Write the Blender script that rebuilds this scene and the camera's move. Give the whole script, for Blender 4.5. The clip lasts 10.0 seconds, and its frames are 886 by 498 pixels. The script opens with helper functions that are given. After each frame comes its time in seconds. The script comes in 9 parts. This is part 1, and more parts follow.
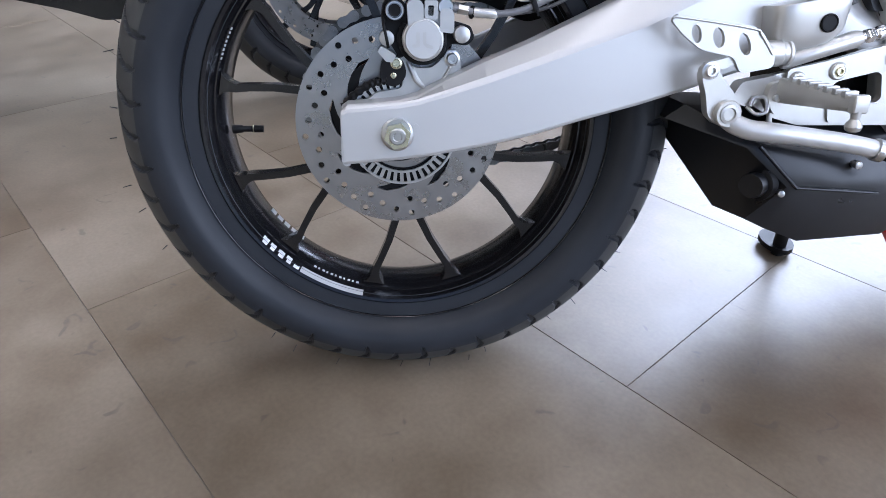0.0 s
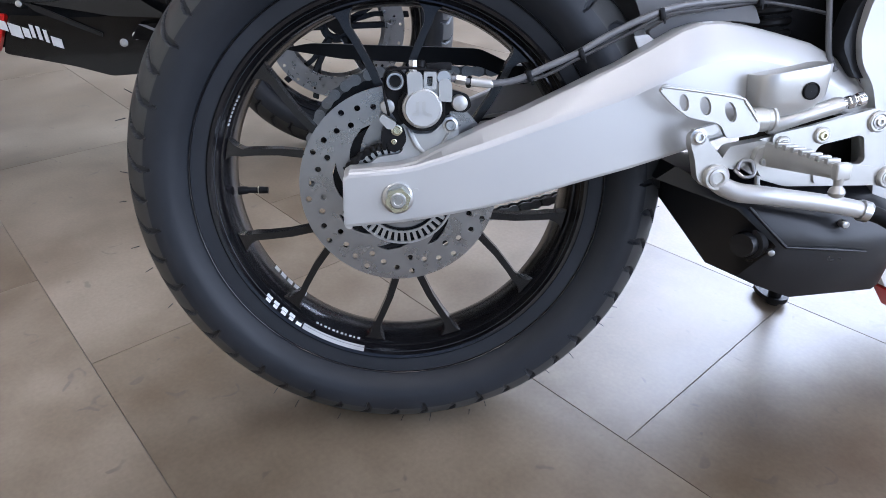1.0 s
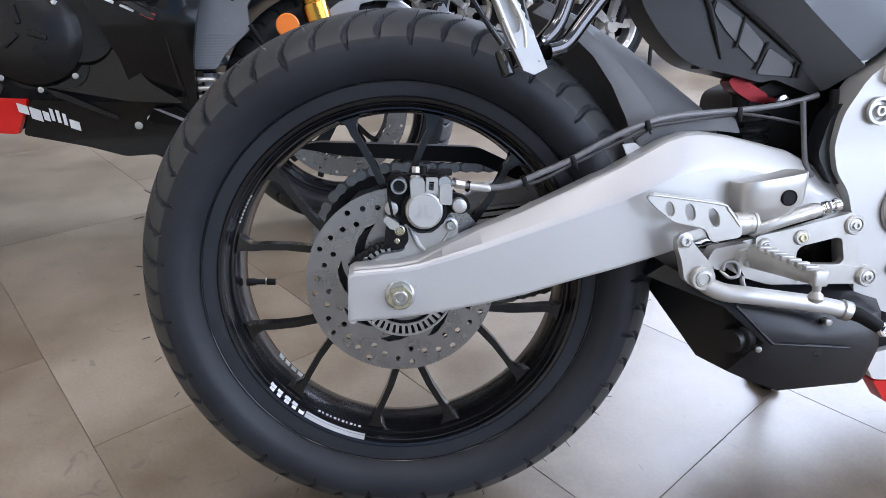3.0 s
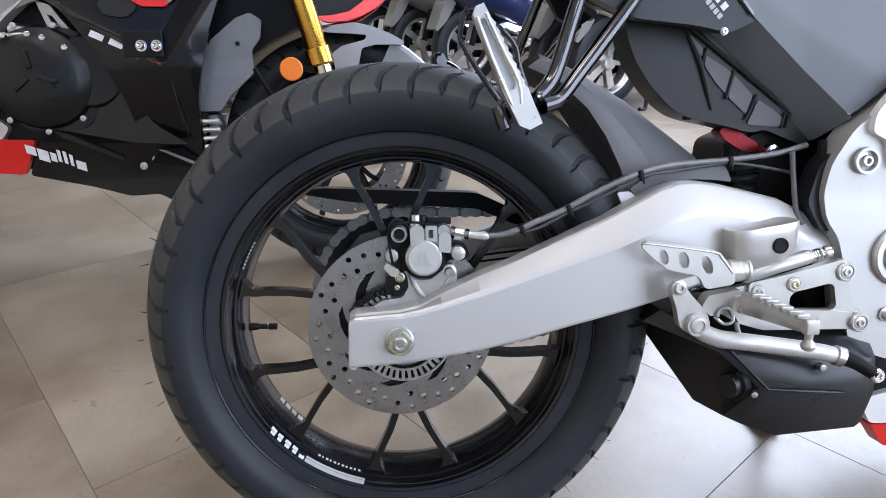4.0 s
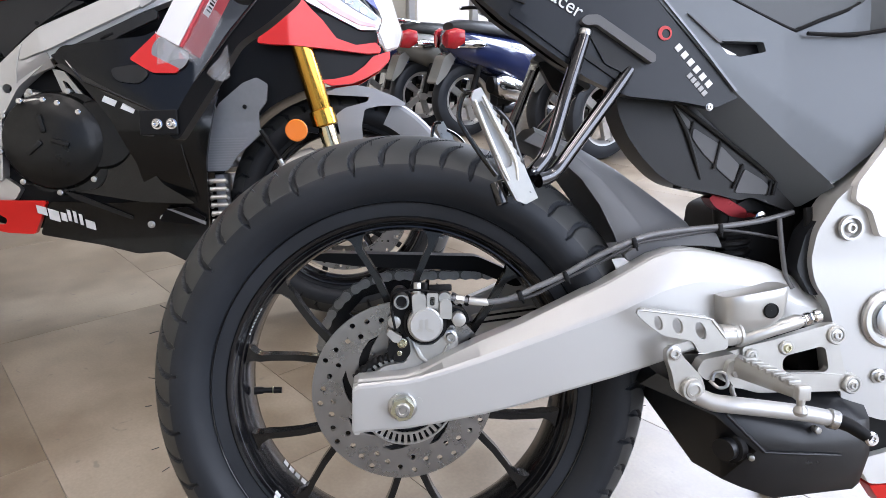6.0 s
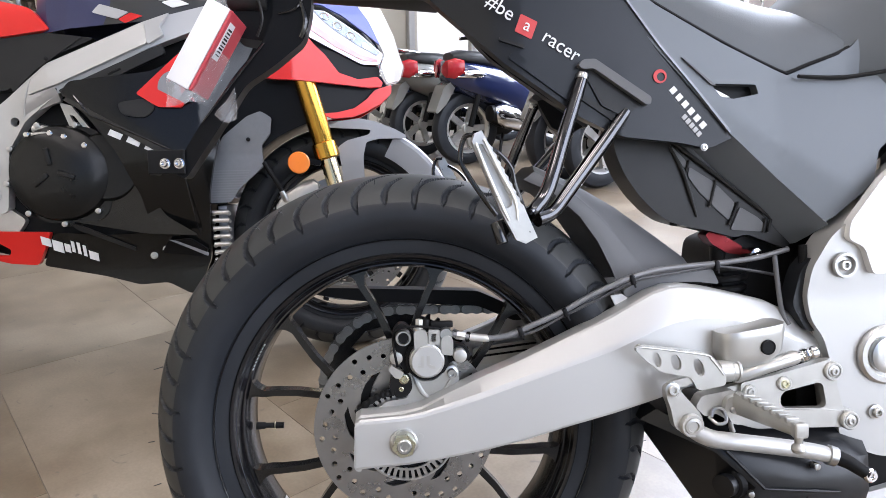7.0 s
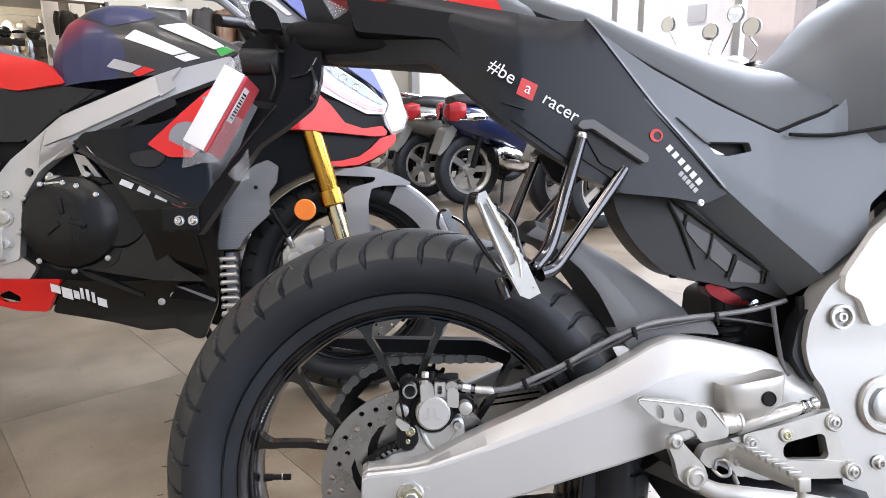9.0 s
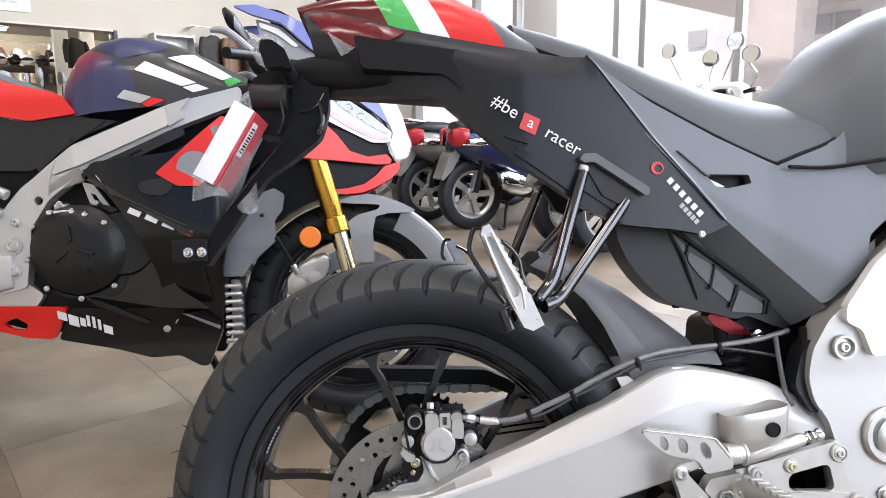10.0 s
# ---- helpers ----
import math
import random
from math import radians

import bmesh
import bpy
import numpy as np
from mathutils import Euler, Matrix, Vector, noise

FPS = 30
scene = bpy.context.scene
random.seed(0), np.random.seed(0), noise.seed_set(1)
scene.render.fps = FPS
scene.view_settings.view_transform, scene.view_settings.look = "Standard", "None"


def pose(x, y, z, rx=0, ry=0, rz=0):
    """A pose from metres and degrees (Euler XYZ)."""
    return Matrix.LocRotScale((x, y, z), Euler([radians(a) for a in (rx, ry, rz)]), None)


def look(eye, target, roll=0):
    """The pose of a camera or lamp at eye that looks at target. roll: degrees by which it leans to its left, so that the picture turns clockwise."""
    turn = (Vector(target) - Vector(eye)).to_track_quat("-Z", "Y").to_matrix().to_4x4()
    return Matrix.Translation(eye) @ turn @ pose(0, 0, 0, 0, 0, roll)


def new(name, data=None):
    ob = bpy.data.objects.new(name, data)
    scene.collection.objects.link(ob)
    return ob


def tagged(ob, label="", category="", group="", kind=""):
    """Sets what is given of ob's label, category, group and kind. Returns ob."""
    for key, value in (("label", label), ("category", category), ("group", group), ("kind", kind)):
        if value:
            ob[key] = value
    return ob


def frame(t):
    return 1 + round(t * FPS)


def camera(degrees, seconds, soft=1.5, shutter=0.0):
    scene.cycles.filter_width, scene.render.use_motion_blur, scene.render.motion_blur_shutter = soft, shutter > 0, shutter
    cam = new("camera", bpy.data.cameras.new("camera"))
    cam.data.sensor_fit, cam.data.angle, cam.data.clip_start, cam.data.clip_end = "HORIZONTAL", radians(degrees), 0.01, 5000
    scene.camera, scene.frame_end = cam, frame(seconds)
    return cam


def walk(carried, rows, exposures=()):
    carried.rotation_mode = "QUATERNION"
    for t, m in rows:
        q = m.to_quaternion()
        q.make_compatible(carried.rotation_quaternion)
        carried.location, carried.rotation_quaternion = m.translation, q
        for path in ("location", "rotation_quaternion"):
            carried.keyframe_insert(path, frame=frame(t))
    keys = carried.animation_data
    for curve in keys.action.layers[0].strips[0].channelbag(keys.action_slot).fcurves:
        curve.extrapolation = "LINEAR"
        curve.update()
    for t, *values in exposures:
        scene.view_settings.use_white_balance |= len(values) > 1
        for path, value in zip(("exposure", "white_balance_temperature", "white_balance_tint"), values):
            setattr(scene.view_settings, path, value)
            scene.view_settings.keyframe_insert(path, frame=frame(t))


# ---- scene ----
cam = camera(69.1, 10.0, 0.75)
# length of the path, first eye height, first tilt, lean, turn
METRES, EYE, TILT, LEAN, TURN = 0.20, 0.5886, -33.5, 0.0, -5.47
ROWS = [
    (0.0, 0.0, 0.0, 0.0, -0.0, 0.0, -0.0),
    (0.5, 0.0079, -0.0447, 0.0597, 0.08, 1.73, 0.08),
    (1.0, 0.0072, -0.089, 0.1154, 0.07, 3.31, 0.28),
    (1.5, 0.0065, -0.138, 0.1687, 0.08, 4.85, 0.26),
    (2.0, 0.0064, -0.1837, 0.2123, 0.07, 6.17, 0.16),
    (2.5, 0.0016, -0.2243, 0.2494, -0.02, 7.39, -0.01),
    (4.0, 0.0115, -0.3529, 0.3637, 0.03, 11.44, -0.06),
    (4.5, 0.0151, -0.3941, 0.3932, 0.07, 12.69, 0.02),
    (5.0, 0.0167, -0.4309, 0.4146, 0.12, 13.7, 0.04),
    (5.5, 0.015, -0.466, 0.4332, 0.18, 14.46, 0.19),
    (7.0, 0.0035, -0.5861, 0.5022, 0.16, 17.72, 0.23),
    (7.5, -0.0079, -0.6231, 0.5196, 0.08, 18.59, 0.16),
    (8.0, -0.0091, -0.6527, 0.5319, 0.19, 19.4, 0.25),
    (8.5, -0.0129, -0.6833, 0.5447, 0.28, 20.08, 0.32),
    (9.0, -0.0138, -0.717, 0.5605, 0.42, 21.06, 0.36),
    (9.5, -0.0155, -0.7481, 0.5742, 0.58, 21.87, 0.38),
    (10.0, -0.0214, -0.7846, 0.5875, 0.72, 23.11, 0.32),
]
walk(cam, [(t, pose(-0.0137, -0.6715, EYE, TILT, LEAN, TURN) @ pose(METRES * x, METRES * y, METRES * z, 90 + pitch, roll, yaw)) for t, x, y, z, yaw, pitch, roll in ROWS],
     exposures=[(0.0, 0.13, 5560, 18), (2.5, 0.07, 5720, 17), (5.0, 0.18, 6020, 17), (7.5, 0.30, 6240, 17), (10.0, 0.28, 6360, 17)])

# ---- world and lights ----
world = bpy.data.worlds.new("sky")
scene.world = world
world.use_nodes = True
_wn = world.node_tree.nodes
_sky = _wn.new("ShaderNodeTexSky")
_sky.sky_type = "NISHITA"
_sky.sun_disc = False
_sky.sun_elevation, _sky.sun_rotation = radians(54), radians(233)
world.node_tree.links.new(_sky.outputs[0], _wn["Background"].inputs[0])
_wn["Background"].inputs[1].default_value = 0.12

_sun = bpy.data.lights.new("sun", "SUN")
_sun.energy, _sun.angle, _sun.color = 3.0, radians(0.5), (1.0, 0.96, 0.9)
new("sun", _sun).matrix_world = look((-8, -6, 14), (0, 0, 0))


def window_light(name, eye, target, w, h, power, colour):
    d = bpy.data.lights.new(name, "AREA")
    d.shape, d.size, d.size_y, d.energy, d.color = "RECTANGLE", w, h, power, colour
    ob = new(name, d)
    ob.matrix_world = look(eye, target)
    return ob


# daylight in the openings of the shop front and of the glazing behind, and the sky's light on the street
E1, E2 = Vector((math.cos(radians(-53.9)), math.sin(radians(-53.9)), 0)), Vector((math.sin(radians(53.9)), math.cos(radians(53.9)), 0))


def in_room(u, v, z):
    return E1 * u + E2 * v + Vector((0, 0, z))


window_light("window_light_back", in_room(0.0, 5.42, 3.65), in_room(0.0, 0, 0.5), 5.8, 3.4, 1180, (0.83, 0.91, 1.0))
window_light("window_light_side", in_room(4.95, 1.3, 2.3), in_room(0, -0.2, 0.5), 6.0, 3.8, 290, (0.88, 0.94, 1.0))


# ---- materials ----
def material(name, colour, rough=0.5, metal=0.0, coat=0.0, vary=0.12, scale=40.0, fine=400.0, bump=0.05, dist=0.001, rough_vary=0.08, spec=0.5, per_object=0.0):
    """A surface with variation at two scales and a fine relief, in metres of the object's own space."""
    m = bpy.data.materials.new(name)
    m.use_nodes = True
    nt = m.node_tree
    n, l = nt.nodes, nt.links
    b = n["Principled BSDF"]
    co = n.new("ShaderNodeTexCoord")
    big = n.new("ShaderNodeTexNoise")
    big.inputs["Scale"].default_value, big.inputs["Detail"].default_value = scale, 4
    small = n.new("ShaderNodeTexNoise")
    small.inputs["Scale"].default_value, small.inputs["Detail"].default_value = fine, 2
    l.new(co.outputs["Object"], big.inputs["Vector"])
    l.new(co.outputs["Object"], small.inputs["Vector"])
    mix = n.new("ShaderNodeMix")
    mix.data_type = "RGBA"
    lo = [max(0.0, c * (1 - vary)) for c in colour[:3]]
    hi = [min(1.0, c * (1 + vary)) for c in colour[:3]]
    mix.inputs[6].default_value, mix.inputs[7].default_value = (*lo, 1), (*hi, 1)
    l.new(big.outputs["Fac"], mix.inputs[0])
    out = mix.outputs[2]
    if per_object:
        oi = n.new("ShaderNodeObjectInfo")
        hs = n.new("ShaderNodeHueSaturation")
        mr = n.new("ShaderNodeMapRange")
        mr.inputs[3].default_value, mr.inputs[4].default_value = 1 - per_object, 1 + per_object
        l.new(oi.outputs["Random"], mr.inputs[0])
        l.new(mr.outputs[0], hs.inputs["Value"])
        l.new(out, hs.inputs["Color"])
        out = hs.outputs[0]
    l.new(out, b.inputs["Base Color"])
    rr = n.new("ShaderNodeMapRange")
    rr.inputs[3].default_value, rr.inputs[4].default_value = max(0.02, rough - rough_vary), min(1.0, rough + rough_vary)
    l.new(big.outputs["Fac"], rr.inputs[0])
    l.new(rr.outputs[0], b.inputs["Roughness"])
    b.inputs["Metallic"].default_value = metal
    b.inputs["Coat Weight"].default_value = coat
    b.inputs["Coat Roughness"].default_value = 0.04
    b.inputs["Specular IOR Level"].default_value = spec
    if bump:
        bp = n.new("ShaderNodeBump")
        bp.inputs["Strength"].default_value, bp.inputs["Distance"].default_value = bump, dist
        l.new(small.outputs["Fac"], bp.inputs["Height"])
        l.new(bp.outputs[0], b.inputs["Normal"])
    return m


def glass(name, colour, rough=0.02, alpha=0.25, clear=1.0):
    """Clear film or pane: part see-through, part mirror."""
    m = bpy.data.materials.new(name)
    m.use_nodes = True
    n, l = m.node_tree.nodes, m.node_tree.links
    b = n["Principled BSDF"]
    b.inputs["Base Color"].default_value = (*colour, 1)
    b.inputs["Roughness"].default_value = rough
    b.inputs["Transmission Weight"].default_value = clear
    b.inputs["Alpha"].default_value = alpha
    b.inputs["IOR"].default_value = 1.12
    return m


def glow(name, colour, strength):
    m = bpy.data.materials.new(name)
    m.use_nodes = True
    n, l = m.node_tree.nodes, m.node_tree.links
    e = n.new("ShaderNodeEmission")
    e.inputs[0].default_value, e.inputs[1].default_value = (*colour, 1), strength
    l.new(e.outputs[0], n["Material Output"].inputs[0])
    return m


M = {
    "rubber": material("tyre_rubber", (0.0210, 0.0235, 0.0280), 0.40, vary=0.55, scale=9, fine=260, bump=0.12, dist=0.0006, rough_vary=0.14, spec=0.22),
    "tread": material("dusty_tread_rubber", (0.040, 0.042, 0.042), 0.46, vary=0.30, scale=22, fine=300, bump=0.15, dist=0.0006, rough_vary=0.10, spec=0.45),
    "rim": material("rim_black_satin", (0.006, 0.006, 0.007), 0.19, vary=0.15, scale=30, fine=900, bump=0.03, spec=0.50),
    "spoke": material("spoke_black_satin", (0.009, 0.0088, 0.0086), 0.20, coat=0.0, vary=0.15, scale=30, fine=900, bump=0.04, spec=0.42),
    "silver": material("silver_paint", (0.52, 0.52, 0.51), 0.40, metal=0.50, coat=0.08, vary=0.03, scale=9, fine=1400, bump=0.05, dist=0.0003),
    "cast": material("cast_aluminium", (0.50, 0.495, 0.470), 0.33, metal=0.65, vary=0.08, scale=60, fine=900, bump=0.06, dist=0.0004),
    "steel": material("brushed_steel", (0.55, 0.55, 0.54), 0.30, metal=1.0, vary=0.12, scale=70, fine=700, bump=0.12, dist=0.0003),
    "disc": material("disc_steel", (0.33, 0.322, 0.312), 0.29, metal=0.95, vary=0.10, scale=50, fine=1200, bump=0.15, dist=0.0003, rough_vary=0.1),
    "zinc": material("yellow_zinc", (0.62, 0.60, 0.44), 0.28, metal=1.0, vary=0.12, scale=90, fine=900, bump=0.06),
    "chrome": material("chrome", (0.75, 0.75, 0.76), 0.10, metal=1.0, vary=0.05, scale=40, fine=500, bump=0.02, rough_vary=0.04),
    "black_chrome": material("black_chrome", (0.10, 0.10, 0.105), 0.13, metal=1.0, vary=0.1, scale=40, fine=600, bump=0.03, rough_vary=0.04),
    "polished": material("polished_alloy", (0.62, 0.61, 0.58), 0.30, metal=0.6, vary=0.12, scale=70, fine=500, bump=0.12, dist=0.0004),
    "chain_dark": material("gap_shade_chain_plate", (0.13, 0.127, 0.118), 0.42, metal=0.8, vary=0.3, scale=120, fine=900, bump=0.1),
    "chain": material("chain_steel", (0.30, 0.295, 0.28), 0.34, metal=0.9, vary=0.25, scale=120, fine=900, bump=0.1),
    "hose": material("grey_hose", (0.165, 0.165, 0.170), 0.34, metal=0.2, vary=0.12, scale=60, fine=900, bump=0.08),
    "hose_dark": material("dark_cable", (0.045, 0.045, 0.047), 0.4, vary=0.15, scale=60, fine=900, bump=0.08),
    "plastic": material("black_plastic", (0.008, 0.008, 0.0085), 0.45, vary=0.2, scale=25, fine=1100, bump=0.14, dist=0.0003, spec=0.16),
    "plastic_soft": material("dark_moulded_plastic", (0.018, 0.018, 0.018), 0.42, vary=0.2, scale=20, fine=900, bump=0.2, dist=0.0003, spec=0.30),
    "hugger": material("grey_moulded_plastic", (0.115, 0.117, 0.121), 0.60, vary=0.10, scale=12, fine=900, bump=0.12, dist=0.0003),
    "exhaust": material("matt_black_steel", (0.007, 0.0075, 0.009), 0.30, metal=0.0, vary=0.2, scale=16, fine=900, bump=0.10, dist=0.0004, spec=0.42),
    "matt_grey": material("matt_grey_paint", (0.128, 0.142, 0.156), 0.46, metal=0.10, coat=0.0, vary=0.04, scale=7, fine=1600, bump=0.05, dist=0.0002),
    "tail": material("dark_grey_paint", (0.0135, 0.0150, 0.0180), 0.34, metal=0.15, vary=0.06, scale=8, fine=1600, bump=0.06, dist=0.0002, spec=0.40),
    "seat": material("seat_cover", (0.085, 0.092, 0.099), 0.55, vary=0.07, scale=30, fine=1100, bump=0.35, dist=0.0004),
    "red": material("red_gloss_paint", (0.66, 0.014, 0.010), 0.34, coat=0.12, vary=0.05, scale=8, fine=900, bump=0.02),
    "red_anod": material("red_anodised", (0.12, 0.008, 0.010), 0.3, metal=0.8, vary=0.1, scale=60, fine=900, bump=0.05),
    "red_lens": material("red_lens", (0.115, 0.003, 0.005), 0.16, coat=0.3, vary=0.15, scale=40, fine=300, bump=0.05),
    "red_lens_bright": material("red_lamp_lens", (0.36, 0.012, 0.018), 0.15, coat=0.5, vary=0.3, scale=60, fine=200, bump=0.3),
    "boot_brown": material("brown_leather", (0.16, 0.085, 0.045), 0.55, vary=0.3, scale=20, fine=300, bump=0.3),
    "green": material("green_paint", (0.06, 0.42, 0.09), 0.3, coat=0.5, vary=0.05, scale=8, fine=900, bump=0.02),
    "white": material("white_paint", (0.78, 0.78, 0.77), 0.35, coat=0.3, vary=0.03, scale=10, fine=900, bump=0.02),
    "decal": material("white_decal", (0.75, 0.75, 0.75), 0.5, vary=0.04, scale=60, fine=900, bump=0.02),
    "decal_grey": material("grey_decal", (0.42, 0.42, 0.42), 0.5, vary=0.06, scale=60, fine=900, bump=0.02),
    "decal_red": material("red_decal", (0.55, 0.05, 0.05), 0.5, vary=0.05, scale=60, fine=900, bump=0.02),
    "gloss_black": material("black_gloss_paint", (0.008, 0.008, 0.009), 0.14, coat=0.5, vary=0.1, scale=10, fine=900, bump=0.02),
    "satin_black": material("black_satin_paint", (0.004, 0.004, 0.0045), 0.34, vary=0.15, scale=14, fine=900, bump=0.05, spec=0.17),
    "fairing_black": material("black_fairing_paint", (0.004, 0.0042, 0.0042), 0.20, coat=0.15, vary=0.15, scale=12, fine=22, bump=0.10, dist=0.004, spec=0.34),
    "cover_black": material("black_cover_paint", (0.007, 0.0073, 0.0072), 0.30, vary=0.2, scale=20, fine=55, bump=0.22, dist=0.003, spec=0.36),
    "tank_dark": material("dark_tank_paint", (0.030, 0.030, 0.029), 0.33, coat=0.2, vary=0.10, scale=8, fine=900, bump=0.02),
    "blue": material("dark_blue_paint", (0.028, 0.032, 0.090), 0.40, coat=0.10, vary=0.10, scale=8, fine=900, bump=0.02),
    "blue_light": material("blue_paint", (0.13, 0.16, 0.42), 0.32, coat=0.4, vary=0.06, scale=8, fine=900, bump=0.02),
    "gold": material("gold_anodised", (0.64, 0.35, 0.06), 0.22, metal=1.0, vary=0.06, scale=40, fine=900, bump=0.03),
    "gold_pale": material("bright_fork_tube", (0.72, 0.62, 0.40), 0.14, metal=1.0, vary=0.05, scale=40, fine=900, bump=0.02),
    "amber": material("amber_reflector", (0.98, 0.25, 0.02), 0.32, coat=0.4, vary=0.05, scale=80, fine=600, bump=0.1),
    "radiator": material("radiator_fins", (0.24, 0.25, 0.27), 0.45, metal=0.6, vary=0.1, scale=80, fine=900, bump=0.1),
    "fender_grey": material("grey_satin_paint", (0.25, 0.26, 0.28), 0.46, metal=0.1, vary=0.05, scale=9, fine=900, bump=0.04),
    "cardboard": material("white_carton", (0.80, 0.79, 0.80), 0.6, vary=0.03, scale=25, fine=500, bump=0.08),
    "cardboard_red": material("red_carton", (0.50, 0.055, 0.07), 0.45, vary=0.12, scale=25, fine=500, bump=0.08),
    "wall": material("cream_wall_paint", (0.50, 0.455, 0.37), 0.8, vary=0.04, scale=2.5, fine=160, bump=0.12, dist=0.001),
    "wall_white": material("white_wall_paint", (0.78, 0.77, 0.75), 0.8, vary=0.03, scale=2.5, fine=160, bump=0.12, dist=0.001),
    "pillar": material("pinkish_render", (0.62, 0.54, 0.50), 0.8, vary=0.06, scale=5, fine=120, bump=0.2, dist=0.001),
    "ceiling": material("ceiling_board", (0.46, 0.455, 0.44), 0.85, vary=0.04, scale=3, fine=200, bump=0.12),
    "alu_frame": material("window_aluminium", (0.50, 0.50, 0.49), 0.4, metal=0.6, vary=0.06, scale=20, fine=700, bump=0.05),
    "dark_frame": material("dark_frame", (0.03, 0.03, 0.03), 0.5, vary=0.15, scale=20, fine=700, bump=0.05),
    "mirror": material("mirror_glass", (0.86, 0.87, 0.86), 0.03, metal=1.0, vary=0.01, scale=3, fine=50, bump=0.0, rough_vary=0.01),
    "grout": material("tile_joint", (0.14, 0.128, 0.112), 0.85, vary=0.25, scale=8, fine=300, bump=0.3),
    "scooter_blue": material("scooter_dark_blue", (0.012, 0.018, 0.06), 0.18, coat=0.7, vary=0.08, scale=6, fine=600, bump=0.03),
    "scooter_grey": material("scooter_grey", (0.16, 0.16, 0.15), 0.22, coat=0.6, vary=0.08, scale=6, fine=600, bump=0.03),
    "scooter_white": material("scooter_white", (0.72, 0.72, 0.71), 0.25, coat=0.6, vary=0.04, scale=6, fine=600, bump=0.03),
    "alloy": material("wheel_alloy", (0.58, 0.58, 0.57), 0.3, metal=0.8, vary=0.08, scale=40, fine=700, bump=0.05),
    "cloth_dark": material("dark_clothing", (0.05, 0.045, 0.04), 0.9, vary=0.5, scale=14, fine=200, bump=0.4),
    "cloth_light": material("pale_clothing", (0.62, 0.56, 0.46), 0.9, vary=0.3, scale=14, fine=200, bump=0.4),
    "film": glass("clear_plastic_film", (0.92, 0.92, 0.93), 0.14, 0.36, 0.55),
    "pane": glass("window_pane", (0.98, 1.0, 1.0), 0.0, 0.12),
    "lamp_shell": material("clear_lamp_shell", (0.62, 0.60, 0.62), 0.14, metal=0.3, coat=0.6, vary=0.12, scale=30, fine=120, bump=0.10, dist=0.002),
    "pink_film": material("pink_tinted_shell", (0.72, 0.36, 0.38), 0.2, coat=0.5, vary=0.2, scale=30, fine=120, bump=0.10, dist=0.002),
    "headlight": material("headlamp_reflector", (0.20, 0.22, 0.25), 0.12, metal=0.8, vary=0.35, scale=60, fine=200, bump=0.2, dist=0.002),
    "tube_light": glow("tube_light", (1.0, 0.94, 0.80), 110.0),
    "overhead_fill": glow("overhead_fill_glow", (1.0, 0.92, 0.82), 14.0),
    "daylight": glow("daylight_outside", (0.95, 0.98, 1.0), 1.15),
}


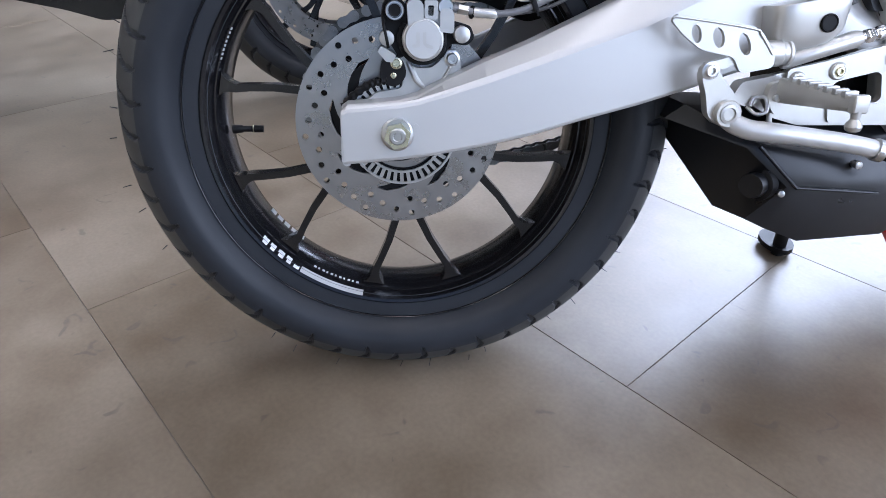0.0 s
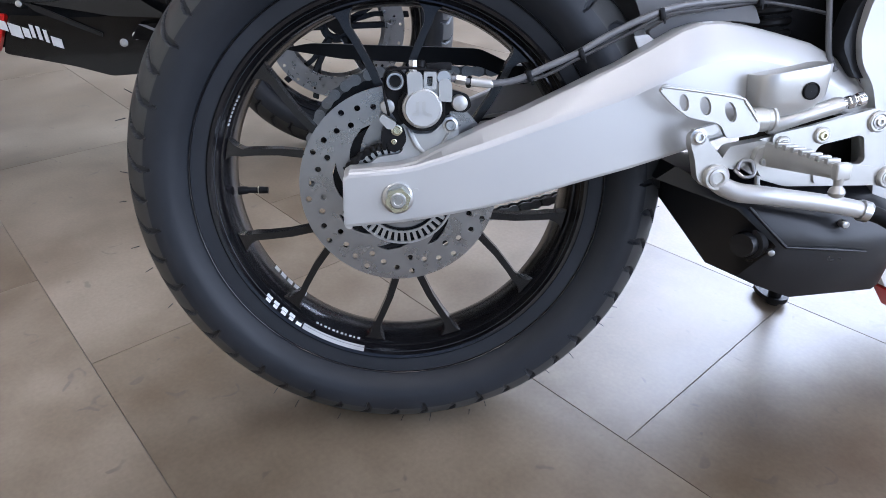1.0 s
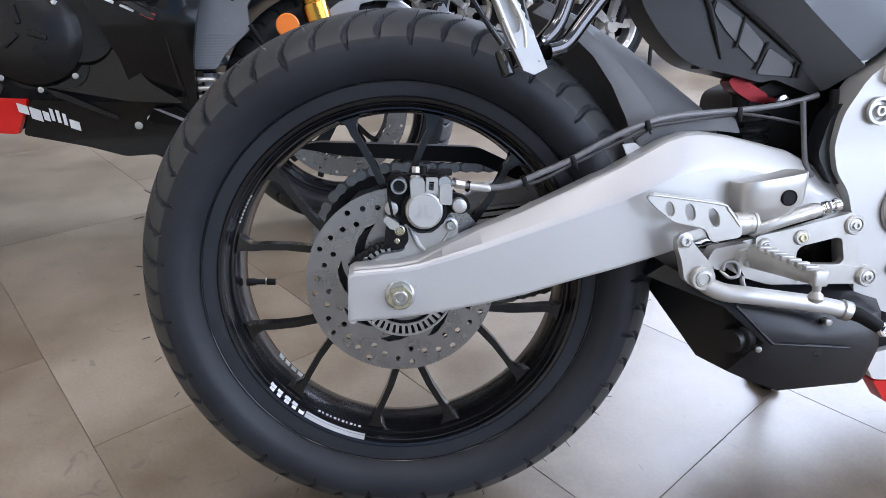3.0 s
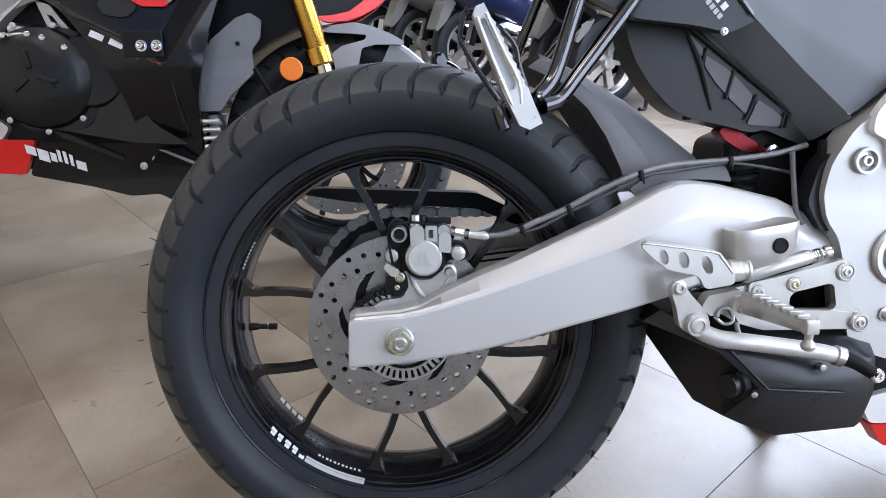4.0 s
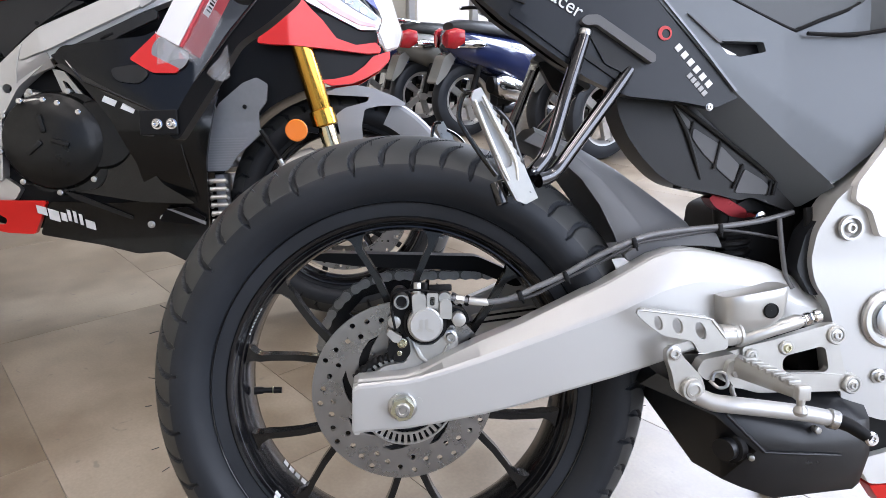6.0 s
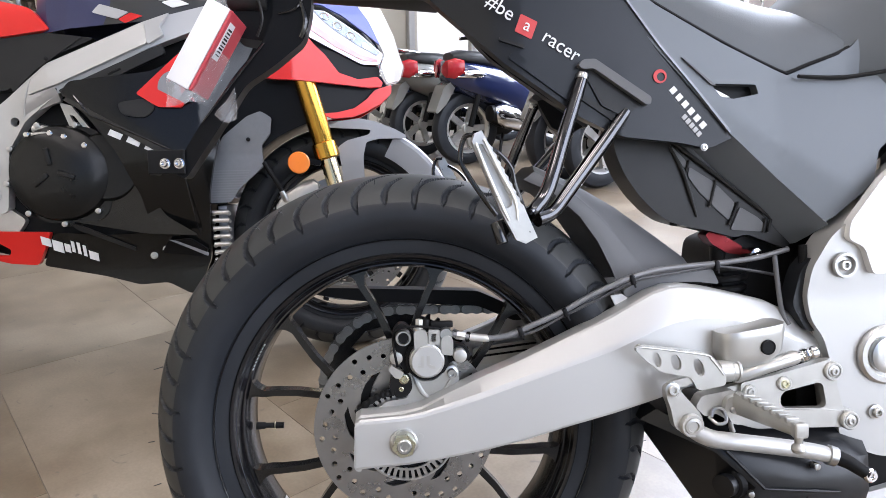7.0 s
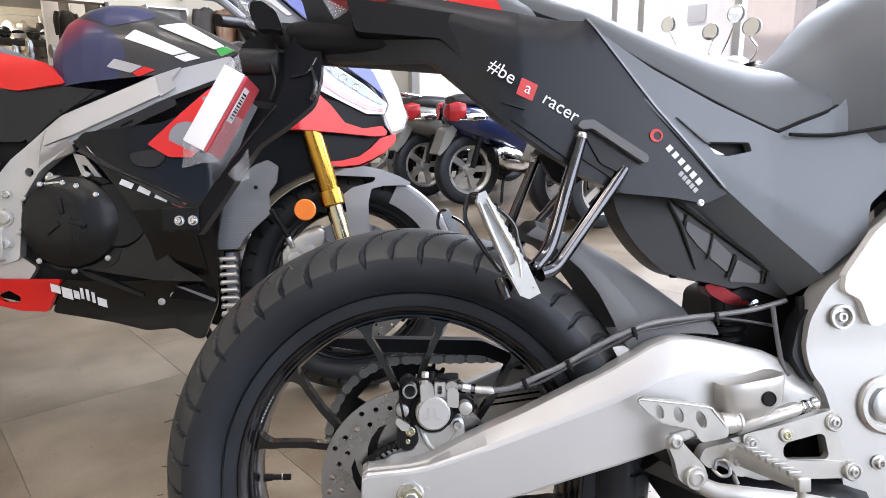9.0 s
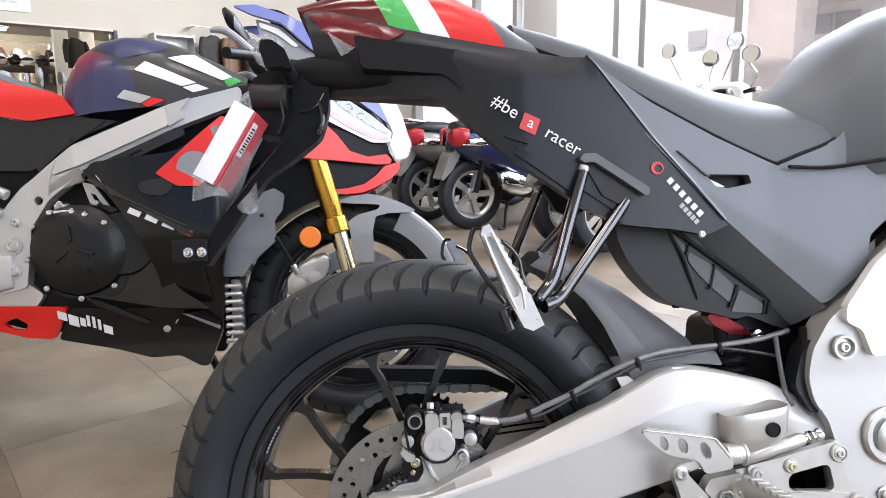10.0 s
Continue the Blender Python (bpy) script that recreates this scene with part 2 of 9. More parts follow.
def floor_material():
    """Porcelain tile in a stone look: warm grey-brown clouds, darker blotches, fine speckle; satin gloss."""
    m = bpy.data.materials.new("stone_look_tile")
    m.use_nodes = True
    n, l = m.node_tree.nodes, m.node_tree.links
    b = n["Principled BSDF"]
    co, oi = n.new("ShaderNodeTexCoord"), n.new("ShaderNodeObjectInfo")
    shift = n.new("ShaderNodeVectorMath")
    shift.operation = "MULTIPLY_ADD"
    comb = n.new("ShaderNodeCombineXYZ")
    for i in range(3):
        l.new(oi.outputs["Random"], comb.inputs[i])
    shift.inputs[1].default_value = (7, 13, 0)
    l.new(comb.outputs[0], shift.inputs[0])
    l.new(co.outputs["Object"], shift.inputs[2])

    def noise_at(scale, detail, rough=0.55, dist=0.0):
        t = n.new("ShaderNodeTexNoise")
        t.inputs["Scale"].default_value, t.inputs["Detail"].default_value = scale, detail
        t.inputs["Roughness"].default_value, t.inputs["Distortion"].default_value = rough, dist
        l.new(shift.outputs[0], t.inputs["Vector"])
        return t.outputs["Fac"]

    cloud, blot, speck = noise_at(2.4, 3, 0.5, 0.0), noise_at(10.0, 4, 0.5, 0.0), noise_at(160.0, 3)
    ramp = n.new("ShaderNodeValToRGB")
    ramp.color_ramp.elements[0].position, ramp.color_ramp.elements[0].color = 0.28, (0.082, 0.058, 0.034, 1)
    ramp.color_ramp.interpolation = "EASE"
    ramp.color_ramp.elements[1].position, ramp.color_ramp.elements[1].color = 0.76, (0.212, 0.172, 0.124, 1)
    mixer = n.new("ShaderNodeMath")
    mixer.operation = "MULTIPLY_ADD"
    mixer.inputs[1].default_value = 0.68
    half = n.new("ShaderNodeMath")
    half.operation = "MULTIPLY"
    half.inputs[1].default_value = 0.32
    l.new(blot, half.inputs[0])
    l.new(cloud, mixer.inputs[0])
    l.new(half.outputs[0], mixer.inputs[2])
    l.new(mixer.outputs[0], ramp.inputs[0])
    hs = n.new("ShaderNodeHueSaturation")
    mr = n.new("ShaderNodeMapRange")
    mr.inputs[1].default_value, mr.inputs[2].default_value = 0.3, 0.7
    mr.inputs[3].default_value, mr.inputs[4].default_value = 0.93, 1.07
    l.new(speck, mr.inputs[0])
    l.new(mr.outputs[0], hs.inputs["Value"])
    # sparse scuffs and drops
    scuff = noise_at(26.0, 2, 0.4, 1.2)
    sm = n.new("ShaderNodeMapRange")
    sm.inputs[1].default_value, sm.inputs[2].default_value = 0.70, 0.76
    sm.inputs[3].default_value, sm.inputs[4].default_value = 0.0, 0.45
    l.new(scuff, sm.inputs[0])
    stain = n.new("ShaderNodeMix")
    stain.data_type = "RGBA"
    stain.inputs[7].default_value = (0.060, 0.052, 0.044, 1)
    l.new(sm.outputs[0], stain.inputs[0])
    l.new(ramp.outputs[0], stain.inputs[6])
    l.new(stain.outputs[2], hs.inputs["Color"])
    l.new(hs.outputs[0], b.inputs["Base Color"])
    rg = n.new("ShaderNodeMapRange")
    rg.inputs[3].default_value, rg.inputs[4].default_value = 0.29, 0.46
    l.new(blot, rg.inputs[0])
    l.new(rg.outputs[0], b.inputs["Roughness"])
    b.inputs["Specular IOR Level"].default_value = 0.38
    bp = n.new("ShaderNodeBump")
    bp.inputs["Strength"].default_value, bp.inputs["Distance"].default_value = 0.10, 0.0006
    l.new(speck, bp.inputs["Height"])
    l.new(bp.outputs[0], b.inputs["Normal"])
    return m


M["tile"] = floor_material()


def faded_paint():
    """Satin paint that fades from red at the back and top edge into dark blue."""
    m = material("red_to_blue_paint", (0.028, 0.032, 0.090), 0.40, coat=0.10, vary=0.10, scale=8, fine=900, bump=0.02)
    n, l = m.node_tree.nodes, m.node_tree.links
    co, sep, rmp, mixc = n.new("ShaderNodeTexCoord"), n.new("ShaderNodeSeparateXYZ"), n.new("ShaderNodeMapRange"), n.new("ShaderNodeMix")
    along = n.new("ShaderNodeMath")
    along.operation = "MULTIPLY_ADD"
    l.new(co.outputs["Object"], sep.inputs[0])
    l.new(sep.outputs["X"], along.inputs[0])
    along.inputs[1].default_value = -0.75
    l.new(sep.outputs["Z"], along.inputs[2])
    rmp.inputs[1].default_value, rmp.inputs[2].default_value = 1.375, 1.475
    l.new(along.outputs[0], rmp.inputs[0])
    mixc.data_type = "RGBA"
    mixc.inputs[6].default_value, mixc.inputs[7].default_value = (0.028, 0.032, 0.090, 1), (0.34, 0.022, 0.030, 1)
    l.new(rmp.outputs[0], mixc.inputs[0])
    l.new(mixc.outputs[2], n["Principled BSDF"].inputs["Base Color"])
    return m


M["faded"] = faded_paint()


# ---- tools ----
def finish(bm, name, mat, sharp=32.0):
    """Turn a bmesh into a mesh, smooth but for edges sharper than the angle given."""
    bmesh.ops.remove_doubles(bm, verts=bm.verts, dist=1e-6)
    bmesh.ops.recalc_face_normals(bm, faces=bm.faces)
    lim = radians(sharp)
    for f in bm.faces:
        f.smooth = True
    for e in bm.edges:
        e.smooth = not (len(e.link_faces) == 2 and e.calc_face_angle(0) > lim)
    me = bpy.data.meshes.new(name)
    bm.to_mesh(me)
    bm.free()
    me.materials.append(mat)
    return me


def part(name, bm, mat, parent=None, label="", sharp=32.0):
    """Link a bmesh as one mesh object under a thing or a part."""
    ob = new(name, finish(bm, name, mat, sharp))
    ob.parent = parent
    if label:
        tagged(ob, label)
    return ob


def thing(name, m, label, category, group="", kind=""):
    """An empty at the base of a thing."""
    ob = new(name)
    ob.empty_display_size = 0.05
    ob.matrix_world = m
    return tagged(ob, label, category, group, kind)


def smooth_path(pts, steps=6):
    """Points of a smooth curve through the points given."""
    P = [Vector(p) for p in pts]
    if len(P) < 3:
        return P
    out = []
    for i in range(len(P) - 1):
        a, b, c, d = P[max(i - 1, 0)], P[i], P[i + 1], P[min(i + 2, len(P) - 1)]
        for k in range(steps):
            t = k / steps
            out.append(0.5 * ((2 * b) + (c - a) * t + (2 * a - 5 * b + 4 * c - d) * t * t + (3 * b - a - 3 * c + d) * t ** 3))
    out.append(P[-1])
    return out


def add_tube(bm, pts, radius, sides=12, cap=True, flat=1.0, up=(0, 0, 1)):
    """A tube along points; radius a number or one for each point; flat squeezes it sideways."""
    P = [Vector(p) for p in pts]
    rr = radius if isinstance(radius, (list, tuple)) else [radius] * len(P)
    rings, side = [], None
    for i, p in enumerate(P):
        d = (P[min(i + 1, len(P) - 1)] - P[max(i - 1, 0)]).normalized()
        if side is None:
            side = d.cross(Vector(up))
            if side.length < 1e-3:
                side = d.cross(Vector((1, 0, 0)))
        side = (side - d * side.dot(d)).normalized()
        other = side.cross(d)
        rings.append([bm.verts.new(p + rr[i] * (math.cos(a) * side * flat + math.sin(a) * other)) for a in (2 * math.pi * k / sides for k in range(sides))])
    for r0, r1 in zip(rings, rings[1:]):
        for k in range(sides):
            bm.faces.new((r0[k], r0[(k + 1) % sides], r1[(k + 1) % sides], r1[k]))
    if cap:
        bm.faces.new(rings[0][::-1])
        bm.faces.new(rings[-1])
    return bm


def tube(pts, radius, sides=12, smooth=0, **kw):
    P = smooth_path(pts, smooth) if smooth else pts
    if smooth and isinstance(radius, (list, tuple)):
        n, m = len(P), len(radius)
        radius = [float(np.interp(i / (n - 1) * (m - 1), range(m), radius)) for i in range(n)]
    return add_tube(bmesh.new(), P, radius, sides, **kw)


def add_lathe(bm, profile, centre=(0, 0, 0), segments=48, closed=False, axis="y", arc=(0, 360)):
    """Turn a profile of (radius, height along the axis) about the axis."""
    full = abs(arc[1] - arc[0]) >= 360
    count = segments if full else segments + 1
    c = Vector(centre)
    cols = []
    for i in range(count):
        a = radians(arc[0] + (arc[1] - arc[0]) * i / segments)
        ca, sa = math.cos(a), math.sin(a)
        col = []
        for r, h in profile:
            v = {"y": (r * ca, h, r * sa), "z": (r * ca, r * sa, h), "x": (h, r * ca, r * sa)}[axis]
            col.append(bm.verts.new(c + Vector(v)))
        cols.append(col)
    n = len(profile)
    for i in range(segments):
        a, b = cols[i], cols[(i + 1) % count]
        for k in range(n if closed else n - 1):
            bm.faces.new((a[k], a[(k + 1) % n], b[(k + 1) % n], b[k]))
    return bm


def lathe(profile, centre=(0, 0, 0), segments=48, closed=False, axis="y", arc=(0, 360)):
    return add_lathe(bmesh.new(), profile, centre, segments, closed, axis, arc)


def add_cyl(bm, a, b, r, sides=20, r2=None, bevel=0.0):
    """A round bar from a to b with softened ends."""
    a, b = Vector(a), Vector(b)
    d = (b - a).normalized()
    r2 = r if r2 is None else r2
    if bevel:
        return add_tube(bm, [a, a + d * bevel * 0.3, a + d * bevel, b - d * bevel, b - d * bevel * 0.3, b], [r - bevel, r - bevel * 0.3, r, r2, r2 - bevel * 0.3, r2 - bevel], sides)
    return add_tube(bm, [a, b], [r, r2], sides)


def cyl(a, b, r, sides=20, r2=None, bevel=0.0):
    return add_cyl(bmesh.new(), a, b, r, sides, r2, bevel)


def add_box(bm, lo, hi, bevel=0.0, segments=2, m=None):
    start = set(bm.verts)
    r = bmesh.ops.create_cube(bm, size=1.0)
    vs = r["verts"]
    for v in vs:
        v.co = Vector([lo[i] + (v.co[i] + 0.5) * (hi[i] - lo[i]) for i in range(3)])
    if bevel:
        es = list({e for v in vs for e in v.link_edges})
        bmesh.ops.bevel(bm, geom=es, offset=bevel, segments=segments, affect="EDGES", profile=0.6)
    if m is not None:
        bmesh.ops.transform(bm, matrix=m, verts=[v for v in bm.verts if v not in start])
    return bm


def box(lo, hi, bevel=0.0, segments=2, m=None):
    return add_box(bmesh.new(), lo, hi, bevel, segments, m)


def rounded(pts, r=0.01, steps=4):
    """An outline with its corners rounded."""
    P = [Vector((p[0], p[1])) for p in pts]
    out = []
    for i, p in enumerate(P):
        a, b = P[i - 1], P[(i + 1) % len(P)]
        da, db = (a - p), (b - p)
        k = min(r, da.length * 0.45, db.length * 0.45)
        s, e = p + da.normalized() * k, p + db.normalized() * k
        for j in range(steps + 1):
            t = j / steps
            out.append(tuple((1 - t) ** 2 * s + 2 * t * (1 - t) * p + t * t * e))
    return out


def add_prism(bm, outline, y0, y1, bevel=0.0, holes=(), segments=2):
    """An outline in x and z, drawn out along y, with holes through it."""
    loops = []
    for loop in (outline, *holes):
        vs = [bm.verts.new((x, y0, z)) for x, z in loop]
        es = [bm.edges.new((vs[i], vs[(i + 1) % len(vs)])) for i in range(len(vs))]
        loops.append((vs, es))
    if holes:
        r = bmesh.ops.triangle_fill(bm, use_beauty=True, use_dissolve=False, edges=[e for _, es in loops for e in es])
        faces = [g for g in r["geom"] if isinstance(g, bmesh.types.BMFace)]
    else:
        faces = [bm.faces.new(loops[0][0])]
    rims = [e for _, es in loops for e in es]
    r = bmesh.ops.extrude_face_region(bm, geom=faces)
    top = [g for g in r["geom"] if isinstance(g, bmesh.types.BMVert)]
    for v in top:
        v.co.y = y1
    if bevel:
        tops = set(top)
        es = [e for e in bm.edges if e.is_valid and len(e.link_faces) == 2 and ((e.verts[0] in tops) == (e.verts[1] in tops)) and e.calc_face_angle(0) > 1.2 and (e in rims or e.verts[0] in tops)]
        bmesh.ops.bevel(bm, geom=es, offset=bevel, segments=segments, affect="EDGES", profile=0.6, clamp_overlap=True)
    return bm


def prism(outline, y0, y1, bevel=0.0, holes=(), segments=2):
    return add_prism(bmesh.new(), outline, y0, y1, bevel, holes, segments)


def panel(outline, depth, thick=0.004, edge=0.003, cell=0.02, side=-1, holes=()):
    """A shell over an outline in x and z: depth(x, z) is its distance from the middle plane; its rim turns inwards."""
    bm = bmesh.new()
    es = []
    for loop in (outline, *holes):
        vs = [bm.verts.new((x, 0, z)) for x, z in loop]
        es += [bm.edges.new((vs[i], vs[(i + 1) % len(vs)])) for i in range(len(vs))]
    r = bmesh.ops.triangle_fill(bm, use_beauty=True, use_dissolve=False, edges=es)
    for f in bm.faces:
        f.normal_update()
    for _ in range(5):
        long = [e for e in bm.edges if e.calc_length() > cell and not e.is_boundary] + [e for e in bm.edges if e.is_boundary and e.calc_length() > cell]
        if not long:
            break
        bmesh.ops.subdivide_edges(bm, edges=long, cuts=1)
        bmesh.ops.triangulate(bm, faces=[f for f in bm.faces if len(f.verts) > 3])
        bmesh.ops.beautify_fill(bm, faces=bm.faces[:], edges=[e for e in bm.edges if not e.is_boundary])
    for v in bm.verts:
        v.co.y = side * depth(v.co.x, v.co.z)
    bmesh.ops.recalc_face_normals(bm, faces=bm.faces)
    if sum(f.normal.y * f.calc_area() for f in bm.faces) * side < 0:
        bmesh.ops.reverse_faces(bm, faces=bm.faces)
    rim = [e for e in bm.edges if e.is_boundary]
    for k in range(3):
        step = edge * (0.35, 0.65, 1.0)[k] if k < 2 else thick
        out = bmesh.ops.extrude_edge_only(bm, edges=rim)["geom"]
        vs = [g for g in out if isinstance(g, bmesh.types.BMVert)]
        for v in vs:
            v.co.y -= side * step
        rim = [g for g in out if isinstance(g, bmesh.types.BMEdge)]
    return bm


def loft(sections, closed=True, cap=True):
    """A skin over loops of equal count."""
    bm = bmesh.new()
    rings = [[bm.verts.new(p) for p in s] for s in sections]
    n = len(rings[0])
    for a, b in zip(rings, rings[1:]):
        for k in range(n if closed else n - 1):
            bm.faces.new((a[k], a[(k + 1) % n], b[(k + 1) % n], b[k]))
    if cap and closed:
        bm.faces.new(rings[0][::-1])
        bm.faces.new(rings[-1])
    return bm


def oval(x, y, z, ry, rz, n=24, power=2.0, top=None):
    """A rounded loop in the plane of y and z at x; power squares it; top: another half-height above z."""
    out = []
    for k in range(n):
        a = 2 * math.pi * k / n
        c, s = math.cos(a), math.sin(a)
        h = top if (top is not None and s > 0) else rz
        out.append((x, y + ry * math.copysign(abs(c) ** (2 / power), c), z + h * math.copysign(abs(s) ** (2 / power), s)))
    return out


def circle_loop(x, z, r, n=12, rz=None, turn=0.0):
    rz = rz or r
    out = []
    for k in range(n):
        a = 2 * math.pi * k / n
        u, v = r * math.cos(a), rz * math.sin(a)
        out.append((x + u * math.cos(turn) - v * math.sin(turn), z + u * math.sin(turn) + v * math.cos(turn)))
    return out


def add_bolt(bm, x, y, z, r, h=0.006, side=-1, sides=6):
    """A bolt head that stands out along y, with a socket and a washer."""
    add_lathe(bm, [(r * 1.45, y), (r * 1.45, y + side * 0.0015), (r * 1.05, y + side * 0.0018), (r, y + side * 0.002), (r, y + side * (h - 0.001)), (r * 0.85, y + side * h), (r * 0.55, y + side * h), (r * 0.5, y + side * h * 0.45), (0.0001, y + side * h * 0.45)], (x, 0, z), 18 if sides != 6 else 18)
    return bm


def lettering(text, size, m, mat, parent, name="lettering", depth=0.0004, shear=0.0, bold=0.0, squeeze=1.0):
    """Raised letters in the built-in face, as a mesh."""
    cu = bpy.data.curves.new(name, "FONT")
    cu.body, cu.size, cu.extrude, cu.shear, cu.offset = text, size, depth, shear, bold
    cu.resolution_u = 3
    cu.align_x = "CENTER"
    tmp = bpy.data.objects.new(name, cu)
    scene.collection.objects.link(tmp)
    dg = bpy.context.evaluated_depsgraph_get()
    me = bpy.data.meshes.new_from_object(tmp.evaluated_get(dg))
    bpy.data.objects.remove(tmp)
    me.transform(m @ Matrix.Diagonal((squeeze, 1, 1, 1)))
    me.materials.clear()
    me.materials.append(mat)
    ob = new(name, me)
    ob.parent = parent
    return ob


# ---- the showroom, square to its tiles ----
ANG = radians(-53.9)
ROOM = Matrix.Rotation(ANG, 4, "Z")  # its x runs along the shop front, its y towards it


def structure(name, bm, mat, label, sharp=32.0):
    ob = tagged(part(name, bm, mat, None, "", sharp), label, "structure", kind="structure")
    ob.matrix_basis = ROOM
    return ob


H = 5.6
# side wall with a wide opening to the clothing room
structure("wall_west", box((-7.05, -6.2, 0), (-6.90, -1.6, H)), M["wall"], "cream painted showroom wall")
structure("wall_west_2", box((-7.05, 1.60, 0), (-6.90, 5.70, H)), M["wall"], "cream painted showroom wall beside the opening")
structure("wall_west_lintel", box((-7.05, -1.6, 1.84), (-6.90, 1.60, H)), M["wall"], "cream painted wall over the opening")
structure("opening_trim", box((-7.07, 1.560, 1.735), (-6.885, 1.60, 1.838), 0.004), M["dark_frame"], "short dark trim at the head of the jamb")
structure("opening_trim_2", box((-7.07, -1.60, 1.822), (-6.885, 1.560, 1.84), 0.004), M["pillar"], "beige trim under the lintel")
# the clothing room beyond
structure("wall_room_back", box((-15.1, -3.2, 0), (-14.95, 5.4, 2.75)), M["wall"], "cream back wall of the clothing room")
structure("wall_room_side", box((-14.95, 5.25, 0), (-7.05, 5.4, 2.75)), M["wall"], "cream side wall of the clothing room")
structure("wall_room_side_2", box((-14.95, -3.2, 0), (-7.05, -3.05, 2.75)), M["wall"], "cream side wall of the clothing room")
structure("ceiling_room", box((-15.1, -3.2, 2.75), (-7.05, 5.4, 2.85)), M["ceiling"], "white ceiling of the clothing room")
structure("column_1", box((-10.06, 1.60, 0), (-9.94, 1.79, 2.75), 0.01), M["wall_white"], "slim white column in the clothing room")
structure("column_2", box((-10.06, 1.94, 0), (-9.94, 2.12, 2.75), 0.01), M["wall_white"], "slim white column in the clothing room")
structure("wall_south", box((-7.05, -6.35, 0), (5.2, -6.2, H)), M["wall"], "cream painted end wall")
structure("ceiling", box((-7.05, -6.35, H), (5.2, 5.80, H + 0.12)), M["ceiling"], "white board showroom ceiling")
floor = structure("floor", box((-15.1, -6.4, -0.2), (5.4, 5.80, -0.0015)), M["grout"], "floor bed with grey-brown joints")
structure("ground", box((-60, 5.80, -0.35), (60, 70, -0.06)), M["wall_white"], "pale sunlit pavement outside the shop front")
structure("step_outside", box((-12.0, 5.80, -0.06), (6.0, 7.2, -0.012)), M["wall_white"], "pale stone threshold outside")

# shop front: posts, transoms and panes
def front(u0, u1, v, posts, name, low=0.12, turn=None):
    for i, u in enumerate(posts):
        structure("window_post_%d" % (i + 1), box((u - 0.035, v - 0.05, 0), (u + 0.035, v + 0.05, H), 0.004), M["alu_frame"], "pale aluminium shop-front post")
    structure("window_sill", box((u0, v - 0.06, 0.0), (u1, v + 0.06, low), 0.006), M["alu_frame"], "pale aluminium shop-front sill")
    structure("window_transom", box((u0, v - 0.045, 2.85), (u1, v + 0.045, 2.93), 0.004), M["alu_frame"], "pale aluminium shop-front transom")
    for i, (a, b) in enumerate(zip(posts, posts[1:])):
        ob = structure("window_%d" % (i + 1), box((a + 0.035, v - 0.004, low), (b - 0.035, v + 0.004, 2.85)), M["pane"], "clear shop-front window pane")
        ob.visible_shadow = False
        ob = structure("window_%d_top" % (i + 1), box((a + 0.035, v - 0.004, 2.93), (b - 0.035, v + 0.004, H)), M["pane"], "clear upper shop-front pane")
        ob.visible_shadow = False


front(-6.9, 5.2, 5.54, [-6.85, -5.6, -4.9, -3.48, -3.17, -2.2, -0.9, 0.4, 1.7, 3.0, 4.2, 5.15], "shop_front")
structure("pillar", box((-4.50, 5.20, 0), (-4.02, 5.44, H), 0.01), M["wall_white"], "pale square pillar at the shop front")
# the glazed front behind the camera
for i, v in enumerate((-6.1, -4.2, -2.3, -0.4, 1.5, 3.4, 5.4)):
    structure("side_post_%d" % (i + 1), box((5.05, v - 0.04, 0), (5.15, v + 0.04, H), 0.004), M["alu_frame"], "pale aluminium post of the side glazing")
structure("side_sill", box((5.04, -6.2, 0), (5.16, 5.5, 0.12), 0.004), M["alu_frame"], "pale aluminium sill of the side glazing")
ob = structure("side_glazing", box((5.096, -6.1, 0.12), (5.104, 5.5, H)), M["pane"], "clear side glazing")
ob.visible_shadow = False

# outside: bright street, a canopy on a pinkish pier, a white facade
structure("outside_pier", box((-3.69, 8.7, -0.06), (-2.96, 9.4, 6.0), 0.02), M["pillar"], "pinkish rendered pier outside")
structure("outside_canopy", box((-5.8, 8.4, 2.95), (-2.6, 12.9, 3.20), 0.02), M["pillar"], "pale canopy slab outside")
fac = structure("facade", box((-26, 13.0, -0.06), (14, 13.4, 9.0)), M["wall_white"], "white building facade across the street")
for i, (u, w) in enumerate(((-6.76, 0.40), (-5.60, 0.40), (-4.43, 0.43), (-3.92, 0.40), (-2.70, 0.40), (-1.60, 0.40))):
    structure("facade_window_%d" % (i + 1), box((u, 12.94, 2.46), (u + w, 13.0, 2.80), 0.01), M["decal_grey"], "small grey facade window")
ob = structure("backdrop", box((-40, 40, -1), (40, 40.1, 24)), M["daylight"], "hazy bright distance")

# service sign over the opening
sign = thing("wall_sign", ROOM, "white wall sign with grey lettering above the opening", "sign")
part("board", box((-6.90, 0.12, 1.935), (-6.885, 0.845, 2.20), 0.004), M["white"], sign)
lettering("SERVICE", 0.15, Matrix.Translation((-6.884, 0.470, 2.010)) @ Matrix.Rotation(radians(90), 4, "Z") @ Matrix.Rotation(radians(90), 4, "X"), M["decal_grey"], sign, bold=0.002)

